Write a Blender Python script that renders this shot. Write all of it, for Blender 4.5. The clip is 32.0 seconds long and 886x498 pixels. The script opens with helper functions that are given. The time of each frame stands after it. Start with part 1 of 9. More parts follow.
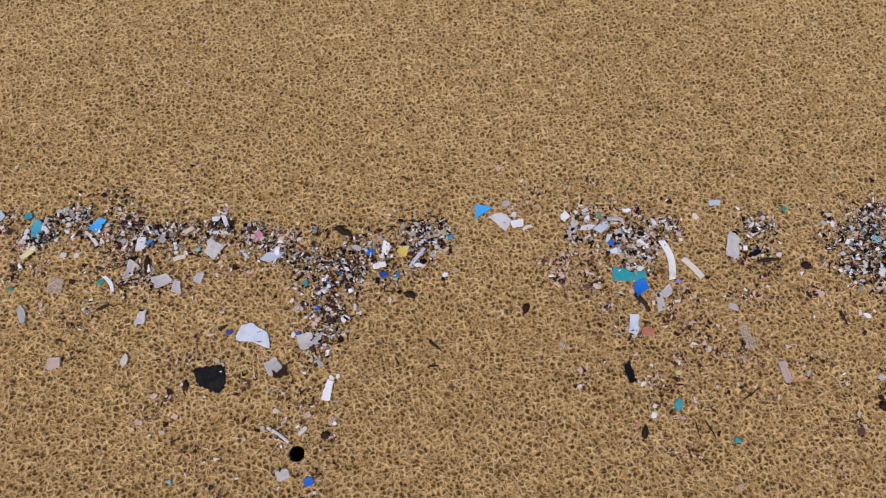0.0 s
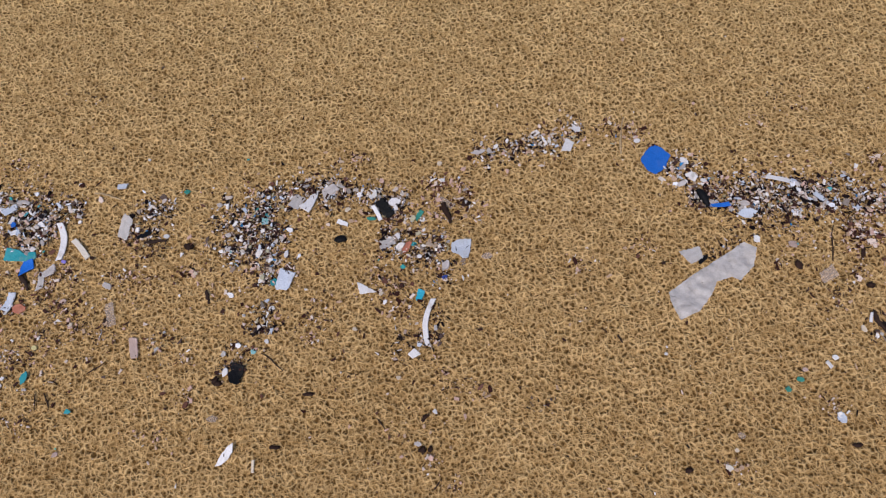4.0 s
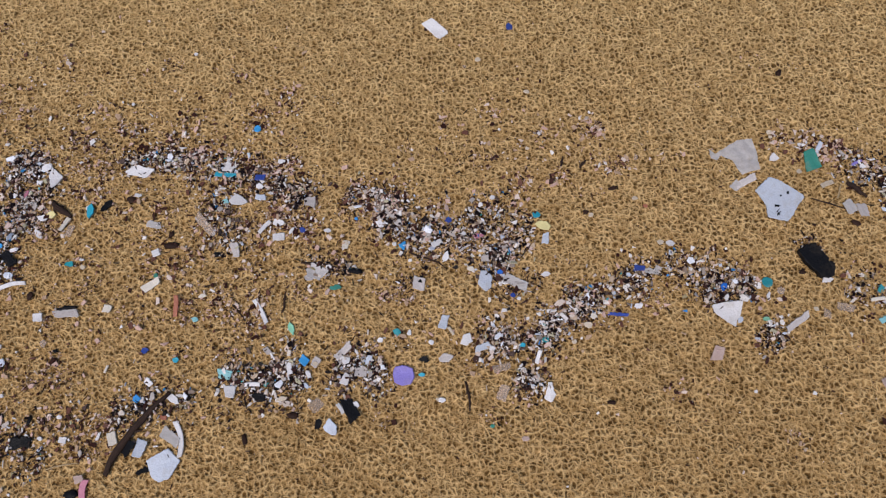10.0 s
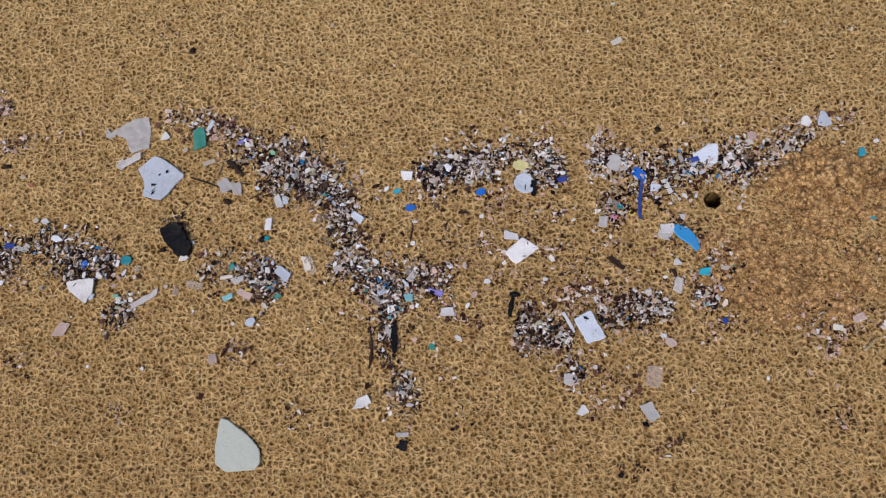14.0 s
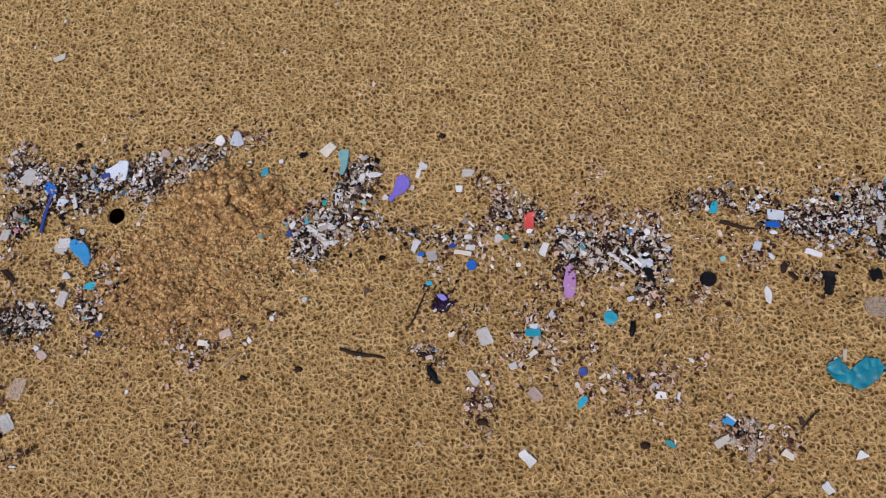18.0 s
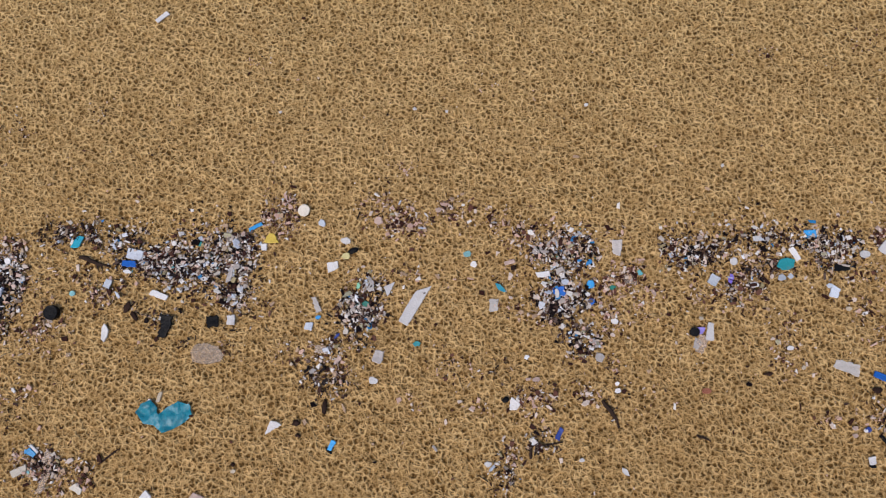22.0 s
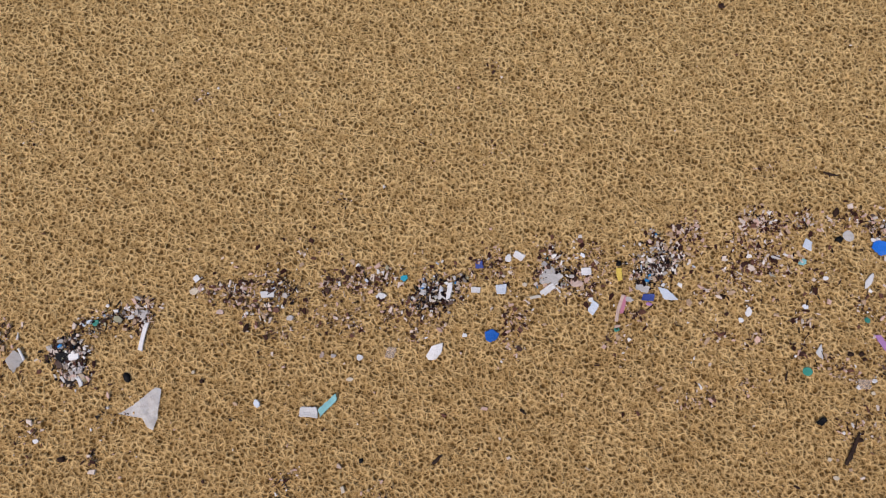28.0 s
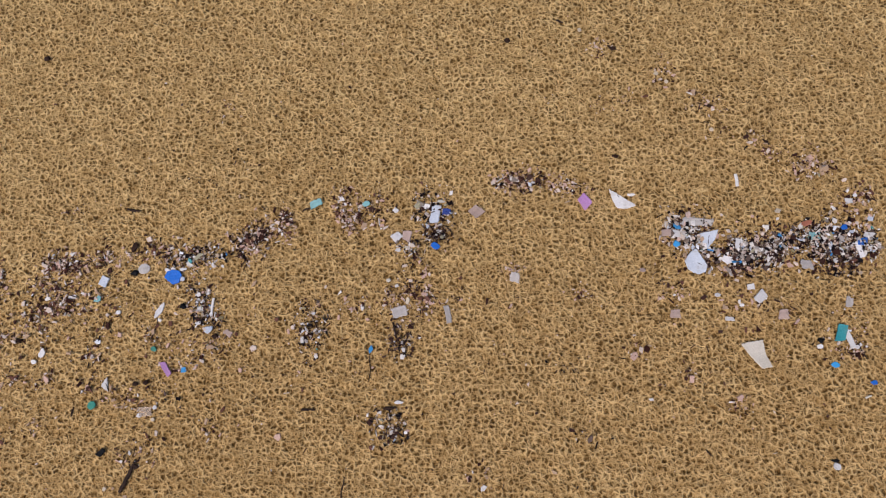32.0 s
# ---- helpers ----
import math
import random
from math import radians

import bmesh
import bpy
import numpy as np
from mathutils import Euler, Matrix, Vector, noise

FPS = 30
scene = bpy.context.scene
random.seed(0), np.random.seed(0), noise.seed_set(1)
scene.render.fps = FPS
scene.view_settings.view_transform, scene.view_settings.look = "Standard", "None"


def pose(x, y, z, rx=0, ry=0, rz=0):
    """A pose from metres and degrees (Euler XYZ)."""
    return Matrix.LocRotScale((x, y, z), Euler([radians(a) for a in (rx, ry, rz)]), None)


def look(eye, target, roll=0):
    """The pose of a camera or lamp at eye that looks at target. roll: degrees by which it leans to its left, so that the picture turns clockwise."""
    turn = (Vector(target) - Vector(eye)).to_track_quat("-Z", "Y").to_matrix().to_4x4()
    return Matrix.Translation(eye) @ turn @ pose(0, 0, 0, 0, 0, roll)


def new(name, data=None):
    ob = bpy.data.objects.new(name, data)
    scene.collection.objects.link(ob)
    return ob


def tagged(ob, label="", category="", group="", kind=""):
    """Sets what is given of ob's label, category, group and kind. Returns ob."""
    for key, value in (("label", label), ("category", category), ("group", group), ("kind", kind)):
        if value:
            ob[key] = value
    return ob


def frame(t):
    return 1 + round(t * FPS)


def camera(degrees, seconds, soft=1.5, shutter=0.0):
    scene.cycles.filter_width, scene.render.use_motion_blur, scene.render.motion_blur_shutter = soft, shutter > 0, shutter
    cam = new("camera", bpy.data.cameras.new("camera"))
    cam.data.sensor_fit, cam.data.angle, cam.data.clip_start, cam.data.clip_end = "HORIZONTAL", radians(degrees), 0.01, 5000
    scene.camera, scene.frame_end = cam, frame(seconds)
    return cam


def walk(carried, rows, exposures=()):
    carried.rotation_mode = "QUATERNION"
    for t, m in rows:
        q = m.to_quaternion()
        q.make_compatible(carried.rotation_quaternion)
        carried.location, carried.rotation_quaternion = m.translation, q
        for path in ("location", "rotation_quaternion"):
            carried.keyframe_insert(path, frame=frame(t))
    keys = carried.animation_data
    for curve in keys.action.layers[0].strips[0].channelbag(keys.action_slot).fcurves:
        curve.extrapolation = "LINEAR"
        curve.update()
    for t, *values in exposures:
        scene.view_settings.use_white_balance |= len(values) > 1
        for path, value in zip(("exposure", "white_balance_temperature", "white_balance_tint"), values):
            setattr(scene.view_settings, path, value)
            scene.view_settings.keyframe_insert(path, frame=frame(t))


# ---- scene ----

# the camera: carried sideways over the tide line, a little over a metre up
cam = camera(63.2, 32.0, soft=1.2)
PATH = [
    (0, (-0.039, -0.151, 1.135), (0.122, 0.578, -0.72), 2.3),
    (0.5, (0.083, -0.198, 1.155), (0.217, 0.569, -0.687), 0.2),
    (1, (0.182, -0.17, 1.164), (0.302, 0.594, -0.68), -0.6),
    (1.5, (0.324, -0.181, 1.136), (0.436, 0.541, -0.726), -1.0),
    (2, (0.481, -0.227, 1.117), (0.584, 0.48, -0.751), -1.4),
    (2.5, (0.657, -0.258, 1.127), (0.73, 0.441, -0.745), -3.5),
    (3, (0.804, -0.322, 1.161), (0.855, 0.389, -0.708), -5.5),
    (3.5, (0.961, -0.343, 1.179), (0.994, 0.372, -0.688), -7.0),
    (4, (1.083, -0.36, 1.17), (1.112, 0.34, -0.703), -7.1),
    (4.5, (1.301, -0.413, 1.175), (1.328, 0.292, -0.696), -6.9),
    (6.5, (1.811, -0.498, 1.181), (1.808, 0.197, -0.694), -7.7),
    (7, (1.973, -0.536, 1.184), (1.983, 0.177, -0.684), -6.2),
    (7.5, (2.138, -0.535, 1.188), (2.141, 0.192, -0.675), -6.1),
    (8, (2.258, -0.551, 1.18), (2.25, 0.168, -0.686), -6.1),
    (8.5, (2.328, -0.536, 1.165), (2.306, 0.176, -0.704), -7.0),
    (9, (2.482, -0.516, 1.167), (2.463, 0.165, -0.714), -4.4),
    (9.5, (2.657, -0.546, 1.158), (2.653, 0.113, -0.73), -2.7),
    (10, (2.831, -0.578, 1.147), (2.82, 0.04, -0.755), -4.0),
    (10.5, (2.915, -0.567, 1.126), (2.884, 0.01, -0.788), -8.1),
    (11, (3.01, -0.527, 1.116), (2.965, 0.035, -0.802), -10.6),
    (11.5, (3.186, -0.54, 1.115), (3.139, 0.023, -0.804), -9.9),
    (12, (3.382, -0.575, 1.139), (3.328, -0.02, -0.782), -9.4),
    (12.5, (3.524, -0.589, 1.137), (3.471, -0.023, -0.781), -8.8),
    (13, (3.612, -0.557, 1.132), (3.55, -0.009, -0.791), -9.8),
    (13.5, (3.763, -0.574, 1.133), (3.694, -0.046, -0.795), -10.4),
    (14, (3.931, -0.603, 1.138), (3.844, -0.088, -0.792), -12.1),
    (14.5, (4.094, -0.622, 1.154), (3.992, -0.104, -0.775), -13.6),
    (16.5, (4.539, -0.557, 1.158), (4.479, -0.063, -0.779), -7.5),
    (17, (4.669, -0.567, 1.154), (4.594, -0.072, -0.782), -9.4),
    (17.5, (4.755, -0.544, 1.16), (4.685, -0.069, -0.782), -10.1),
    (18, (4.89, -0.624, 1.127), (4.852, -0.093, -0.801), -5.7),
    (18.5, (5.058, -0.601, 1.155), (5.001, -0.183, -0.8), -8.9),
    (19, (5.208, -0.582, 1.173), (5.145, -0.167, -0.782), -8.6),
    (19.5, (5.309, -0.561, 1.16), (5.254, -0.13, -0.792), -7.2),
    (20, (5.43, -0.546, 1.156), (5.397, -0.128, -0.8), -4.8),
    (20.5, (5.59, -0.562, 1.162), (5.568, -0.155, -0.796), -2.2),
    (21, (5.741, -0.555, 1.162), (5.708, -0.129, -0.792), -2.2),
    (21.5, (5.857, -0.544, 1.166), (5.81, -0.12, -0.788), -3.0),
    (22, (5.948, -0.491, 1.161), (5.897, -0.064, -0.792), -3.7),
    (22.5, (6.141, -0.435, 1.17), (6.094, -0.04, -0.79), -2.6),
    (23, (6.307, -0.414, 1.169), (6.257, -0.02, -0.791), -1.8),
    (23.5, (6.431, -0.426, 1.169), (6.364, -0.068, -0.798), -4.7),
    (24, (6.523, -0.43, 1.161), (6.452, -0.087, -0.808), -6.4),
    (24.5, (6.692, -0.451, 1.171), (6.627, -0.12, -0.8), -5.9),
    (25, (6.853, -0.446, 1.178), (6.783, -0.103, -0.791), -6.2),
    (25.5, (6.998, -0.417, 1.181), (6.92, -0.034, -0.781), -5.0),
    (26, (7.104, -0.342, 1.179), (7.045, 0.056, -0.78), -1.7),
    (26.5, (7.24, -0.289, 1.157), (7.188, 0.134, -0.797), 0.1),
    (28.5, (7.711, -0.124, 1.147), (7.657, 0.278, -0.812), -1.8),
    (29, (7.827, -0.098, 1.138), (7.768, 0.288, -0.823), -3.2),
    (29.5, (7.974, -0.076, 1.141), (7.911, 0.271, -0.827), -4.2),
    (30, (8.144, -0.091, 1.172), (8.055, 0.261, -0.795), -7.7),
    (30.5, (8.309, -0.094, 1.178), (8.188, 0.289, -0.781), -11.7),
    (31, (8.461, -0.068, 1.17), (8.336, 0.335, -0.785), -13.5),
    (31.5, (8.637, -0.074, 1.176), (8.531, 0.335, -0.779), -12.2),
    (32, (8.778, -0.057, 1.186), (8.711, 0.383, -0.763), -8.6),
]
walk(cam, [(t, look(eye, target, roll)) for t, eye, target, roll in PATH],
     exposures=[(0.0, -0.02, 6330, 16), (8.0, -0.06, 6440, 16), (12.0, -0.09, 6430, 14), (16.0, -0.08, 6420, 14), (20.0, -0.05, 6500, 14), (23.0, -0.04, 6600, 14), (25.0, -0.04, 6630, 14),
                (25.5, 0.0, 6060, 17), (26.0, 0.06, 5870, 19), (26.5, 0.03, 6400, 14), (28.5, 0.0, 6620, 15), (32.0, -0.04, 6720, 16)])

from mathutils.bvhtree import BVHTree

# ---- daylight: hazy bright sky and a high veiled sun ----
SUN_UP, SUN_ROUND = 62.0, 215.0
world = bpy.data.worlds.new("sky")
world.use_nodes = True
scene.world = world
wn = world.node_tree.nodes
sky = wn.new("ShaderNodeTexSky")
sky.sky_type = "NISHITA"
sky.sun_disc = False
sky.sun_elevation = radians(SUN_UP)
sky.sun_rotation = radians(SUN_ROUND)
sky.air_density, sky.dust_density = 1.0, 2.0
wn["Background"].inputs["Strength"].default_value = 0.14
world.node_tree.links.new(sky.outputs["Color"], wn["Background"].inputs["Color"])
sun = new("sun", bpy.data.lights.new("sun", "SUN"))
sun.data.energy = 2.0
sun.data.angle = radians(8)
sun.data.color = (1.0, 0.98, 0.95)
sun_from = Vector((math.sin(radians(SUN_ROUND)) * math.cos(radians(SUN_UP)), math.cos(radians(SUN_ROUND)) * math.cos(radians(SUN_UP)), math.sin(radians(SUN_UP))))
sun.matrix_world = look(sun_from * 20, (0, 0, 0))
scene.view_settings.exposure = 0.0


# ---- materials ----
def shader(name, base, rough=0.5, spec=0.5):
    """A node material with its nodes, links and surface shader."""
    m = bpy.data.materials.new(name)
    m.use_nodes = True
    p = m.node_tree.nodes["Principled BSDF"]
    p.inputs["Base Color"].default_value = (*base, 1)
    p.inputs["Roughness"].default_value = rough
    p.inputs["Specular IOR Level"].default_value = spec
    return m, m.node_tree.nodes, m.node_tree.links, p


def noise_node(n, l, coords, scale, detail=4.0, rough=0.6):
    t = n.new("ShaderNodeTexNoise")
    t.inputs["Scale"].default_value, t.inputs["Detail"].default_value, t.inputs["Roughness"].default_value = scale, detail, rough
    l.new(coords, t.inputs["Vector"])
    return t


def ramp_node(n, l, value, stops, step=False):
    r = n.new("ShaderNodeValToRGB")
    e = r.color_ramp.elements
    r.color_ramp.interpolation = "CONSTANT" if step else "LINEAR"
    while len(e) < len(stops):
        e.new(0.5)
    for el, (at, c) in zip(e, stops):
        el.position, el.color = at, (*c, 1)
    l.new(value, r.inputs["Fac"])
    return r


def mix_node(n, l, fac, a, b, how="MIX"):
    x = n.new("ShaderNodeMix")
    x.data_type, x.blend_type = "RGBA", how
    for sock, v in ((x.inputs[0], fac), (x.inputs[6], a), (x.inputs[7], b)):
        if isinstance(v, (int, float)):
            sock.default_value = v
        elif isinstance(v, tuple):
            sock.default_value = (*v, 1)
        else:
            l.new(v, sock)
    return x.outputs[2]


def bump_node(n, l, p, height, strength, distance):
    b = n.new("ShaderNodeBump")
    b.inputs["Strength"].default_value, b.inputs["Distance"].default_value = strength, distance
    l.new(height, b.inputs["Height"])
    l.new(b.outputs["Normal"], p.inputs["Normal"])
    return b


def sand_material(name):
    """Coarse golden beach sand under a rain-spattered crust: thin rims that wind round bowls and a few deep pits, their
    light and shade put into the colour; mixed grains; paler and greyer up the beach.
    """
    m, n, l, p = shader(name, (0.4, 0.27, 0.13), 0.92, 0.05)
    where = n.new("ShaderNodeTexCoord").outputs["Object"]

    def calc(how, a, b, c=None):
        x = n.new("ShaderNodeMath")
        x.operation = how
        for sock, v in zip(x.inputs, (a, b, c)):
            if v is None:
                continue
            if isinstance(v, (int, float)):
                sock.default_value = v
            else:
                l.new(v, sock)
        return x.outputs[0]

    def bent(scale, reach):
        sway = noise_node(n, l, where, scale, 1, 0.5)
        shift = n.new("ShaderNodeVectorMath")
        shift.operation = "MULTIPLY_ADD"
        l.new(sway.outputs["Color"], shift.inputs[0])
        shift.inputs[1].default_value = (reach, reach, 0)
        l.new(where, shift.inputs[2])
        return shift.outputs["Vector"]

    def rain(scale, way, wide):
        """Rain marks: thin rims where neighbours meet, pale as if lit, and a bowl inside each, dark as if shaded, a few
        of them deep.
        """
        edge, cell = n.new("ShaderNodeTexVoronoi"), n.new("ShaderNodeTexVoronoi")
        edge.feature = "DISTANCE_TO_EDGE"
        for v in (edge, cell):
            v.voronoi_dimensions = "2D"
            v.inputs["Scale"].default_value = scale
            l.new(way, v.inputs["Vector"])
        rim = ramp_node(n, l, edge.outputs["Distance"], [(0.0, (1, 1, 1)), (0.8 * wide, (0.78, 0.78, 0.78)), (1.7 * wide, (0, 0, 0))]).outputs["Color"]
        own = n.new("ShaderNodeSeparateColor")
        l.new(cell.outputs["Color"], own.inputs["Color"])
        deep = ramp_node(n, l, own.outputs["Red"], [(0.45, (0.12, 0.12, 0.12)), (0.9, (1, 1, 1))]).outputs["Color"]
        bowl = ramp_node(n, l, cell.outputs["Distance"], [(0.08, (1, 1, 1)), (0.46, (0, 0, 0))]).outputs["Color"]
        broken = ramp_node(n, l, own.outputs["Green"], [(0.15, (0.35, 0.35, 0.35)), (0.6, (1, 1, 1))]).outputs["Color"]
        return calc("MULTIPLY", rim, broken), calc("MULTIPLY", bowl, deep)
    way = bent(115, 0.009)
    r1, s1 = rain(108, way, 0.17)
    r2, s2 = rain(180, bent(215, 0.005), 0.18)
    worm = noise_node(n, l, where, 145, 0.6, 0.5).outputs["Fac"]
    ridge = ramp_node(n, l, worm, [(0.40, (0, 0, 0)), (0.50, (1, 1, 1)), (0.60, (0, 0, 0))]).outputs["Color"]
    patchy = ramp_node(n, l, noise_node(n, l, where, 34, 2).outputs["Fac"], [(0.35, (0.65, 0.65, 0.65)), (0.65, (1, 1, 1))]).outputs["Color"]
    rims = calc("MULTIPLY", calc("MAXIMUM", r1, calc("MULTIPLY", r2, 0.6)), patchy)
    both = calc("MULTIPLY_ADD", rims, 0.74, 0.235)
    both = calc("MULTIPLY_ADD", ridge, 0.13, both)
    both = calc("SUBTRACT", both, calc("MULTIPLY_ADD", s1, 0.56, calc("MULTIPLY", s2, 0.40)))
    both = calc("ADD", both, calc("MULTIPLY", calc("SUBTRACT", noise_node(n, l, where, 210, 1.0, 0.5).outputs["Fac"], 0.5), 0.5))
    grain = noise_node(n, l, where, 520, 3, 0.7)
    broad = noise_node(n, l, where, 2.3, 4)
    tone = ramp_node(n, l, broad.outputs["Fac"], [(0.3, (0.94, 0.93, 0.92)), (0.7, (1.05, 1.05, 1.06))]).outputs["Color"]
    # shaded bowls and lit rims coloured in, from the same field as the bump
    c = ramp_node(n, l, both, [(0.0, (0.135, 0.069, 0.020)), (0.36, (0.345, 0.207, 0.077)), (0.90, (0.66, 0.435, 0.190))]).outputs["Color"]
    c = mix_node(n, l, 0.18, c, ramp_node(n, l, grain.outputs["Fac"], [(0.28, (0.5, 0.46, 0.42)), (0.45, (1, 1, 1)), (0.62, (1.05, 1.05, 1.05)), (0.74, (1.5, 1.5, 1.55))]).outputs["Color"], "MULTIPLY")
    c = mix_node(n, l, 1.0, c, tone, "MULTIPLY")
    # paler and greyer up the beach, about a line that bends along the shore
    at = n.new("ShaderNodeSeparateXYZ")
    l.new(where, at.inputs[0])
    off = calc("MULTIPLY", calc("SUBTRACT", at.outputs["X"], 5.0), 0.155)
    line = calc("MULTIPLY_ADD", calc("MULTIPLY", off, off), -0.85, 0.27)
    height = calc("ADD", calc("ADD", at.outputs["Y"], line), 0.5)
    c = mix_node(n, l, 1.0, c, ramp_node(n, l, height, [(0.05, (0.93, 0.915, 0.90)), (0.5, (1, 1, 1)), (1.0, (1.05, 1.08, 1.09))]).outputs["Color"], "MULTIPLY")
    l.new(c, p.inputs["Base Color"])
    bump_node(n, l, p, both, 1.0, 0.0045)
    return m


def plastic(name, base, rough=0.42, dirt=0.35, clear=0.0):
    """Weathered plastic: faded unevenly, sand-dusted, finely scratched; clear lets light through thin film."""
    m, n, l, p = shader(name, base, rough, 0.12 if max(base) < 0.06 else 0.42)
    where = n.new("ShaderNodeTexCoord").outputs["Object"]
    info = n.new("ShaderNodeObjectInfo")
    stain = noise_node(n, l, where, 55, 5, 0.65)
    fine = noise_node(n, l, where, 520, 3, 0.7)
    light = tuple(min(0.9, v * 1.14) for v in base)
    dark = tuple(v * 0.78 for v in base)
    c = ramp_node(n, l, info.outputs["Random"], [(0.0, dark), (1.0, light)]).outputs["Color"]
    dusty = ramp_node(n, l, stain.outputs["Fac"], [(0.52, (0, 0, 0)), (0.74, (dirt, dirt, dirt))]).outputs["Color"]
    c = mix_node(n, l, dusty, c, (0.30, 0.22, 0.13))
    c = mix_node(n, l, 0.35, c, ramp_node(n, l, fine.outputs["Fac"], [(0.3, (0.62, 0.6, 0.56)), (0.5, (1, 1, 1))]).outputs["Color"], "MULTIPLY")
    l.new(c, p.inputs["Base Color"])
    l.new(ramp_node(n, l, fine.outputs["Fac"], [(0.3, (rough + 0.25,) * 3), (0.7, (rough - 0.08,) * 3)]).outputs["Color"], p.inputs["Roughness"])
    bump_node(n, l, p, stain.outputs["Fac"], 0.6, 0.0045)
    if clear:
        streak = n.new("ShaderNodeMapping")
        streak.inputs["Scale"].default_value = (60, 85, 60)
        l.new(where, streak.inputs["Vector"])
        milky = noise_node(n, l, streak.outputs["Vector"], 1.0, 4, 0.6)
        l.new(ramp_node(n, l, milky.outputs["Fac"], [(0.30, ((1 - clear) * 0.85,) * 3), (0.70, (min(1, (1 - clear) * 1.18),) * 3)]).outputs["Color"], p.inputs["Alpha"])
    return m


def bits_material(name, palette, rough=0.5, clear=0.0):
    """Loose small bits, each with a colour of its own out of a palette of (share, colour)."""
    m, n, l, p = shader(name, (0.5, 0.5, 0.5), rough, 0.1)
    island = n.new("ShaderNodeNewGeometry").outputs["Random Per Island"]
    at, stops = 0.0, []
    for share, col in palette:
        stops.append((at, col))
        at += share
    c = ramp_node(n, l, island, stops, True).outputs["Color"]
    where = n.new("ShaderNodeTexCoord").outputs["Object"]
    fine = noise_node(n, l, where, 330, 4, 0.7)
    c = mix_node(n, l, 0.6, c, ramp_node(n, l, fine.outputs["Fac"], [(0.3, (0.55, 0.52, 0.5)), (0.55, (1, 1, 1)), (0.75, (1.15, 1.15, 1.12))]).outputs["Color"], "MULTIPLY")
    l.new(c, p.inputs["Base Color"])
    bump_node(n, l, p, fine.outputs["Fac"], 0.3, 0.001)
    return m


def wood_material(name, base):
    m, n, l, p = shader(name, base, 0.8, 0.2)
    where = n.new("ShaderNodeTexCoord").outputs["Object"]
    st = n.new("ShaderNodeMapping")
    st.inputs["Scale"].default_value = (60, 700, 700)
    l.new(where, st.inputs["Vector"])
    fibre = noise_node(n, l, st.outputs["Vector"], 1.0, 5, 0.7)
    blot = noise_node(n, l, where, 90, 3)
    c = ramp_node(n, l, fibre.outputs["Fac"], [(0.3, tuple(v * 0.45 for v in base)), (0.7, tuple(v * 1.5 for v in base))]).outputs["Color"]
    c = mix_node(n, l, 0.5, c, ramp_node(n, l, blot.outputs["Fac"], [(0.35, (0.6, 0.6, 0.6)), (0.6, (1.1, 1.1, 1.1))]).outputs["Color"], "MULTIPLY")
    l.new(c, p.inputs["Base Color"])
    bump_node(n, l, p, fibre.outputs["Fac"], 0.6, 0.0015)
    return m


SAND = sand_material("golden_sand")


def clod_material(name):
    """Freshly dug sand: warm brown, grain by grain, with the shade of the cracks between pellets put into the colour.
    """
    m, n, l, p = shader(name, (0.42, 0.24, 0.09), 0.9, 0.2)
    where = n.new("ShaderNodeTexCoord").outputs["Object"]
    grain = noise_node(n, l, where, 600, 3, 0.75)
    blot = noise_node(n, l, where, 45, 3)
    sway = noise_node(n, l, where, 210, 3, 0.7)
    shift = n.new("ShaderNodeVectorMath")
    shift.operation = "MULTIPLY_ADD"
    l.new(sway.outputs["Color"], shift.inputs[0])
    shift.inputs[1].default_value = (0.008, 0.008, 0.008)
    l.new(where, shift.inputs[2])
    c = ramp_node(n, l, blot.outputs["Fac"], [(0.35, (0.46, 0.280, 0.115)), (0.65, (0.65, 0.415, 0.182))]).outputs["Color"]
    height = None
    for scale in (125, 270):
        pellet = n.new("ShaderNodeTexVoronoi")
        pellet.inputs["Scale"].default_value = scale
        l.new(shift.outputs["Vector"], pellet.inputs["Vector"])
        # pellets darken outwards, a painted shade for the cracks between them
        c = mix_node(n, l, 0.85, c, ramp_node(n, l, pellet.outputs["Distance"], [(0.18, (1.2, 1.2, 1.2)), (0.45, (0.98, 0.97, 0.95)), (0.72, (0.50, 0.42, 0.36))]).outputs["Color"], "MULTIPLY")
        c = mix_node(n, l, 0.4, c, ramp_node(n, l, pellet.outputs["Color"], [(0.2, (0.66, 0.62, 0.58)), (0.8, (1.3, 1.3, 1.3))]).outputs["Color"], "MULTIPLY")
        height = height or pellet.outputs["Distance"]
    c = mix_node(n, l, 0.9, c, ramp_node(n, l, grain.outputs["Fac"], [(0.3, (0.5, 0.46, 0.42)), (0.5, (1, 1, 1)), (0.7, (1.35, 1.35, 1.4))]).outputs["Color"], "MULTIPLY")
    l.new(c, p.inputs["Base Color"])
    bump_node(n, l, p, height, 1.0, 0.004).invert = True
    return m


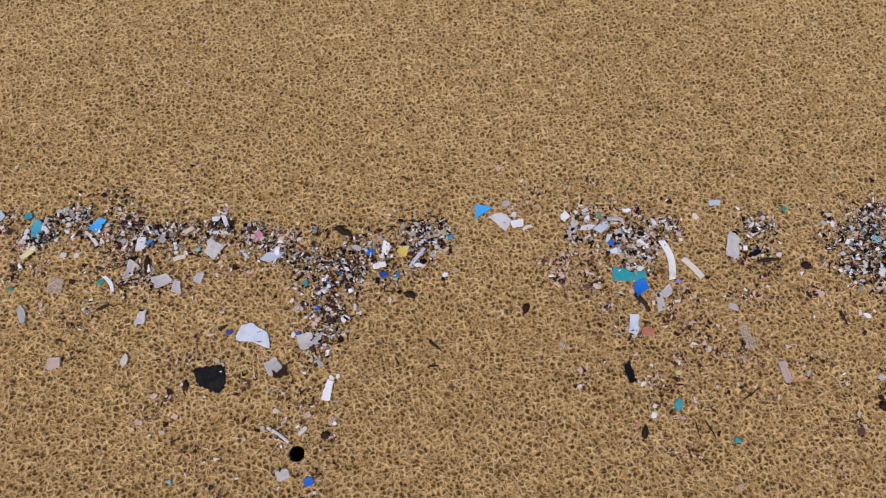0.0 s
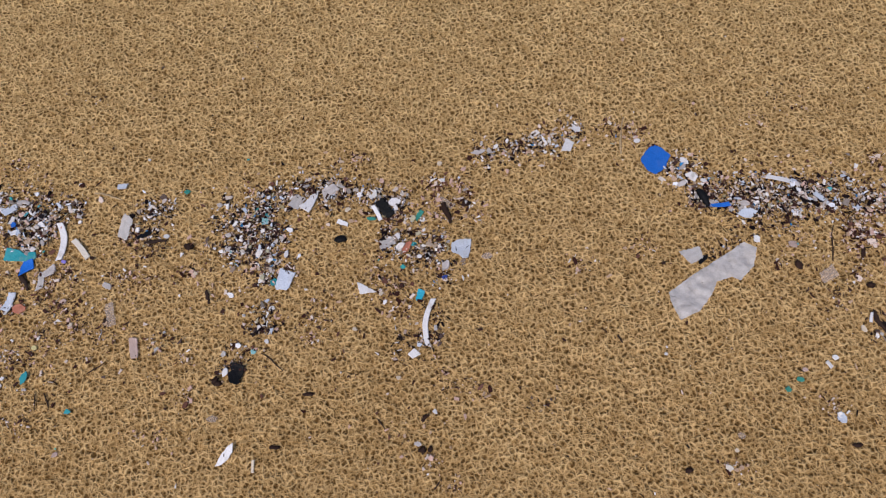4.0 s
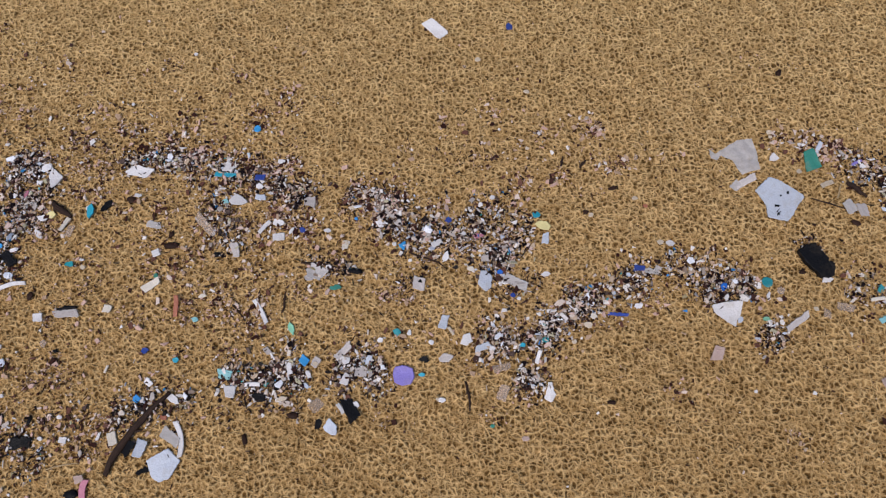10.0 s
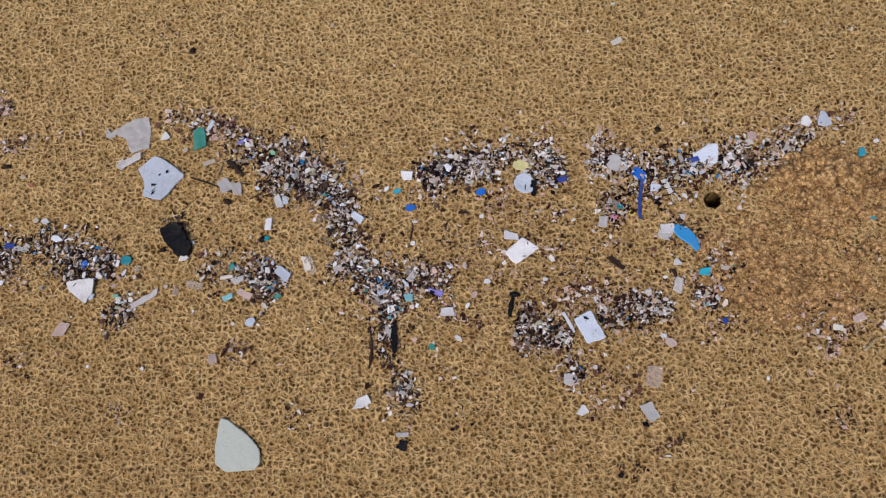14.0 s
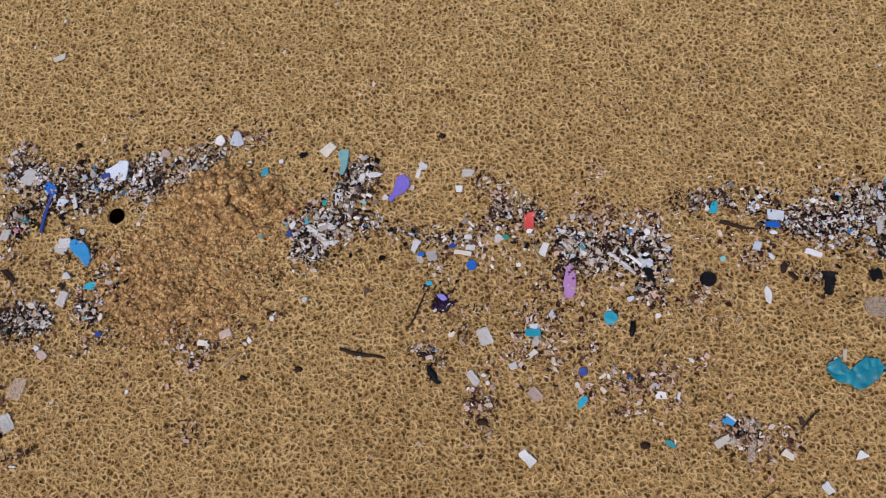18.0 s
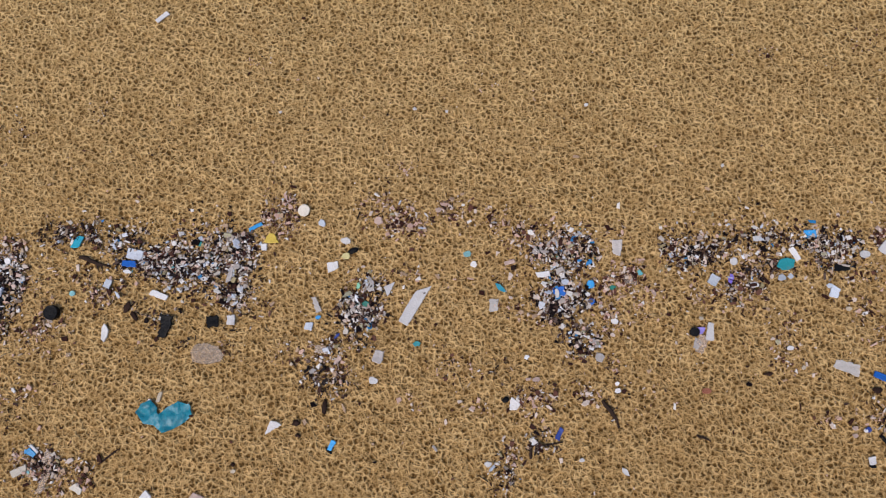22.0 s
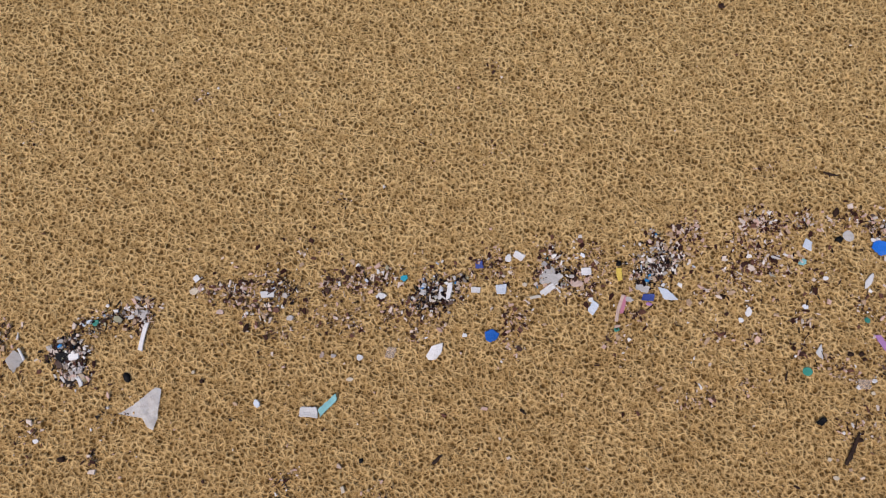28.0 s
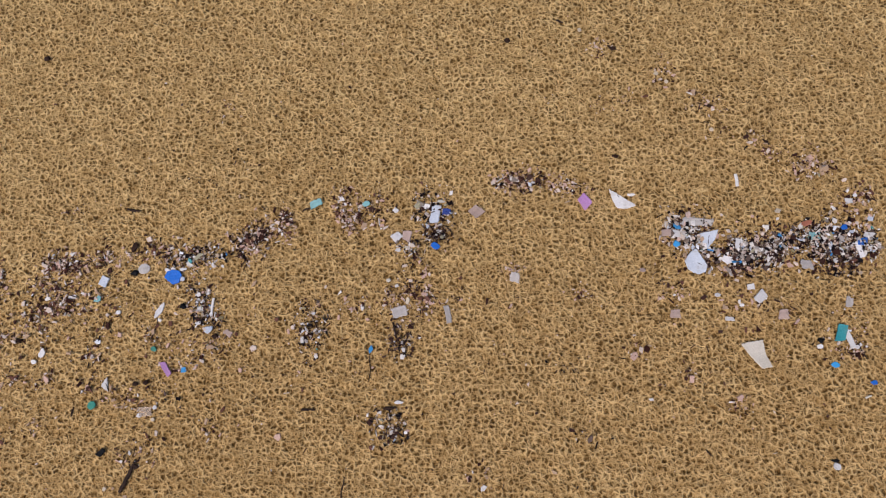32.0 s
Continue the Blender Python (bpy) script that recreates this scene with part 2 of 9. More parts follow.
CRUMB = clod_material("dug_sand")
M = {
    "white": plastic("white_plastic", (0.69, 0.655, 0.63), 0.4, 0.4),
    "pale": plastic("pale_blue_grey_plastic", (0.53, 0.56, 0.61), 0.4, 0.35),
    "grey": plastic("grey_white_plastic", (0.57, 0.51, 0.47), 0.45, 0.5, 0.25),
    "cream": plastic("cream_plastic", (0.62, 0.55, 0.45), 0.5, 0.3),
    "pink": plastic("pinkish_plastic", (0.58, 0.42, 0.35), 0.5, 0.35, 0.3),
    "rose": plastic("rose_plastic", (0.50, 0.18, 0.24), 0.45, 0.3),
    "film": plastic("cloudy_film", (0.66, 0.62, 0.58), 0.3, 0.4, 0.48),
    "plum": plastic("dark_violet_film", (0.022, 0.008, 0.030), 0.2, 0.1),
    "frost": plastic("frosted_greenish_plastic", (0.46, 0.475, 0.395), 0.5, 0.15),
    "haze": plastic("clear_tan_film", (0.58, 0.44, 0.33), 0.3, 0.3, 0.66),
    "blue": plastic("bright_blue_plastic", (0.0005, 0.115, 0.48), 0.5, 0.08),
    "navy": plastic("dark_blue_plastic", (0.02, 0.05, 0.25), 0.4, 0.3),
    "sky": plastic("light_blue_plastic", (0.035, 0.31, 0.64), 0.35, 0.2),
    "cyan": plastic("cyan_plastic", (0.016, 0.32, 0.42), 0.35, 0.3),
    "teal": plastic("teal_plastic", (0.012, 0.25, 0.27), 0.4, 0.4),
    "lagoon": plastic("deep_teal_film", (0.003, 0.20, 0.27), 0.28, 0.2),
    "aqua": plastic("pale_aqua_plastic", (0.24, 0.50, 0.50), 0.45, 0.4, 0.1),
    "green": plastic("sea_green_plastic", (0.035, 0.26, 0.19), 0.45, 0.5, 0.15),
    "mint": plastic("mint_green_plastic", (0.22, 0.50, 0.32), 0.45, 0.45),
    "yellow": plastic("yellow_plastic", (0.72, 0.50, 0.08), 0.42, 0.2),
    "lemon": plastic("pale_yellow_plastic", (0.68, 0.58, 0.26), 0.45, 0.25),
    "orange": plastic("rust_orange_plastic", (0.44, 0.15, 0.085), 0.5, 0.45, 0.15),
    "red": plastic("red_plastic", (0.60, 0.06, 0.05), 0.42, 0.2),
    "violet": plastic("violet_plastic", (0.20, 0.14, 0.55), 0.4, 0.2),
    "lilac": plastic("lilac_plastic", (0.25, 0.20, 0.55), 0.35, 0.3),
    "mauve": plastic("mauve_plastic", (0.45, 0.22, 0.45), 0.45, 0.25),
    "black": plastic("black_plastic", (0.005, 0.005, 0.006), 0.45, 0.06),
    "brown": plastic("dark_brown_bit", (0.030, 0.014, 0.009), 0.55, 0.12),
    "wood": wood_material("dark_driftwood", (0.036, 0.019, 0.012)),
    "reed": wood_material("bleached_reed", (0.42, 0.30, 0.16)),
    "stone": plastic("pale_pebble", (0.55, 0.45, 0.33), 0.7, 0.4),
}
WORD = {
    "white": "white", "pale": "pale bluish white", "grey": "greyish white", "cream": "cream", "pink": "faded pinkish", "rose": "rose pink",
    "film": "cloudy translucent", "haze": "clear tan-tinted", "frost": "frosted greenish white", "plum": "dark violet", "blue": "bright blue", "navy": "dark blue", "sky": "light blue", "cyan": "cyan blue",
    "teal": "teal", "lagoon": "deep teal", "aqua": "pale aqua", "green": "sea green", "mint": "mint green", "yellow": "yellow", "lemon": "pale yellow",
    "orange": "rust orange", "red": "red", "violet": "violet", "lilac": "lilac", "mauve": "mauve", "black": "black", "brown": "dark brown",
    "wood": "dark brown", "reed": "bleached tan", "stone": "pale tan",
}
BLK, DRK, WHT = (0.008, 0.004, 0.004), (0.044, 0.018, 0.013), (0.76, 0.71, 0.66)
BITS = {
    # black bits here also stand in for the shadows between the bits
    "mix": bits_material("mixed_bits", [(0.34, BLK), (0.18, DRK), (0.13, WHT), (0.09, (0.58, 0.50, 0.42)), (0.06, (0.24, 0.175, 0.13)), (0.06, (0.48, 0.36, 0.25)),
                                        (0.05, (0.11, 0.075, 0.06)), (0.02, (0.46, 0.50, 0.56)), (0.02, (0.32, 0.26, 0.14)), (0.005, (0.03, 0.20, 0.42)), (0.008, (0.04, 0.28, 0.26)), (0.037, (0.54, 0.38, 0.31))]),
    "dark": bits_material("dark_bits", [(0.36, BLK), (0.32, DRK), (0.15, (0.11, 0.07, 0.055)), (0.08, (0.48, 0.44, 0.40)), (0.03, WHT), (0.06, (0.46, 0.34, 0.27))]),
    "pale": bits_material("pale_bits", [(0.34, (0.040, 0.014, 0.009)), (0.13, (0.46, 0.31, 0.20)), (0.16, (0.66, 0.53, 0.44)), (0.06, WHT), (0.16, (0.58, 0.38, 0.30)), (0.15, (0.13, 0.055, 0.036))]),
    "fibre": bits_material("dark_fibres", [(0.44, BLK), (0.34, DRK), (0.10, (0.13, 0.08, 0.05)), (0.07, (0.44, 0.34, 0.25)), (0.05, (0.60, 0.57, 0.54))]),
    "flake": bits_material("pale_flakes", [(0.20, (0.65, 0.60, 0.55)), (0.21, (0.42, 0.37, 0.33)), (0.07, (0.52, 0.55, 0.61)), (0.15, (0.56, 0.46, 0.38)), (0.13, (0.27, 0.22, 0.18)), (0.07, (0.42, 0.38, 0.25)),
                                          (0.07, (0.58, 0.42, 0.35)), (0.02, (0.10, 0.36, 0.38)), (0.012, (0.04, 0.22, 0.50)), (0.048, (0.78, 0.78, 0.80))], 0.4),
}


# ---- the beach: one sheet of rain-pitted sand that reaches the horizon ----
HOLES = [(-0.220, 0.004, 0.0115), (4.324, -0.238, 0.0135)]
MOUND = (4.463, -0.292, 0.15, 0.125, -40)


def band_middle(x):
    """Where the middle of the walked strip lies across the beach."""
    return np.interp(x, [-1.0, -0.5, 0.0, 0.5, 1.0, 1.5, 2.0, 2.5, 3.0, 3.5, 4.0, 4.5, 5.0, 5.5, 6.0, 6.5, 7.0, 7.5, 8.0, 8.5, 9.0, 9.5, 10.0], [0.5, 0.47, 0.36, 0.29, 0.15, 0.12, -0.02, -0.07, -0.16, -0.16, -0.24, -0.26, -0.27, -0.27, -0.22, -0.11, -0.06, 0.02, 0.1, 0.2, 0.24, 0.24, 0.24])


def cell_pits(x, y, cell, seed):
    """Distance to the nearest of scattered pit centres, in cells, and that pit's own random number."""
    gx, gy = np.floor(x / cell).astype(np.int64), np.floor(y / cell).astype(np.int64)
    best, own = np.full(x.shape, 9.0), np.zeros(x.shape)
    for i in (-1, 0, 1):
        for j in (-1, 0, 1):
            cx, cy = gx + i, gy + j
            k = ((cx * 73856093) ^ (cy * 19349663) ^ (seed * 83492791)) & 0x7FFFFFFF
            k = (k * 1103515245 + 12345) & 0x7FFFFFFF
            a = ((k >> 4) & 1023) / 1023.0
            k = (k * 1103515245 + 12345) & 0x7FFFFFFF
            b = ((k >> 5) & 1023) / 1023.0
            k = (k * 1103515245 + 12345) & 0x7FFFFFFF
            c = ((k >> 6) & 1023) / 1023.0
            d = np.hypot(x / cell - cx - a, y / cell - cy - b)
            near = d < best
            best, own = np.where(near, d, best), np.where(near, c, own)
    return best, own


def sand_height(x, y):
    """Crests at about 0, pits a few millimetres deep, burrows, and the low heap thrown out beside one."""
    wx = x + 0.003 * np.sin(y * 410 + np.sin(x * 230) * 2)
    wy = y + 0.003 * np.sin(x * 370 + np.sin(y * 270) * 2)
    d1, r1 = cell_pits(wx, wy, 0.0150, 3)
    d2, r2 = cell_pits(wx, wy, 0.0082, 7)
    bowl1 = np.clip(1.25 * (1 - (d1 / 0.60) ** 2), 0, 1)
    bowl2 = np.clip(1.2 * (1 - (d2 / 0.62) ** 2), 0, 1)
    pit = -(0.0010 + 0.0030 * r1 ** 1.5) * bowl1 - (0.0006 + 0.0022 * r2) * bowl2
    z = pit
    mx, my, ml, mw, ma = MOUND
    ca, sa = math.cos(radians(ma)), math.sin(radians(ma))
    u, v = ((x - mx) * ca + (y - my) * sa) / ml, (-(x - mx) * sa + (y - my) * ca) / mw
    near = np.clip(1.25 - np.hypot(u, v), 0, 1)
    near = near * near * (3 - 2 * near)
    l1, q1 = cell_pits(x, y, 0.021, 11)
    l2, q2 = cell_pits(x, y, 0.009, 13)
    lumps = (0.004 + 0.009 * q1) * np.clip(1 - (l1 / 0.75) ** 2, 0, 1) + 0.004 * np.clip(1 - (l2 / 0.7) ** 2, 0, 1)
    z = z * (1 - 0.8 * near) + near * lumps * 0.5
    for hx, hy, hr in HOLES:
        d = np.hypot(x - hx, y - hy)
        smooth = np.clip((d - hr * 1.7) / (hr * 3.0), 0, 1)
        z = z * (0.2 + 0.8 * smooth) - 0.002 * np.exp(-((d / (hr * 2.4)) ** 2))
    return z


def ground_sheet():
    step = 0.0038
    fine_x = np.arange(-1.15, 9.95, step)
    xs = np.concatenate([[-600, -200, -60, -20, -8, -4, -2.2, -1.6, -1.3], fine_x, [10.1, 10.4, 11, 12.5, 16, 30, 80, 220, 600]])
    fine_v = np.arange(-0.56, 0.56, step)
    out_v = np.array([0.57, 0.60, 0.64, 0.75, 0.95, 1.4, 2.2, 4, 8, 20, 60, 200, 600])
    vs = np.concatenate([-out_v[::-1], fine_v, out_v])
    X, V = np.meshgrid(xs, vs, indexing="ij")
    Y = V + band_middle(X)
    Z = sand_height(X, Y)
    edge = np.clip((np.abs(V) - 0.56) / 0.1, 0, 1)
    far = np.clip((np.abs(X - 4.4) - 5.5) / 0.3, 0, 1)
    keep = (1 - edge) * (1 - far)
    Z = Z * keep - 0.002 * (1 - keep)
    nx, ny = X.shape
    i, j = np.meshgrid(np.arange(nx - 1), np.arange(ny - 1), indexing="ij")
    a = (i * ny + j).ravel()
    quads = np.stack([a, a + ny, a + ny + 1, a + 1], 1)
    mid_x, mid_y = X.ravel()[quads].mean(1), Y.ravel()[quads].mean(1)
    for hx, hy, hr in HOLES:
        quads_kept = np.hypot(mid_x - hx, mid_y - hy) > hr * 1.25
        quads, mid_x, mid_y = quads[quads_kept], mid_x[quads_kept], mid_y[quads_kept]
    me = bpy.data.meshes.new("ground")
    me.vertices.add(nx * ny)
    me.vertices.foreach_set("co", np.stack([X, Y, Z], -1).ravel().astype(np.float32))
    me.loops.add(quads.size)
    me.loops.foreach_set("vertex_index", quads.ravel().astype(np.int32))
    me.polygons.add(len(quads))
    me.polygons.foreach_set("loop_start", np.arange(0, quads.size, 4, dtype=np.int32))
    me.polygons.foreach_set("use_smooth", np.ones(len(quads), dtype=bool))
    me.update(calc_edges=True)
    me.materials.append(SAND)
    return tagged(new("ground", me), "golden beach sand pocked all over by raindrop pits", "sand", kind="structure")


def burrow(hx, hy, hr):
    """A round burrow: a soft collar of sand, a narrow mouth and an unseen void below, widened so that the mouth stays
    dark.
    """
    dice = random.Random(5)
    bm = bmesh.new()
    n, last = 40, None
    for r, z, wob in ((2.1, -0.0052, 0.12), (1.75, -0.0016, 0.08), (1.35, -0.0006, 0.05), (1.12, -0.0014, 0.03), (1.0, -0.0045, 0.03), (1.15, -0.010, 0.03), (2.5, -0.016, 0), (5.0, -0.030, 0), (5.0, -0.26, 0)):
        now = []
        for k in range(n):
            a, q = 2 * math.pi * k / n, hr * (r + wob * dice.uniform(-1, 1))
            now.append(bm.verts.new((q * math.cos(a), q * math.sin(a), z + 0.0006 * (wob > 0) * dice.uniform(-1, 1))))
        if last:
            for k in range(n):
                bm.faces.new((last[k], now[k], now[(k + 1) % n], last[(k + 1) % n]))
        last = now
    bm.faces.new(last)
    bmesh.ops.recalc_face_normals(bm, faces=bm.faces)
    bmesh.ops.reverse_faces(bm, faces=bm.faces)
    me = bpy.data.meshes.new("burrow")
    bm.to_mesh(me)
    bm.free()
    me.materials.append(SAND)
    for p in me.polygons:
        p.use_smooth = True
    ob = new("burrow", me)
    ob.location = (hx, hy, 0)
    return tagged(ob, "round dark crab burrow sunk in the sand", "burrow", kind="structure")


ground_sheet()
for hole in HOLES:
    burrow(*hole)


# ---- makers of the washed-up things ----
SHEETS = []  # middle and reach of the larger sheets, kept clear of loose bits
SHAPE_WORD = {"shard": "shard", "quad": "piece", "tri": "three-cornered splinter", "leaf": "pointed sliver", "strip": "strip", "arc": "curved strip", "disc": "round disc", "poly": "sheet"}


def outline(shape, L, W, dice):
    """The edge of a flat broken piece, L long and W wide, about its middle."""
    def ring(count, wob):
        pts = []
        for k in range(count):
            a = 2 * math.pi * (k + dice.uniform(-0.3, 0.3) * (wob > 0)) / count
            r = 1 - wob * dice.random()
            pts.append((0.5 * L * r * math.cos(a), 0.5 * W * r * math.sin(a)))
        return pts
    j = lambda: dice.uniform(-0.15, 0.15)
    if shape == "quad":
        cs = [(-0.5, -0.5), (0.5, -0.5), (0.5, 0.5), (-0.5, 0.5)]
        pts = [((x + j()) * L, (y + j()) * W) for x, y in cs]
        if dice.random() < 0.5:
            k = dice.randrange(4)
            (ax, ay), (bx, by) = pts[k - 1], pts[k]
            pts[k:k] = [(ax + (bx - ax) * 0.72 - by * 0.06, ay + (by - ay) * 0.72 + bx * 0.06)]
        return pts
    if shape == "tri":
        return [((x + j()) * L, (y + j()) * W) for x, y in ((-0.5, -0.5), (0.1, -0.42), (0.5, -0.1), (-0.15, 0.5), (-0.38, 0.2))]
    if shape == "leaf":
        return [(x * L, (y + j() * 0.5) * W) for x, y in ((-0.5, 0), (-0.25, -0.42), (0.1, -0.5), (0.35, -0.3), (0.5, 0.02), (0.2, 0.4), (-0.15, 0.5))]
    if shape == "disc":
        return [(x * dice.uniform(0.93, 1.03), y * dice.uniform(0.93, 1.03)) for x, y in ring(18, 0)]
    if shape in ("strip", "arc"):
        bow = (0.11 if shape == "arc" else 0.03) * L
        n = 7
        low = [((k / n - 0.5) * L, -0.5 * W * dice.uniform(0.85, 1) - bow * (4 * (k / n - 0.5) ** 2)) for k in range(n + 1)]
        top = [((k / n - 0.5) * L * 0.97, 0.5 * W * dice.uniform(0.85, 1) - bow * (4 * (k / n - 0.5) ** 2)) for k in range(n, -1, -1)]
        return low + top
    return ring(dice.choice((6, 7, 8, 9)), 0.32)


def worn(pts, dice, rag=0.0005):
    """Breaks the straight runs of an edge, blunts its corners and frays it."""
    out = []
    for k, (bx, by) in enumerate(pts):
        (ax, ay), (cx, cy) = pts[k - 1], pts[(k + 1) % len(pts)]
        q = dice.uniform(0.02, 0.13)
        run = math.dist((bx, by), (cx, cy))
        out.append((bx + (ax - bx) * q, by + (ay - by) * q))
        steps = max(2, min(9, int(run / 0.0032)))
        for s in range(steps):
            f = q + (1 - 1.6 * q) * s / steps
            o = dice.gauss(0, rag) / (run or 1) * (s > 0)
            out.append((bx + (cx - bx) * f - (cy - by) * o, by + (cy - by) * f + (cx - bx) * o))
    return out


def slab(pts, thick, curl, dice):
    """A thin piece with that edge: sides, a worn upper rim, and a slight warp."""
    bm = bmesh.new()
    size = max(max(abs(x) for x, _ in pts), max(abs(y) for _, y in pts)) * 2
    f = bm.faces.new([bm.verts.new((x, y, 0)) for x, y in pts])
    bm.normal_update()
    if f.normal.z < 0:
        f.normal_flip()
    up = bmesh.ops.extrude_face_region(bm, geom=[f])
    top = [g for g in up["geom"] if isinstance(g, bmesh.types.BMVert)]
    bmesh.ops.translate(bm, verts=top, vec=(0, 0, thick))
    rim = [e for e in bm.edges if all(v in top for v in e.verts)]
    bmesh.ops.bevel(bm, geom=rim, offset=min(thick * 0.45, size * 0.06), segments=1, affect="EDGES", clamp_overlap=True)
    bmesh.ops.triangulate(bm, faces=[g for g in bm.faces if len(g.verts) > 4])
    if size > 0.03:
        bmesh.ops.subdivide_edges(bm, edges=[e for e in bm.edges if e.calc_length() > size * 0.3], cuts=1)
        bmesh.ops.triangulate(bm, faces=[g for g in bm.faces if len(g.verts) > 4])
    ph = dice.uniform(0, 6.28)
    for v in bm.verts:
        s = (v.co.x * math.cos(ph) + v.co.y * math.sin(ph)) / size
        v.co.z += curl * size * s * s * 4 + 0.15 * thick * noise.noise(Vector((v.co.x, v.co.y, ph)) * 90)
    bmesh.ops.recalc_face_normals(bm, faces=bm.faces)
    return bm


def settle(bm, tx, ty, z=0.0):
    """Tips a piece by small angles and sets its lowest point on the sand."""
    bmesh.ops.transform(bm, matrix=Euler((tx, ty, 0)).to_matrix().to_4x4(), verts=bm.verts)
    low = min(v.co.z for v in bm.verts)
    bmesh.ops.translate(bm, verts=bm.verts, vec=(0, 0, z - 0.001 - low))


def finish(name, bm, mat, x, y, turn, label, category, group="", smooth=False):
    me = bpy.data.meshes.new(name)
    bm.to_mesh(me)
    bm.free()
    me.materials.append(mat)
    for p in me.polygons:
        p.use_smooth = smooth
    ob = new(name, me)
    ob.matrix_world = pose(x, y, 0, 0, 0, turn)
    return tagged(ob, label, category, group)


def part(name, bm, mat, parent, label=""):
    me = bpy.data.meshes.new(name)
    bm.to_mesh(me)
    bm.free()
    me.materials.append(mat)
    ob = new(name, me)
    ob.parent = parent
    return tagged(ob, label)


def dirt_streak(skin, L, W, dice):
    """A short ragged crust of dirt that follows the face it sticks to."""
    mx, my, a = dice.uniform(-0.28, 0.28) * L, dice.uniform(-0.28, 0.28) * W, dice.uniform(0, 6.283)
    reach, wide, rows = dice.uniform(0.002, 0.006), dice.uniform(0.0003, 0.0008), []
    for k in range(6):
        s = (k / 5 - 0.5) * 2
        w = wide * (1 - 0.7 * s * s) * dice.uniform(0.6, 1.4)
        row = []
        for o in (-w, w):
            px, py = mx + s * reach * math.cos(a) - o * math.sin(a), my + s * reach * math.sin(a) + o * math.cos(a)
            at = skin.ray_cast(Vector((px, py, 0.1)), Vector((0, 0, -1)))[0]
            if at is None:
                return None
            row.append(at + Vector((0, 0, 0.00035)))
        rows.append(row)
    bm = bmesh.new()
    rows = [[bm.verts.new(q) for q in row] for row in rows]
    for (a1, a2), (b1, b2) in zip(rows, rows[1:]):
        bm.faces.new((a1, b1, b2, a2))
    low = bmesh.ops.extrude_face_region(bm, geom=bm.faces[:])
    bmesh.ops.translate(bm, verts=[g for g in low["geom"] if isinstance(g, bmesh.types.BMVert)], vec=(0, 0, -0.0005))
    bmesh.ops.recalc_face_normals(bm, faces=bm.faces)
    return bm


def frag(shape, col, x, y, L, W, turn, thick=0.0020, lift=0.0012, edge=None):
    """One flat broken piece of plastic lying on the sand."""
    dice = random.Random(int(abs(x) * 9173) * 31 + int(abs(y) * 7919))
    pts = [(px * L, py * W) for px, py in edge] if edge else outline(shape, L, W, dice)
    if shape not in ("disc", "strip", "arc"):
        pts = worn(pts, dice, 0.0012 if col in ("brown", "black") else 0.0006 if col in ("haze", "film", "grey") else 0.00035)
    if col in ("film", "haze"):
        thick = min(thick, 0.0008)
    big = max(L, W) > 0.05
    bm = slab(pts, thick, dice.uniform(0.0, 0.05 if big else 0.09), dice)
    lean = 0.05 if big else 0.16
    settle(bm, dice.uniform(-lean, lean), dice.uniform(-lean, lean), lift)
    size = "tiny" if L < 0.018 else "small" if L < 0.035 else "palm-sized" if L > 0.07 else "flat"
    if shape == "poly" or L > 0.07:
        size = "large"
    if shape in ("strip", "arc"):
        name, cat = "plastic_strip", "plastic strip"
    elif col in ("film", "haze"):
        name, cat = "film_scrap", "plastic film"
    elif shape in ("tri", "leaf"):
        name, cat = "plastic_splinter", "plastic splinter"
    elif shape == "disc":
        name, cat = "plastic_disc", "plastic disc"
    elif shape == "poly" or L > 0.032:
        name, cat = "plastic_sheet_piece", "plastic sheet"
    elif col in ("white", "pale", "grey"):
        name, cat = ("plastic_chip", "plastic chip") if L < 0.0135 else ("plastic_fragment", "plastic fragment")
    elif col in ("stone", "cream", "pink"):
        name, cat = "shell_or_plastic_flake", "flake"
    else:
        name, cat = "coloured_plastic_fragment", "plastic fragment"
    if max(L, W) > 0.022 and min(L, W) > 0.010:
        SHEETS.append((round(x, 3), round(y, 3), 0.36 * min(L, W)))
    word = "film scrap" if cat == "plastic film" else "plastic " + SHAPE_WORD[shape]
    marks = []
    if col in ("white", "pale", "cream", "grey") and shape in ("poly", "quad") and min(L, W) > 0.026:
        skin = BVHTree.FromBMesh(bm)
        for _ in range(dice.choice((1, 2, 2, 3))):
            marks.append(dirt_streak(skin, L, W, dice))
    ob = finish(name, bm, M[col], x, y, turn, f"{size} {WORD[col]} {word} lying on pitted sand", cat, name.replace("_", " ") + "s on the sand")
    for mark in marks:
        if mark:
            part("dirt_streak", mark, M["brown"], ob, "crusted dark dirt streak")
    return ob


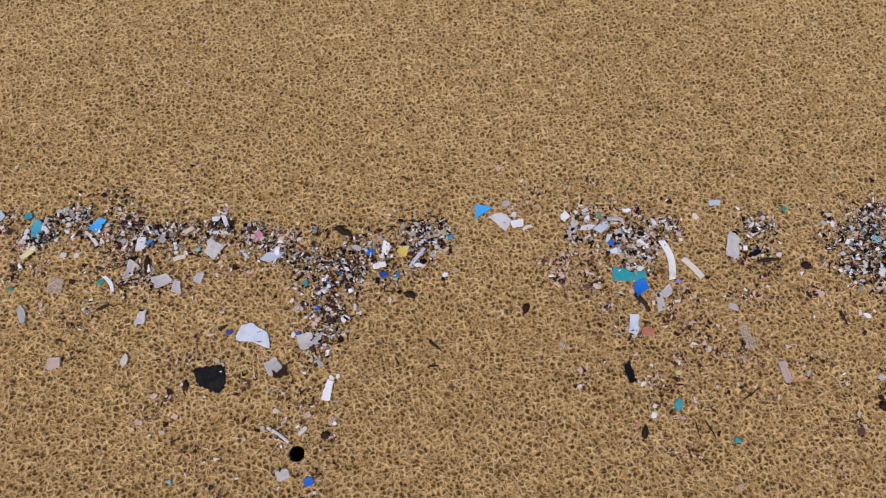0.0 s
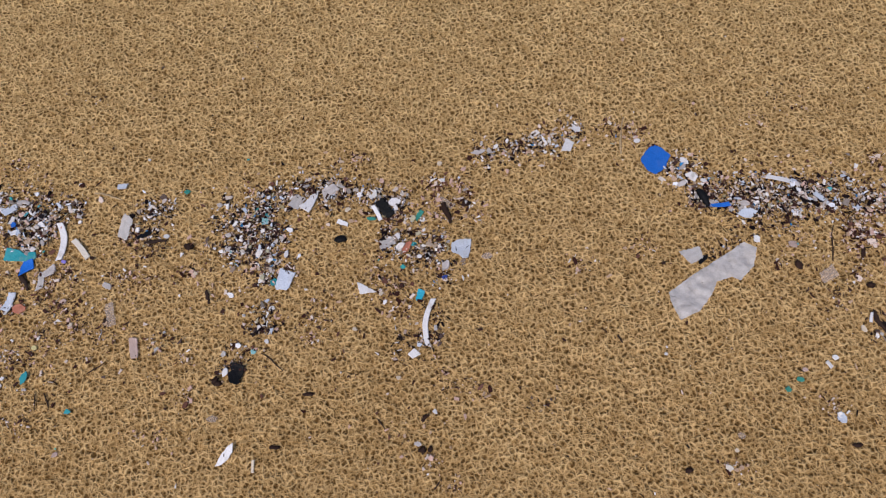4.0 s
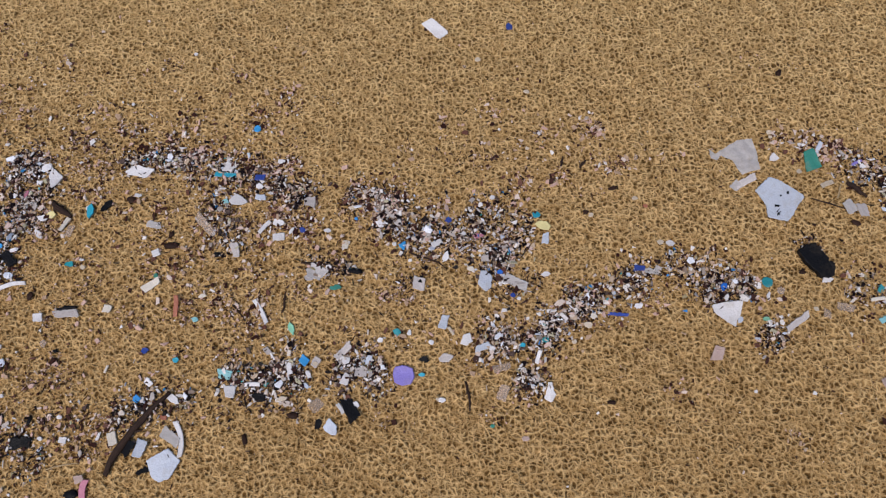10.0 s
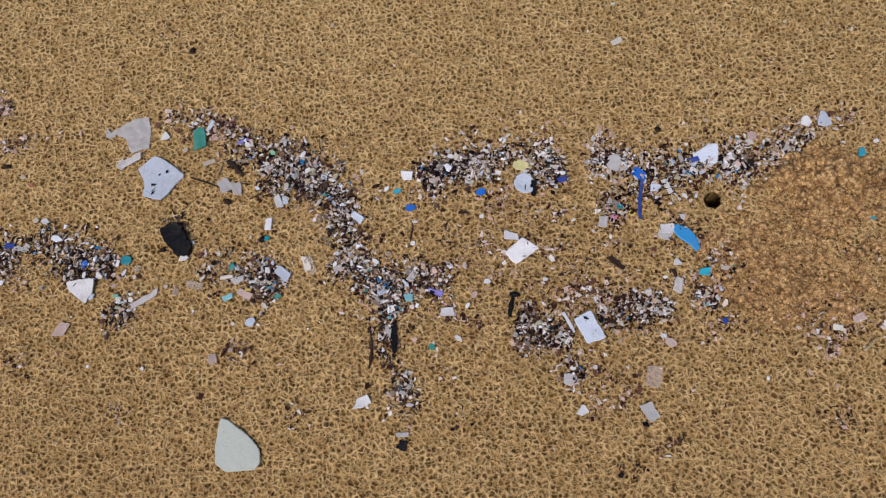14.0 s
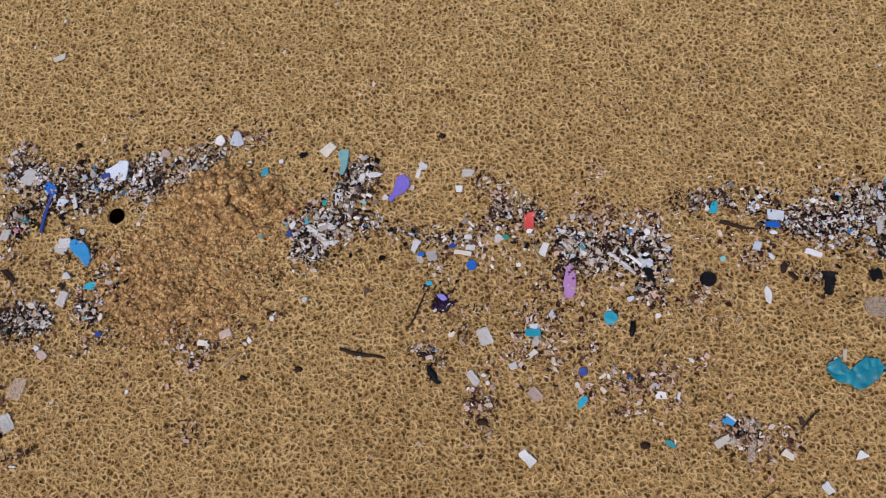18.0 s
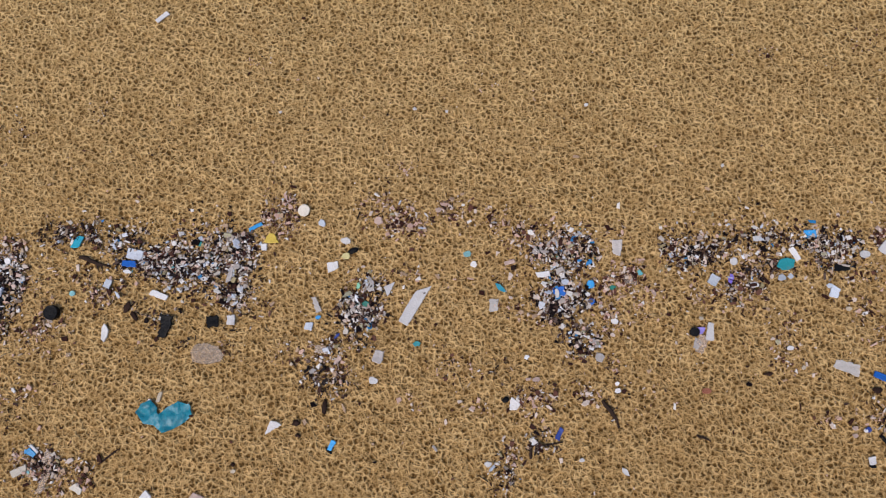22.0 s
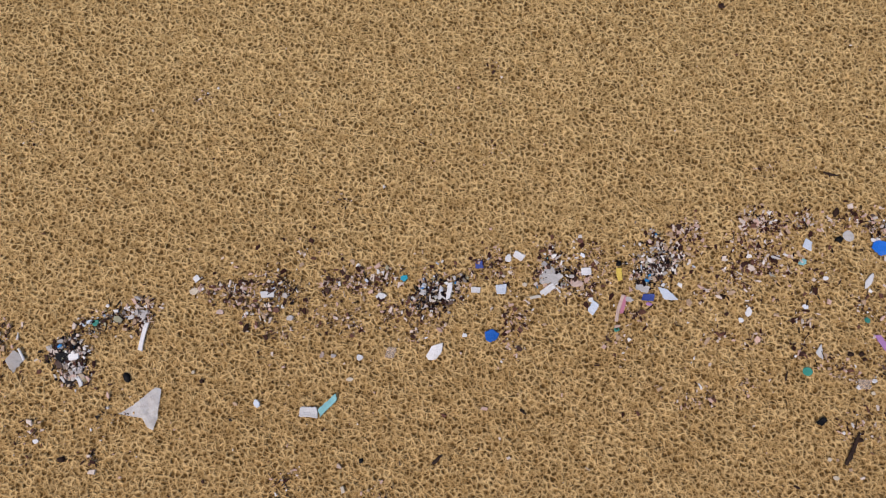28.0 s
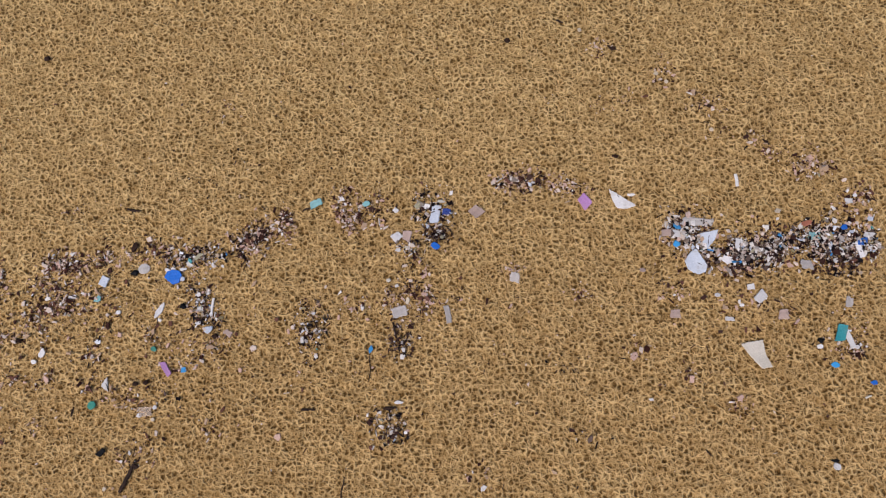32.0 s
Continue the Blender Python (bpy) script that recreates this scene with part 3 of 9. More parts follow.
def stick(col, x, y, L, W, turn, bend=0.05):
    """A weathered twig: tapered, kinked, with uneven girth."""
    dice = random.Random(int(abs(x) * 5171) * 17 + int(abs(y) * 6133))
    bm = bmesh.new()
    n, m, rings = 8, 6, []
    b1, b2 = dice.uniform(-bend, bend), dice.uniform(-bend, bend) * 0.6
    for k in range(n + 1):
        s = k / n - 0.5
        r = 0.5 * W * (0.55 + 0.45 * math.sin(math.pi * min(1, k / n + 0.12))) * dice.uniform(0.85, 1.15)
        cy = L * (b1 * (4 * s * s - 0.5) + b2 * math.sin(6 * s)) + W * dice.uniform(-0.16, 0.16)
        rings.append([bm.verts.new((s * L, cy + r * math.cos(a), 0.75 * r * math.sin(a))) for a in (2 * math.pi * i / m for i in range(m))])
    for a, b in zip(rings, rings[1:]):
        for i in range(m):
            bm.faces.new((a[i], a[(i + 1) % m], b[(i + 1) % m], b[i]))
    bm.faces.new(rings[0][::-1])
    bm.faces.new(rings[-1])
    bmesh.ops.recalc_face_normals(bm, faces=bm.faces)
    settle(bm, 0, dice.uniform(-0.03, 0.03))
    kind = "reed stem" if col == "reed" else "driftwood twig"
    mids = [v.co.copy() for v in bm.verts]
    ob = finish(kind.replace(" ", "_"), bm, M[col], x, y, turn, f"{WORD[col]} weathered {kind} lying on the sand", kind, kind + "s", True)
    if L > 0.024 and col != "reed":
        for _ in range(1 if L < 0.045 else 2):
            root, lean, reach = mids[dice.randrange(12, 40)], dice.choice((-1, 1)) * dice.uniform(0.5, 1.1), min(0.012, L * dice.uniform(0.15, 0.3))
            shoot, rows = bmesh.new(), []
            for k in range(4):
                f = k / 3
                cx, cy = root.x + reach * f * math.cos(lean), root.y + reach * f * math.sin(lean) * (1 - 0.2 * f)
                r = 0.22 * W * (1 - 0.7 * f)
                rows.append([shoot.verts.new((cx - r * math.sin(lean) * math.cos(a), cy + r * math.cos(lean) * math.cos(a), root.z + r * math.sin(a))) for a in (2 * math.pi * i / 5 for i in range(5))])
            for a, b in zip(rows, rows[1:]):
                for i in range(5):
                    shoot.faces.new((a[i], a[(i + 1) % 5], b[(i + 1) % 5], b[i]))
            shoot.faces.new(rows[-1])
            bmesh.ops.recalc_face_normals(shoot, faces=shoot.faces)
            part("side_shoot", shoot, M[col], ob)
    return ob


def pebble(col, x, y, L, W, turn):
    """A small rounded stone or nub."""
    dice = random.Random(int(abs(x) * 3571) * 13 + int(abs(y) * 4271))
    bm = bmesh.new()
    bmesh.ops.create_icosphere(bm, subdivisions=2, radius=0.5)
    off = Vector((dice.random() * 9, dice.random() * 9, 0))
    for v in bm.verts:
        v.co *= 1 + 0.28 * noise.noise(v.co * 2.2 + off) + ((0.75 if L < 0.016 else 0.35) * noise.noise(v.co * 5.5 + off) if col in ("black", "brown") else 0)
        v.co = Vector((v.co.x * L, v.co.y * W, v.co.z * min(L, W) * 0.6))
    settle(bm, 0, 0, -0.001)
    what = "nub of tar-dark debris" if col in ("black", "brown") else "rounded pebble"
    return finish("pebble" if what == "rounded pebble" else "debris_nub", bm, M[col], x, y, turn, f"{WORD[col]} {what} half sunk in sand", "pebble" if what == "rounded pebble" else "debris nub", "nubs and pebbles", True)


def cap(col, x, y, D, turn=0):
    """A bottle cap: ribbed skirt and a flat dished top."""
    ob = tagged(new("bottle_cap"), f"{WORD[col]} plastic bottle cap lying on the sand", "bottle cap", "bottle caps")
    ob.matrix_world = pose(x, y, -0.001, 3, 2, turn)
    bm = bmesh.new()
    n, h, rows = 40, 0.35 * D, []
    for z, r in ((0, 0.5), (0.3, 0.5), (0.78, 0.49), (0.95, 0.46)):
        rows.append([bm.verts.new((D * (r - (0.012 if k % 2 and z < 0.9 else 0)) * math.cos(2 * math.pi * k / n), D * (r - (0.012 if k % 2 and z < 0.9 else 0)) * math.sin(2 * math.pi * k / n), z * h)) for k in range(n)])
    for a, b in zip(rows, rows[1:]):
        for k in range(n):
            bm.faces.new((a[k], a[(k + 1) % n], b[(k + 1) % n], b[k]))
    part("skirt", bm, M[col], ob)
    bm = bmesh.new()
    last = None
    for z, r in ((0.95, 0.46), (1.0, 0.43), (0.97, 0.36), (0.96, 0.05)):
        now = [bm.verts.new((D * r * math.cos(2 * math.pi * k / n), D * r * math.sin(2 * math.pi * k / n), z * h)) for k in range(n)]
        if last:
            for k in range(n):
                bm.faces.new((last[k], last[(k + 1) % n], now[(k + 1) % n], now[k]))
        last = now
    bm.faces.new(last)
    part("top", bm, M[col], ob)
    return ob


def crumpled(name, col, x, y, L, W, turn, edge, folds, label, category):
    """A scrap of thin film with soft creases, cut to an outline."""
    dice = random.Random(int(abs(x) * 911))
    bm = bmesh.new()
    f = bm.faces.new([bm.verts.new((px * L, py * W, 0)) for px, py in edge])
    bmesh.ops.triangulate(bm, faces=[f])
    for _ in range(4):
        bmesh.ops.subdivide_edges(bm, edges=[e for e in bm.edges if e.calc_length() > 0.006], cuts=1)
        bmesh.ops.triangulate(bm, faces=[g for g in bm.faces if len(g.verts) > 3])
    off = Vector((dice.random() * 20, dice.random() * 20, 0))
    for v in bm.verts:
        q = v.co * 1.0
        z = abs(noise.noise(q * 38 + off)) * 0.9 + abs(noise.noise(q * 95 + off)) * 0.45
        v.co.z = z * folds
        v.co.x += 0.0012 * noise.noise(q * 160 + off)
        v.co.y += 0.0012 * noise.noise(q * 160 - off)
    bm.normal_update()
    if sum(f.normal.z for f in bm.faces) < 0:
        bmesh.ops.reverse_faces(bm, faces=bm.faces)
    back = bmesh.ops.duplicate(bm, geom=bm.faces[:])["geom"]
    under = [g for g in back if isinstance(g, bmesh.types.BMVert)]
    bmesh.ops.translate(bm, verts=under, vec=(0, 0, -0.0005))
    bmesh.ops.reverse_faces(bm, faces=[g for g in back if isinstance(g, bmesh.types.BMFace)])
    settle(bm, 0, 0)
    return finish(name, bm, M[col], x, y, turn, label, category, "", True)


def drift(pts, width, count, mix="mix", size=1.0, twigs=0.2, heap=0.002):
    """A drift of small bits along a line on the sand: a mat of dark grains and fibres with pale flakes lying over it, gathered in clots. A third number at a point scales the width there."""
    dice = random.Random(int(abs(pts[0][0]) * 8101) * 7 + int(abs(pts[0][1]) * 5003) + count)
    wide = [p[2] if len(p) > 2 else 1.0 for p in pts]
    pts = [p[:2] for p in pts]
    legs = [math.dist(a, b) for a, b in zip(pts, pts[1:])]
    total = sum(legs) or 1e-6
    verts, faces, slots = [], [], []
    clots = [(dice.random(), dice.gauss(0, 0.32)) for _ in range(max(3, count // 22))]
    flakes = {"mix": 0.085, "dark": 0.04, "pale": 0.03}[mix] if width < 0.14 else 0.0
    twigs *= 0.3 if mix == "pale" else 0.8
    count = int(count * (1.35 if mix == "pale" else 1.08))
    halo = int(count * 0.16) if mix == "mix" and width < 0.14 else 0
    for turn in range(int(count * 1.75) + halo):
        skirt = turn >= int(count * 1.75)
        flake = turn >= count * (1 - flakes) and turn < count
        if dice.random() < 0.62:
            ct, cv = dice.choice(clots)
            s, off = min(1, max(0, ct + dice.gauss(0, 0.013 / total))), cv * width + dice.gauss(0, 0.009)
        else:
            s, off = dice.random(), dice.gauss(0, 0.62 if turn % 6 == 0 else 0.30) * width
        if skirt:
            s, off = dice.uniform(-0.03, 1.03), dice.gauss(0, 0.5) * width + dice.gauss(0, 0.012)
        d, k = s * total, 0
        while k < len(legs) - 1 and d > legs[k]:
            d -= legs[k]
            k += 1
        (ax, ay), (bx, by) = pts[k], pts[min(k + 1, len(pts) - 1)]
        q = d / (legs[k] or 1) if legs else 0
        off *= wide[k] + (wide[min(k + 1, len(pts) - 1)] - wide[k]) * q
        ln = math.hypot(bx - ax, by - ay) or 1
        cx = ax + (bx - ax) * q - (by - ay) / ln * off + dice.gauss(0, 0.004)
        cy = ay + (by - ay) * q + (bx - ax) / ln * off + dice.gauss(0, 0.004)
        if any(math.dist((cx, cy), (hx, hy)) < hr * 1.9 for hx, hy, hr in HOLES):
            continue
        if any(abs(cx - hx) < hr and abs(cy - hy) < hr and math.dist((cx, cy), (hx, hy)) < hr for hx, hy, hr in SHEETS):
            continue
        pile = math.exp(-((off / (0.35 * width)) ** 2))
        z = abs(dice.gauss(0, 1)) * heap * pile
        fibre = not flake and not skirt and turn < count and dice.random() < twigs
        lean = 0.20
        if flake:
            L = min(0.016, 0.0058 * math.exp(dice.gauss(0, 0.45)) * size)
            W, T, n = L * dice.uniform(0.25, 0.8), dice.uniform(0.0007, 0.0016), dice.choice((4, 4, 5, 5, 6))
            z += (0.0010 + dice.random() * 0.0022) * pile
            lean = 0.30
        elif skirt:
            L = min(0.010, 0.0052 * math.exp(dice.gauss(0, 0.38)))
            W, T, n = L * dice.uniform(0.45, 0.95), dice.uniform(0.0008, 0.0018), dice.choice((4, 5, 5))
        elif turn >= count:
            L = dice.uniform(0.0014, 0.0032)
            W, T, n = L * dice.uniform(0.5, 1.0), dice.uniform(0.0008, 0.0014), 3
        elif fibre:
            L, W, T, n = dice.uniform(0.004, 0.015) * size, dice.uniform(0.0010, 0.0027), 0.001, 4
        else:
            L = min(0.012, (0.0050 if mix == "pale" else 0.0045) * math.exp(dice.gauss(0, 0.50)) * size)
            W, T, n = L * dice.uniform(0.25, 0.85), dice.uniform(0.0008, 0.0022), dice.choice((3, 4, 4, 5))
        rot = Euler((dice.gauss(0, lean), dice.gauss(0, 0.08 if fibre else lean), dice.uniform(0, 6.283))).to_matrix()
        ring = []
        for i in range(n):
            a = 2 * math.pi * (i + 0.5 + dice.uniform(-0.22, 0.22)) / n
            r = dice.uniform(0.65, 1.15)
            ring.append((0.66 * L * r * math.cos(a), 0.62 * W * r * math.sin(a)))
        vs = [rot @ Vector((px, py, -T / 2)) for px, py in ring] + [rot @ Vector((px * 0.9, py * 0.9, T / 2)) for px, py in ring]
        low = min(v.z for v in vs)
        base = len(verts)
        verts += [(cx + v.x, cy + v.y, v.z - low - 0.0014 + z) for v in vs]
        faces.append([base + n + i for i in range(n)])
        faces += [[base + i, base + (i + 1) % n, base + n + (i + 1) % n, base + n + i] for i in range(n)]
        slots += [3 if skirt else 2 if flake else 1 if fibre else 0] * (n + 1)
    me = bpy.data.meshes.new("beach_debris")
    me.from_pydata(verts, [], faces)
    for skin in (mix, "fibre", "flake", "pale"):
        me.materials.append(BITS[skin])
    me.polygons.foreach_set("material_index", slots)
    words = {"mix": "drift of mixed white, grey and black plastic bits on sand, with shade between as black", "dark": "drift of dark twiggy fibres and black bits on sand", "pale": "sparse drift of pale pinkish shell and plastic bits on sand"}
    return tagged(new("beach_debris", me), words[mix], "debris", kind="stuff")


def sand_heap(x, y, rx, ry, turn, lump, rise, seed):
    """Dug-out sand: a low uneven spread of rounded lumps with cracks between them, finer towards its skirts."""
    step = 0.0016
    u, v = np.meshgrid(np.arange(-1.25 * rx, 1.25 * rx, step), np.arange(-1.25 * ry, 1.25 * ry, step), indexing="ij")
    ca, sa = math.cos(radians(turn)), math.sin(radians(turn))
    gx, gy = x + u * ca - v * sa, y + u * sa + v * ca
    wx = gx + 0.10 * lump * np.sin(gy * 5.1 / lump + 2 * np.sin(gx * 2.3 / lump))
    wy = gy + 0.10 * lump * np.sin(gx * 4.7 / lump + 2 * np.sin(gy * 2.9 / lump))
    rag = 0.16 * np.sin(gx * 61 + 3 * np.sin(gy * 47)) + 0.12 * np.sin(gy * 137 + 2 * np.sin(gx * 113))
    mask = np.clip(1.15 - np.hypot(u / rx, v / ry) + rag, 0, 1)
    z = np.zeros(u.shape)
    for cell, tall in ((lump, 0.34), (lump * 0.52, 0.24), (lump * 0.27, 0.17)):
        d, own = cell_pits(wx, wy, cell, seed)
        z += cell * tall * (0.35 + 1.1 * own) * np.sqrt(np.clip(1 - (d / 0.72) ** 2, 0, 1)) * (own > 0.22)
        seed += 2
    soft = mask * mask * (3 - 2 * mask)
    z = (1.35 * z + rise * soft) * np.clip(mask * 2.2, 0, 1) - 0.008 * (1 - np.clip(mask * 3, 0, 1)) - 0.0025
    nx, ny = u.shape
    i, j = np.meshgrid(np.arange(nx - 1), np.arange(ny - 1), indexing="ij")
    a = (i * ny + j).ravel()
    quads = np.stack([a, a + ny, a + ny + 1, a + 1], 1)
    shown = np.maximum.reduce([mask.ravel()[quads[:, k]] for k in range(4)]) > 0.02
    for hx, hy, hr in HOLES:
        shown &= np.hypot(gx.ravel()[a] - hx, gy.ravel()[a] - hy) > hr * 1.5
    me = bpy.data.meshes.new("sand_heap")
    me.from_pydata(np.stack([gx, gy, z], -1).reshape(-1, 3).tolist(), [], quads[shown].tolist())
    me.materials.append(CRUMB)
    for p in me.polygons:
        p.use_smooth = True
    return tagged(new("sand_heap", me), "low crumbly heap of damp sand thrown out of a burrow", "sand heap", kind="stuff")


def crumbs(x, y, rx, ry, turn, count, size, up=0.0):
    """Clods and pellets of dug-out damp sand."""
    dice = random.Random(count)
    src = bmesh.new()
    bmesh.ops.create_icosphere(src, subdivisions=1 if count > 300 else 2, radius=1)
    base = [v.co.copy() for v in src.verts]
    tris = [[v.index for v in f.verts] for f in src.faces]
    src.free()
    verts, faces = [], []
    ca, sa = math.cos(radians(turn)), math.sin(radians(turn))
    for _ in range(count):
        r, a = dice.random() ** 0.6, dice.uniform(0, 6.283)
        u, v = r * rx * math.cos(a), r * ry * math.sin(a)
        s = size * math.exp(dice.gauss(0, 0.55)) * (1.15 - 0.6 * r)
        off = Vector((dice.random() * 50, dice.random() * 50, 3))
        k = len(verts)
        for b in base:
            q = b * (1 + 0.5 * noise.noise(b * 1.3 + off) + 0.35 * noise.noise(b * 3.1 + off)) * s
            verts.append((x + u * ca - v * sa + q.x, y + u * sa + v * ca + q.y, q.z * 0.7 + s * (0.2 if size < 0.004 else 0.4) + 0.003 * (1 - r) + up * (1 - r * r)))
        faces += [[k + i for i in t] for t in tris]
    me = bpy.data.meshes.new("sand_clods")
    me.from_pydata(verts, [], faces)
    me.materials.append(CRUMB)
    for p in me.polygons:
        p.use_smooth = True
    return tagged(new("sand_clods", me), "clods and pellets of damp sand thrown out of a burrow", "sand clods", kind="stuff")


# first stretch: the drift below the bare sand, from the round burrow on
frag("quad", "cyan", -0.628, 0.477, 0.014, 0.010, 2)
frag("shard", "cyan", -0.614, 0.448, 0.042, 0.026, 87)
frag("strip", "white", -0.602, 0.451, 0.031, 0.008, -56)
frag("quad", "white", -0.631, 0.443, 0.016, 0.009, 73)
frag("strip", "lemon", -0.626, 0.409, 0.028, 0.011, 38)
frag("quad", "grey", -0.570, 0.394, 0.010, 0.009, 61)
frag("shard", "stone", -0.639, 0.381, 0.012, 0.010, -10)
frag("quad", "haze", -0.583, 0.342, 0.030, 0.026, 72)
frag("leaf", "grey", -0.634, 0.300, 0.039, 0.013, -75)
frag("shard", "pink", -0.605, 0.312, 0.011, 0.009, 82)
frag("shard", "haze", -0.531, 0.285, 0.015, 0.013, -10)
frag("quad", "grey", -0.445, 0.262, 0.021, 0.017, 79)
frag("shard", "black", -0.442, 0.272, 0.014, 0.007, -30)
frag("quad", "pink", -0.583, 0.210, 0.021, 0.017, -5)
frag("leaf", "cream", -0.473, 0.195, 0.024, 0.012, 79)
stick("wood", -0.506, 0.290, 0.021, 0.0061, 18)
stick("wood", -0.573, 0.245, 0.015, 0.0036, -25)
frag("shard", "green", -0.653, 0.348, 0.011, 0.010, -10)
frag("shard", "grey", -0.545, 0.461, 0.016, 0.015, 26)
frag("quad", "sky", -0.513, 0.439, 0.028, 0.016, 47)
frag("shard", "white", -0.581, 0.424, 0.010, 0.008, 61)
frag("shard", "white", -0.564, 0.436, 0.014, 0.006, -48)
frag("strip", "cream", -0.520, 0.414, 0.028, 0.007, -61)
frag("shard", "stone", -0.561, 0.448, 0.014, 0.009, 1)
frag("quad", "white", -0.442, 0.390, 0.024, 0.014, 74)
frag("shard", "grey", -0.470, 0.402, 0.014, 0.011, 13)
frag("quad", "film", -0.460, 0.348, 0.028, 0.014, 64)
frag("quad", "grey", -0.401, 0.397, 0.021, 0.013, 48)
frag("strip", "stone", -0.363, 0.402, 0.025, 0.008, 25)
frag("shard", "white", -0.384, 0.374, 0.009, 0.008, -10)
frag("strip", "stone", -0.379, 0.356, 0.021, 0.008, 7)
frag("quad", "white", -0.314, 0.417, 0.013, 0.010, -10)
frag("quad", "white", -0.299, 0.409, 0.024, 0.008, -76)
frag("strip", "white", -0.311, 0.391, 0.033, 0.007, -10)
frag("quad", "grey", -0.325, 0.374, 0.016, 0.015, 24)
frag("quad", "film", -0.322, 0.360, 0.029, 0.024, 57)
frag("shard", "aqua", -0.347, 0.365, 0.010, 0.008, -10)
frag("shard", "stone", -0.312, 0.335, 0.010, 0.009, -10)
frag("shard", "white", -0.384, 0.366, 0.009, 0.008, -10)
pebble("brown", -0.433, 0.354, 0.031, 0.010, 88)
frag("arc", "white", -0.493, 0.330, 0.034, 0.007, -65)
frag("shard", "green", -0.510, 0.334, 0.016, 0.009, 13)
frag("quad", "grey", -0.411, 0.319, 0.030, 0.019, 12)
frag("quad", "grey", -0.386, 0.305, 0.023, 0.014, 83)
frag("quad", "grey", -0.349, 0.313, 0.020, 0.017, 68)
frag("quad", "rose", -0.248, 0.373, 0.016, 0.015, 35)
frag("shard", "white", -0.261, 0.363, 0.012, 0.007, 76)
frag("shard", "grey", -0.274, 0.349, 0.010, 0.008, -10)
frag("leaf", "pale", -0.226, 0.331, 0.043, 0.016, 10)
frag("shard", "navy", -0.307, 0.212, 0.013, 0.011, -10)
stick("wood", -0.316, 0.222, 0.016, 0.0059, 23)
frag("shard", "stone", -0.328, 0.167, 0.010, 0.009, -10)
frag("shard", "stone", -0.320, 0.160, 0.008, 0.008, -10)
frag("poly", "pale", -0.270, 0.198, 0.056, 0.052, 0, 0.002, 0, [(-0.48, 0.12), (-0.28, 0.44), (0.02, 0.46), (0.16, 0.30), (0.42, 0.08), (0.48, -0.30), (0.44, -0.48), (0.16, -0.28), (-0.04, -0.14), (-0.46, -0.04)])
frag("poly", "black", -0.342, 0.140, 0.052, 0.048, 0, 0.0022, 0, [(-0.48, 0.46), (0.40, 0.44), (0.48, 0.05), (0.42, -0.36), (0.18, -0.48), (-0.10, -0.28), (-0.42, -0.02)])
frag("strip", "white", -0.341, 0.151, 0.039, 0.003, -2, 0.0012)
frag("shard", "pale", -0.359, 0.151, 0.010, 0.008, 22)
pebble("brown", -0.380, 0.138, 0.009, 0.018, -10)
frag("quad", "film", -0.243, 0.144, 0.029, 0.024, 22)
frag("quad", "brown", -0.231, 0.131, 0.024, 0.016, 5)
frag("shard", "white", -0.121, 0.202, 0.016, 0.011, 73)
frag("quad", "film", -0.188, 0.174, 0.027, 0.025, 11)
frag("quad", "grey", -0.168, 0.176, 0.018, 0.013, 64)
frag("shard", "white", -0.205, 0.189, 0.012, 0.009, 54)
frag("shard", "navy", -0.197, 0.190, 0.012, 0.009, -10)
frag("quad", "grey", -0.170, 0.137, 0.014, 0.006, -63)
frag("disc", "lemon", -0.182, 0.143, 0.007, 0.006, -10)
frag("quad", "white", -0.162, 0.089, 0.033, 0.012, 69)
frag("shard", "white", -0.153, 0.109, 0.011, 0.010, 52)
frag("shard", "white", -0.143, 0.110, 0.008, 0.008, -10)
frag("shard", "stone", -0.244, 0.073, 0.013, 0.010, -10)
frag("strip", "white", -0.244, 0.037, 0.043, 0.005, -43)
frag("shard", "stone", -0.268, 0.051, 0.010, 0.009, -10)
frag("shard", "stone", -0.296, 0.039, 0.009, 0.007, -10)
frag("strip", "cream", -0.207, 0.036, 0.017, 0.007, 36)
frag("shard", "pink", -0.196, 0.058, 0.013, 0.011, 73)
frag("shard", "haze", -0.161, 0.043, 0.019, 0.016, 52)
frag("disc", "white", -0.157, 0.038, 0.007, 0.006, -10)
pebble("brown", -0.173, 0.023, 0.016, 0.012, -10)
frag("quad", "film", -0.242, -0.025, 0.018, 0.017, 10)
frag("disc", "blue", -0.206, -0.040, 0.017, 0.014, -10)
frag("shard", "stone", -0.419, 0.072, 0.011, 0.007, -10)
frag("tri", "aqua", -0.411, -0.003, 0.010, 0.007, 77)
stick("wood", -0.400, 0.056, 0.015, 0.0027, 10)
frag("shard", "stone", -0.652, 0.577, 0.008, 0.009, -10)
stick("wood", 0.021, 0.438, 0.022, 0.0033, -32)
frag("shard", "grey", -0.084, 0.321, 0.020, 0.011, -31)
frag("quad", "blue", -0.063, 0.310, 0.014, 0.012, 53)
frag("quad", "white", -0.036, 0.313, 0.023, 0.010, 72)
frag("quad", "white", -0.051, 0.284, 0.018, 0.010, 1)
frag("tri", "yellow", -0.006, 0.301, 0.026, 0.021, -71)
frag("shard", "white", 0.013, 0.273, 0.016, 0.010, -10)
frag("strip", "pale", 0.014, 0.288, 0.042, 0.007, 44)
frag("shard", "white", 0.026, 0.323, 0.009, 0.008, -10)
frag("quad", "navy", -0.046, 0.266, 0.015, 0.009, 1)
frag("shard", "white", 0.055, 0.248, 0.013, 0.010, 11)
frag("shard", "black", 0.050, 0.241, 0.010, 0.008, 80)
frag("shard", "grey", -0.043, 0.334, 0.013, 0.010, -10)
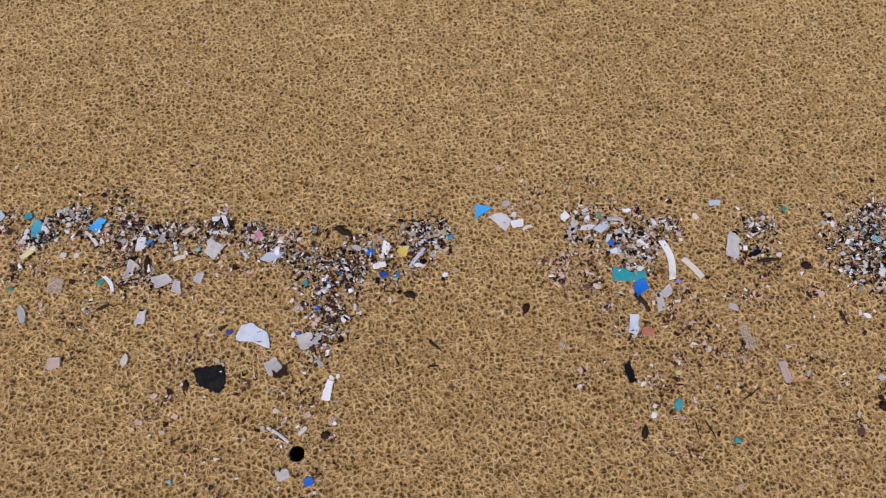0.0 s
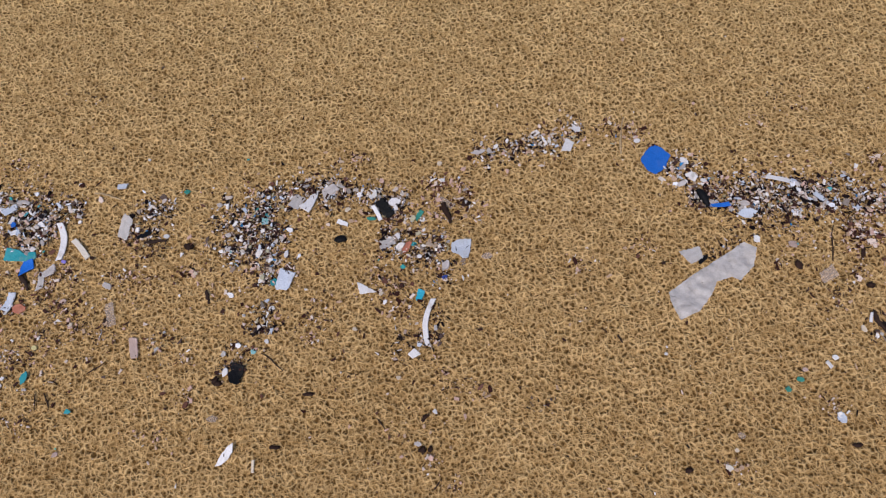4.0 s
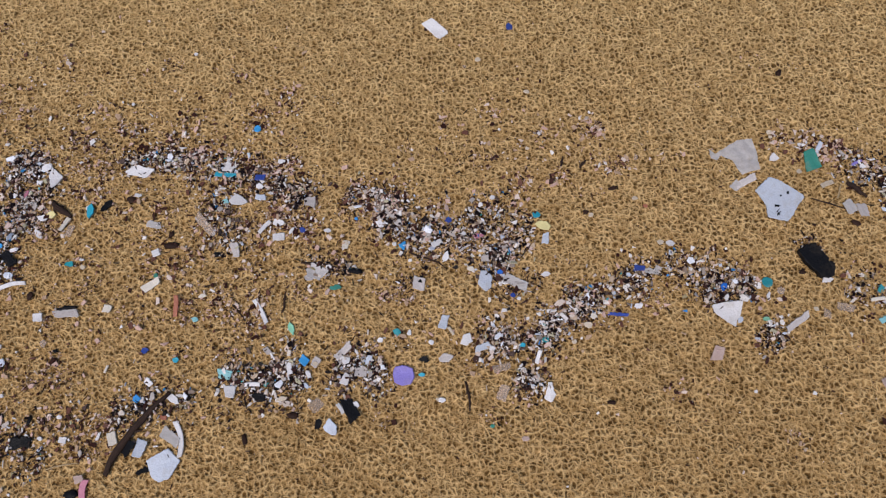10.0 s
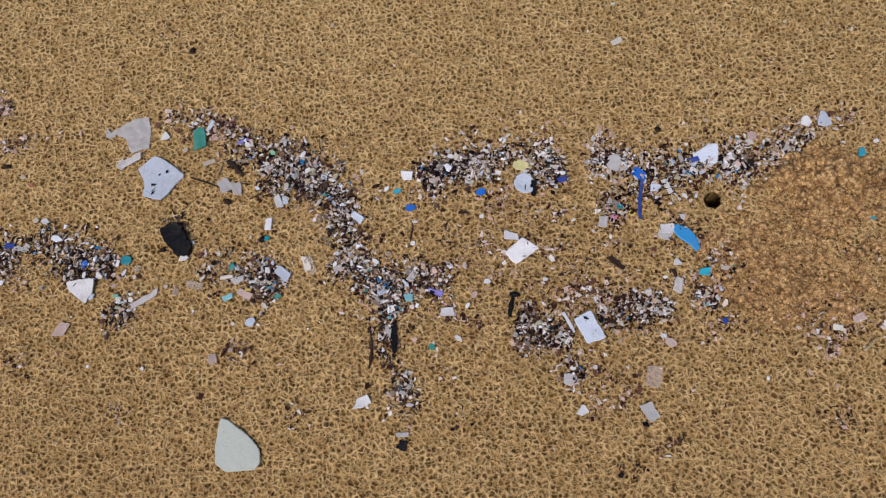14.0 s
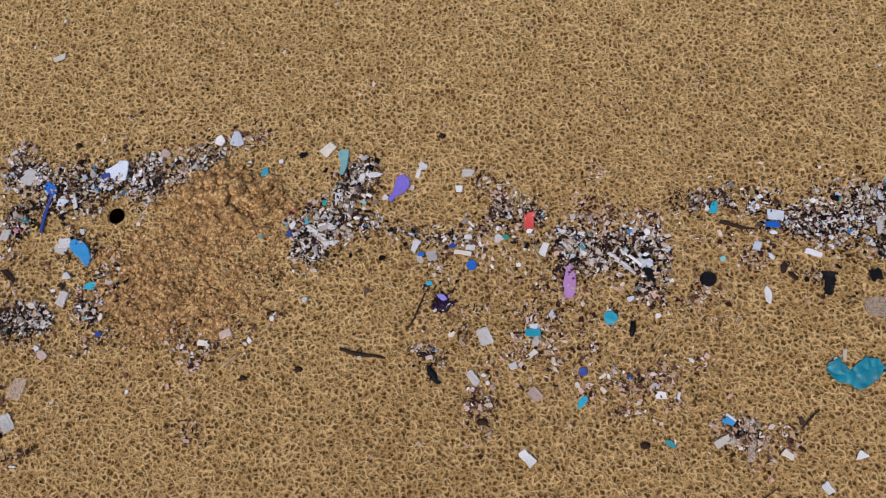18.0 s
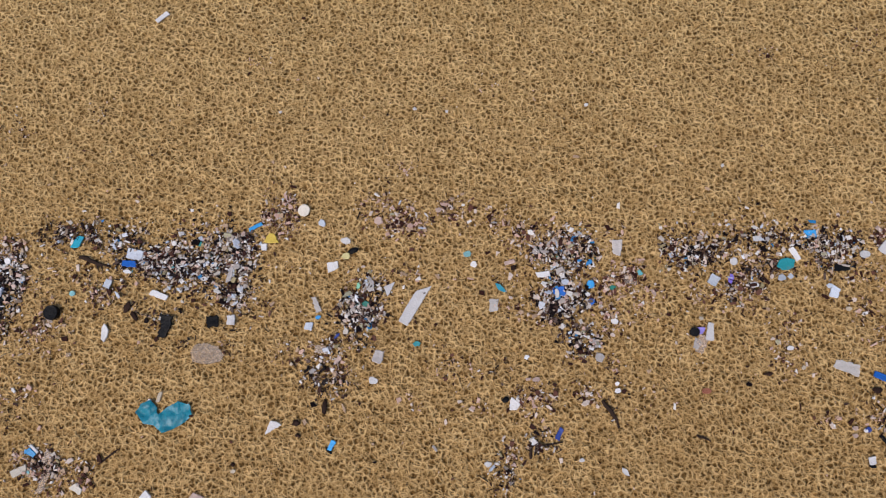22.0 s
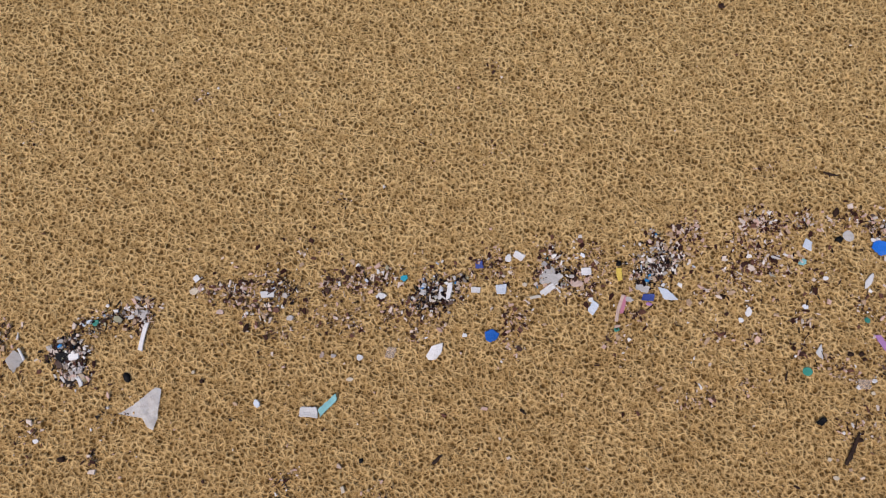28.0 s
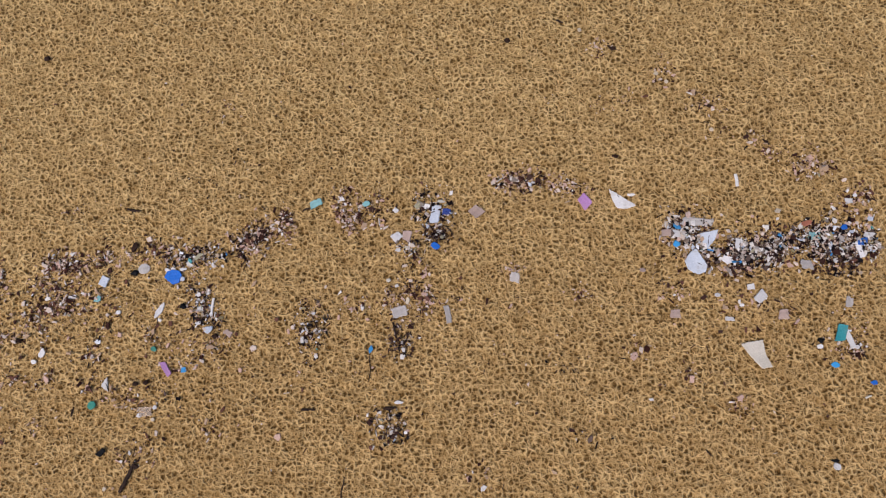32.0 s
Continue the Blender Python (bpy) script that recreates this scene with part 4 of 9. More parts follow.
frag("shard", "teal", -0.177, 0.274, 0.015, 0.010, -50)
frag("shard", "blue", -0.162, 0.228, 0.013, 0.011, -10)
frag("shard", "white", -0.139, 0.262, 0.008, 0.008, -10)
frag("shard", "grey", -0.195, 0.234, 0.014, 0.010, 22)
frag("shard", "stone", -0.043, 0.220, 0.013, 0.008, 72)
pebble("brown", -0.009, 0.224, 0.021, 0.012, -31)
pebble("brown", 0.175, 0.167, 0.020, 0.012, 63)
stick("wood", 0.017, 0.132, 0.026, 0.0046, -49)
stick("wood", 0.009, 0.100, 0.016, 0.0036, -10)
stick("wood", -0.047, 0.117, 0.013, 0.0027, -70)
stick("brown", -0.101, 0.354, 0.034, 0.0121, -41)
frag("poly", "sky", 0.140, 0.353, 0.034, 0.029, 0, 0.002, 0, [(-0.5, -0.46), (-0.28, 0.50), (0.5, 0.10), (0.46, 0.0), (0.0, -0.2)])
frag("poly", "white", 0.170, 0.327, 0.047, 0.038, 0, 0.002, 0, [(-0.48, 0.36), (-0.06, 0.48), (0.18, 0.34), (0.34, 0.0), (0.22, -0.2), (0.04, -0.5), (-0.2, -0.06)])
frag("shard", "grey", 0.183, 0.360, 0.020, 0.014, 12)
frag("shard", "white", 0.192, 0.336, 0.013, 0.011, -54)
frag("quad", "white", 0.196, 0.318, 0.020, 0.014, 1)
frag("arc", "cream", 0.209, 0.310, 0.018, 0.006, 16)
frag("quad", "white", 0.278, 0.316, 0.017, 0.012, 40)
frag("quad", "film", 0.289, 0.296, 0.026, 0.015, 58)
frag("leaf", "white", 0.312, 0.291, 0.030, 0.009, 6)
frag("quad", "pale", 0.337, 0.287, 0.025, 0.016, 26)
frag("shard", "blue", 0.344, 0.257, 0.015, 0.013, -10)
frag("quad", "white", 0.342, 0.266, 0.016, 0.008, 70)
frag("arc", "grey", 0.360, 0.299, 0.035, 0.008, -15)
frag("quad", "white", 0.349, 0.241, 0.018, 0.010, 11)
frag("shard", "grey", 0.398, 0.212, 0.015, 0.009, -77)
frag("tri", "white", 0.398, 0.247, 0.023, 0.015, -32)
frag("shard", "brown", 0.334, 0.238, 0.012, 0.010, -10)
frag("poly", "teal", 0.360, 0.195, 0.060, 0.026, -12, 0.002, 0, [(-0.5, -0.45), (-0.46, 0.5), (-0.08, 0.38), (0.06, 0.18), (0.42, 0.30), (0.5, -0.1), (0.36, -0.5), (0.0, -0.42)])
frag("poly", "blue", 0.372, 0.169, 0.030, 0.027, 15, 0.002, 0.0008, [(-0.5, -0.5), (-0.34, 0.2), (-0.1, 0.5), (0.5, 0.42), (0.4, -0.3), (-0.1, -0.34)])
frag("quad", "film", 0.398, 0.142, 0.035, 0.013, -97)
frag("quad", "grey", 0.413, 0.154, 0.022, 0.015, 28)
frag("arc", "white", 0.437, 0.209, 0.072, 0.013, -91)
frag("strip", "cream", 0.469, 0.188, 0.046, 0.011, -58)
frag("shard", "brown", 0.488, 0.167, 0.011, 0.008, -10)
stick("wood", 0.368, 0.144, 0.038, 0.0091, -65)
frag("shard", "lilac", 0.438, 0.169, 0.010, 0.009, -10)
frag("poly", "pale", 0.343, 0.110, 0.036, 0.018, 74, 0.002, 0, [(-0.5, -0.4), (0.5, -0.5), (0.48, 0.4), (0.1, 0.3), (-0.44, 0.5)])
frag("shard", "orange", 0.362, 0.095, 0.031, 0.021, 10)
frag("shard", "white", 0.338, 0.091, 0.010, 0.008, -10)
frag("shard", "pink", 0.439, 0.095, 0.017, 0.012, -10)
frag("quad", "black", 0.314, 0.034, 0.034, 0.014, -88)
frag("shard", "white", 0.331, 0.013, 0.013, 0.008, 27)
frag("shard", "lemon", 0.391, 0.020, 0.013, 0.010, -10)
frag("shard", "orange", 0.266, -0.026, 0.012, 0.009, 65)
frag("shard", "white", 0.339, -0.024, 0.009, 0.008, -10)
frag("shard", "white", 0.334, -0.037, 0.014, 0.011, 45)
pebble("brown", 0.313, -0.060, 0.023, 0.009, 64)
frag("leaf", "teal", 0.376, -0.029, 0.024, 0.012, 63)
frag("shard", "grey", 0.377, -0.049, 0.009, 0.007, -10)
frag("tri", "teal", 0.451, -0.096, 0.012, 0.010, -10)
stick("wood", 0.395, -0.072, 0.027, 0.0027, -89)
stick("wood", 0.415, -0.074, 0.031, 0.0028, -76)
frag("quad", "pale", 0.542, 0.298, 0.022, 0.011, -15)
stick("reed", 0.516, 0.284, 0.054, 0.0045, -23)
frag("shard", "green", 0.660, 0.266, 0.016, 0.011, 10)
frag("quad", "film", 0.547, 0.213, 0.047, 0.025, 67)
frag("shard", "black", 0.581, 0.194, 0.032, 0.013, 19)
stick("wood", 0.601, 0.179, 0.041, 0.0073, -7)
frag("shard", "white", 0.621, 0.185, 0.012, 0.011, -10)
pebble("brown", 0.660, 0.159, 0.015, 0.015, -10)
frag("quad", "grey", 0.515, 0.110, 0.015, 0.012, -32)
frag("quad", "haze", 0.520, 0.059, 0.036, 0.017, -84)
pebble("brown", 0.511, 0.044, 0.016, 0.007, -89)
frag("quad", "pink", 0.561, -0.010, 0.035, 0.013, -92)
stick("wood", 0.496, -0.032, 0.033, 0.0025, 26)
frag("shard", "stone", 0.453, 0.050, 0.008, 0.008, -10)
frag("shard", "white", 0.729, 0.056, 0.017, 0.010, -45)
stick("wood", 0.689, 0.060, 0.025, 0.0062, -83)
frag("shard", "stone", 0.669, 0.106, 0.010, 0.009, -10)
frag("shard", "grey", 0.718, 0.229, 0.012, 0.011, -10)
frag("shard", "grey", 0.729, 0.142, 0.013, 0.012, -58)
frag("shard", "grey", 0.730, 0.168, 0.012, 0.011, -10)
frag("shard", "pink", 0.432, -0.163, 0.014, 0.008, 25)
pebble("brown", 0.695, -0.087, 0.014, 0.013, -10)
frag("quad", "pale", -0.676, 0.485, 0.014, 0.014, 40)
frag("shard", "haze", 0.219, 0.096, 0.020, 0.014, -74)
frag("shard", "rose", 0.304, -0.047, 0.007, 0.005, -10)
pebble("brown", -0.502, 0.496, 0.009, 0.009, -10)
frag("shard", "white", 0.593, 0.344, 0.006, 0.006, -10)
frag("shard", "mint", 0.433, -0.154, 0.004, 0.004, -10)
drift([(-0.620, 0.452), (-0.605, 0.423)], 0.052, 300, "mix", 1, .2)
drift([(-0.568, 0.462), (-0.526, 0.457)], 0.038, 150, "mix", 1, .25)
drift([(-0.526, 0.436), (-0.442, 0.405), (-0.357, 0.396), (-0.290, 0.395)], 0.071, 620, "mix", 1, .18)
drift([(-0.475, 0.349), (-0.398, 0.315)], 0.043, 120, "mix", 1, .2)
drift([(-0.272, 0.381), (-0.236, 0.348), (-0.191, 0.324)], 0.052, 300, "mix", 1.05, .2)
drift([(-0.192, 0.309), (-0.136, 0.299), (-0.082, 0.280)], 0.086, 480, "mix", 1, .2)
drift([(-0.113, 0.337), (-0.083, 0.270), (-0.159, 0.273)], 0.057, 160, "dark", 1, .4)
drift([(-0.082, 0.311), (-0.020, 0.310), (0.041, 0.321), (0.072, 0.331)], 0.071, 520, "mix", 1.1, .15)
drift([(0.019, 0.335), (0.051, 0.298)], 0.057, 130, "dark", 1, .3)
drift([(-0.162, 0.243), (-0.130, 0.198), (-0.188, 0.180), (-0.165, 0.138)], 0.067, 220, "mix", 1, .2)
drift([(-0.161, 0.253), (-0.093, 0.202)], 0.067, 110, "pale", 1, .3)
drift([(-0.254, 0.055), (-0.161, 0.021)], 0.123, 90, "pale", .9, .3)
drift([(0.280, 0.300), (0.342, 0.289), (0.397, 0.269), (0.439, 0.240)], 0.067, 420, "mix", 1.1, .16)
drift([(0.353, 0.255), (0.411, 0.213)], 0.057, 260, "mix", 1.1, .15)
drift([(0.248, 0.252), (0.250, 0.201), (0.308, 0.200)], 0.048, 170, "pale", 1, .3)
drift([(0.437, 0.281), (0.470, 0.272)], 0.029, 70, "mix", 1, .3)
drift([(0.561, 0.240), (0.641, 0.231)], 0.043, 130, "mix", 1, .25)
drift([(0.559, 0.203), (0.626, 0.165)], 0.048, 60, "dark", 1, .4)
drift([(0.707, 0.214), (0.747, 0.186), (0.810, 0.186)], 0.095, 220, "mix", 1.1, .15)
drift([(0.726, 0.158), (0.784, 0.127)], 0.057, 120, "mix", 1.1, .15)
drift([(-0.677, 0.468), (-0.619, 0.415), (-0.654, 0.360)], 0.057, 90, "pale", .9, .2)
drift([(0.161, 0.376), (0.288, 0.354), (0.415, 0.331)], 0.057, 100, "pale", .9, .3)
drift([(0.346, 0.109), (0.346, 0.090)], 0.015, 26, "dark", .8, .3)
drift([(0.407, 0.133), (0.450, 0.086)], 0.048, 40, "pale", .9, .2)
drift([(0.310, -0.002), (0.408, -0.072)], 0.190, 60, "pale", .8, .3)
drift([(-0.535, 0.359), (-0.372, 0.271)], 0.133, 70, "pale", .8, .3)

# second stretch: hooked tongues of debris, the blue square and the torn clear sheet
frag("quad", "film", 0.856, 0.211, 0.025, 0.020, 56)
frag("quad", "grey", 0.918, 0.221, 0.032, 0.019, 21)
frag("quad", "aqua", 0.798, 0.183, 0.015, 0.015, -10)
frag("shard", "teal", 0.802, 0.194, 0.013, 0.009, -10)
frag("shard", "white", 0.840, 0.159, 0.017, 0.010, -40)
frag("shard", "white", 0.971, 0.205, 0.017, 0.011, 12)
frag("shard", "white", 0.991, 0.198, 0.016, 0.013, -10)
frag("leaf", "white", 1.030, 0.180, 0.024, 0.016, 1)
frag("quad", "black", 1.010, 0.173, 0.044, 0.020, -63)
frag("strip", "white", 0.997, 0.164, 0.031, 0.008, -70)
frag("shard", "green", 0.985, 0.155, 0.020, 0.010, -10)
frag("poly", "white", 0.880, 0.203, 0.038, 0.040, 0, 0.002, 0.001, [(-0.50, -0.12), (-0.22, 0.03), (0.11, 0.40), (0.50, 0.50), (0.30, 0.11), (0.13, -0.20), (-0.08, -0.50), (-0.28, -0.33)])
frag("shard", "stone", 0.946, 0.180, 0.015, 0.010, 23)
frag("quad", "white", 0.935, 0.156, 0.018, 0.009, -36)
frag("shard", "white", 1.030, 0.168, 0.011, 0.011, -10)
frag("quad", "green", 1.070, 0.147, 0.021, 0.010, 48)
frag("quad", "haze", 1.121, 0.162, 0.033, 0.012, -44)
pebble("brown", 1.154, 0.154, 0.014, 0.014, -10)
stick("brown", 1.118, 0.142, 0.041, 0.0111, -76)
pebble("black", 0.927, 0.126, 0.022, 0.014, -10)
frag("quad", "film", 1.007, 0.106, 0.026, 0.019, 12)
frag("shard", "white", 1.026, 0.113, 0.015, 0.014, -10)
frag("shard", "orange", 1.040, 0.092, 0.033, 0.015, 53)
frag("shard", "teal", 1.051, 0.095, 0.015, 0.009, -10)
frag("shard", "white", 1.059, 0.070, 0.011, 0.009, -10)
frag("poly", "pale", 1.133, 0.071, 0.038, 0.036, 0, 0.002, 0.001, [(-0.40, 0.39), (-0.04, 0.50), (0.50, 0.43), (0.38, -0.14), (0.22, -0.49), (-0.04, -0.50), (-0.17, -0.27), (-0.50, -0.07)])
frag("shard", "haze", 1.174, 0.052, 0.024, 0.018, 11)
frag("shard", "grey", 1.101, 0.047, 0.024, 0.015, 62)
frag("shard", "navy", 1.096, 0.026, 0.015, 0.010, 11)
frag("shard", "teal", 0.805, 0.067, 0.018, 0.016, -10)
frag("quad", "pale", 0.823, 0.064, 0.034, 0.022, 68)
frag("shard", "white", 0.830, 0.115, 0.017, 0.009, 76)
frag("poly", "white", 0.962, 0.031, 0.032, 0.024, 0, 0.0018, 0.001, [(-0.50, 0.50), (-0.24, 0.31), (0.50, -0.50), (-0.01, -0.46), (-0.41, -0.50)])
frag("shard", "stone", 0.985, 0.015, 0.010, 0.009, -10)
frag("shard", "white", 0.989, -0.001, 0.012, 0.008, 63)
frag("quad", "cyan", 1.050, 0.000, 0.017, 0.013, 62)
frag("arc", "white", 1.052, -0.046, 0.083, 0.010, 75)
frag("quad", "white", 1.026, -0.097, 0.017, 0.012, 31)
frag("shard", "pale", 1.036, -0.083, 0.011, 0.009, -10)
frag("shard", "stone", 0.934, -0.039, 0.010, 0.008, -10)
frag("shard", "stone", 0.995, -0.132, 0.010, 0.008, -9)
frag("shard", "white", 1.045, -0.195, 0.011, 0.009, -39)
stick("brown", 1.028, -0.202, 0.016, 0.0072, 30)
pebble("brown", 1.017, -0.251, 0.012, 0.012, -9)
pebble("brown", 1.029, -0.251, 0.008, 0.010, -9)
frag("shard", "grey", 1.010, -0.240, 0.013, 0.009, -9)
stick("wood", 1.032, -0.305, 0.019, 0.0026, 50)
stick("wood", 0.957, -0.200, 0.022, 0.0027, -62)
pebble("brown", 0.845, -0.134, 0.019, 0.007, -9)
pebble("brown", 0.784, -0.209, 0.015, 0.007, -9)
frag("shard", "white", 0.737, -0.034, 0.013, 0.012, 66)
frag("shard", "aqua", 0.761, -0.048, 0.012, 0.011, -10)
frag("shard", "white", 0.784, -0.035, 0.010, 0.009, -10)
frag("quad", "black", 0.729, -0.082, 0.033, 0.023, 71)
frag("shard", "white", 0.712, -0.075, 0.020, 0.013, 66)
pebble("brown", 0.698, -0.091, 0.015, 0.011, -9)
frag("strip", "stone", 0.748, -0.232, 0.020, 0.005, 81)
frag("shard", "haze", 0.687, -0.148, 0.022, 0.016, -9)
stick("wood", 0.791, -0.070, 0.049, 0.0027, -46)
frag("poly", "white", 0.704, -0.207, 0.031, 0.032, 0, 0.002, 0.001, [(-0.50, -0.50), (-0.21, -0.05), (0.23, 0.38), (0.50, 0.50), (0.45, 0.07), (0.19, -0.25), (-0.17, -0.47)])
frag("leaf", "grey", 1.193, 0.252, 0.029, 0.009, 3)
frag("shard", "white", 1.377, 0.267, 0.023, 0.016, -33)
frag("quad", "white", 1.356, 0.235, 0.024, 0.016, 60)
frag("shard", "stone", 1.121, 0.241, 0.012, 0.010, -10)
stick("reed", 1.456, 0.239, 0.077, 0.0041, 73)
frag("shard", "white", 1.480, 0.222, 0.013, 0.012, -10)
frag("shard", "stone", 1.440, 0.269, 0.010, 0.009, -10)
frag("poly", "blue", 1.504, 0.181, 0.056, 0.059, 0, 0.0022, 0.001, [(-0.50, 0.05), (-0.24, 0.32), (0.06, 0.50), (0.28, 0.34), (0.50, 0.03), (0.30, -0.21), (0.23, -0.35), (-0.14, -0.50), (-0.35, -0.35)])
frag("shard", "white", 1.552, 0.168, 0.024, 0.012, -51)
frag("quad", "white", 1.558, 0.138, 0.020, 0.014, -56)
frag("shard", "grey", 1.535, 0.126, 0.021, 0.012, 11)
frag("shard", "white", 1.575, 0.125, 0.012, 0.011, -10)
stick("black", 1.564, 0.091, 0.035, 0.0147, -78)
frag("quad", "blue", 1.588, 0.074, 0.037, 0.009, -7)
frag("leaf", "pale", 1.631, 0.052, 0.035, 0.019, -5)
frag("shard", "grey", 1.633, 0.070, 0.025, 0.015, -10)
frag("strip", "white", 1.711, 0.102, 0.059, 0.009, -27)
frag("shard", "white", 1.632, 0.002, 0.016, 0.013, -68)
frag("quad", "film", 1.518, -0.007, 0.032, 0.026, 11)
frag("shard", "black", 1.532, -0.018, 0.027, 0.013, 39)
crumpled("film_scrap", "film", 1.542, -0.057, 0.166, 0.114, 0, [(-0.49, -0.07), (-0.19, 0.14), (0.12, 0.33), (0.40, 0.50), (0.50, 0.38), (0.43, 0.12), (0.25, -0.07), (0.18, 0.01), (0.02, -0.02), (-0.09, -0.23), (-0.24, -0.42), (-0.44, -0.50), (-0.47, -0.36), (-0.50, -0.20)], 0.009, "large torn cloudy translucent film sheet lying creased on sand", "plastic film")
frag("strip", "pale", 1.762, 0.056, 0.030, 0.009, -52)
frag("quad", "haze", 1.729, -0.078, 0.030, 0.018, 20)
pebble("brown", 1.686, -0.055, 0.017, 0.013, -79)
pebble("brown", 1.799, -0.051, 0.021, 0.007, 65)
pebble("brown", 1.790, -0.108, 0.014, 0.010, -10)
frag("shard", "pink", 1.689, -0.017, 0.019, 0.016, -10)
stick("wood", 1.755, -0.026, 0.065, 0.0028, 69)
stick("wood", 1.781, -0.171, 0.040, 0.0089, -78)
frag("shard", "stone", 1.753, -0.177, 0.015, 0.010, -80)
frag("strip", "white", 1.771, -0.161, 0.017, 0.005, 65)
frag("shard", "green", 1.627, -0.240, 0.014, 0.012, -9)
frag("shard", "green", 1.603, -0.252, 0.013, 0.012, -9)
frag("shard", "pink", 1.639, -0.226, 0.012, 0.008, -10)
frag("shard", "white", 1.692, -0.215, 0.012, 0.010, -10)
frag("strip", "white", 1.679, -0.224, 0.013, 0.007, -61)
frag("shard", "pale", 1.670, -0.308, 0.020, 0.018, -54)
pebble("brown", 1.680, -0.351, 0.017, 0.007, -9)
frag("shard", "cream", 1.477, -0.352, 0.015, 0.012, -35)
pebble("brown", 1.417, -0.346, 0.014, 0.008, -9)
frag("shard", "haze", 1.510, -0.308, 0.017, 0.013, -9)
frag("shard", "stone", 1.497, -0.329, 0.008, 0.007, -9)
pebble("brown", 1.467, -0.012, 0.008, 0.007, -10)
frag("shard", "white", 1.429, -0.165, 0.007, 0.006, -10)
frag("shard", "white", 1.434, -0.154, 0.006, 0.004, -53)
stick("wood", 1.363, -0.128, 0.015, 0.0038, -74)
drift([(0.715, 0.157), (0.777, 0.168), (0.810, 0.206)], 0.076, 250, "mix", 1, .2)
drift([(0.780, 0.217), (0.852, 0.227), (0.924, 0.225)], 0.057, 420, "mix", 1, .2)
drift([(0.924, 0.225), (0.983, 0.203), (1.041, 0.171)], 0.043, 330, "mix", 1, .2)
drift([(0.807, 0.173), (0.798, 0.121), (0.799, 0.068)], 0.057, 330, "mix", 1, .2)
drift([(0.787, 0.029), (0.779, -0.019)], 0.043, 110, "mix", 1, .25)
drift([(0.744, -0.033), (0.727, -0.083)], 0.029, 60, "dark", 1, .4)
drift([(0.993, 0.113), (1.050, 0.098), (1.109, 0.088)], 0.076, 420, "mix", 1.1, .16)
drift([(1.076, 0.204), (1.166, 0.187), (1.115, 0.130)], 0.052, 160, "pale", 1, .25)
drift([(1.023, 0.191), (1.027, 0.145)], 0.038, 50, "dark", 1, .4)
drift([(1.103, 0.052), (1.097, 0.016)], 0.033, 60, "mix", 1, .2)
drift([(0.953, 0.036), (1.036, -0.004)], 0.038, 50, "pale", 1, .2)
drift([(0.998, -0.071), (1.062, -0.087)], 0.048, 90, "dark", 1, .4)
drift([(1.072, -0.020), (1.068, -0.078)], 0.033, 50, "dark", 1, .4)
drift([(1.186, 0.247), (1.249, 0.247), (1.313, 0.253), (1.389, 0.263)], 0.040, 380, "mix", 1, .2)
drift([(1.471, 0.254), (1.485, 0.228)], 0.021, 30, "pale", 1, .3)
drift([(1.521, 0.169), (1.561, 0.128), (1.590, 0.089)], 0.057, 300, "mix", 1.1, .15)
drift([(1.563, 0.099), (1.595, 0.072)], 0.038, 120, "dark", 1, .35)
drift([(1.612, 0.096), (1.666, 0.075), (1.735, 0.069)], 0.071, 620, "mix", 1.05, .15)
drift([(1.717, 0.077), (1.790, 0.053), (1.870, 0.033)], 0.062, 620, "mix", 1.05, .15)
drift([(1.600, 0.054), (1.657, 0.044), (1.805, 0.040)], 0.057, 160, "dark", 1, .3)
drift([(1.790, -0.001), (1.848, -0.027)], 0.048, 90, "pale", 1, .2)
drift([(1.545, -0.015), (1.605, 0.006)], 0.025, 50, "dark", 1, .4)
drift([(1.779, -0.151), (1.775, -0.198)], 0.029, 30, "dark", 1, .4)
drift([(0.952, -0.135), (1.023, -0.280)], 0.162, 60, "pale", .8, .3)
drift([(1.665, -0.021), (1.798, -0.085)], 0.114, 60, "pale", .8, .3)
drift([(1.409, 0.260), (1.515, 0.222)], 0.057, 50, "pale", .8, .2)

# third stretch: the long upper drift with the violet and cyan pieces
frag("shard", "violet", 1.904, 0.023, 0.035, 0.019, 56)
frag("shard", "grey", 1.952, 0.031, 0.015, 0.011, -50)
frag("quad", "grey", 1.947, 0.012, 0.025, 0.020, 25)
frag("quad", "white", 2.006, 0.028, 0.025, 0.010, -8)
frag("shard", "orange", 1.912, -0.009, 0.015, 0.009, -8)
frag("strip", "stone", 1.937, -0.070, 0.016, 0.006, -7)
frag("quad", "grey", 1.978, -0.086, 0.021, 0.012, 50)
frag("shard", "mauve", 1.985, -0.099, 0.014, 0.011, -7)
frag("quad", "film", 1.967, -0.110, 0.018, 0.015, -7)
frag("quad", "haze", 1.981, -0.120, 0.039, 0.013, -70)
frag("shard", "pale", 2.032, -0.093, 0.017, 0.011, 64)
frag("poly", "white", 1.920, -0.037, 0.039, 0.022, 0, 0.002, 0.001, [(-0.50, 0.27), (-0.18, 0.50), (0.47, 0.45), (0.50, 0.13), (0.20, -0.20), (-0.23, -0.50), (-0.45, -0.35)])
frag("shard", "white", 2.136, -0.018, 0.023, 0.019, 14)
frag("poly", "white", 2.155, -0.037, 0.026, 0.046, 0, 0.0022, 0.001, [(-0.42, 0.50), (-0.05, 0.28), (0.50, -0.00), (0.13, -0.33), (-0.16, -0.50), (-0.32, -0.25), (-0.50, 0.07)])
frag("shard", "white", 2.075, -0.004, 0.011, 0.011, -8)
frag("quad", "white", 2.126, -0.045, 0.009, 0.009, -8)
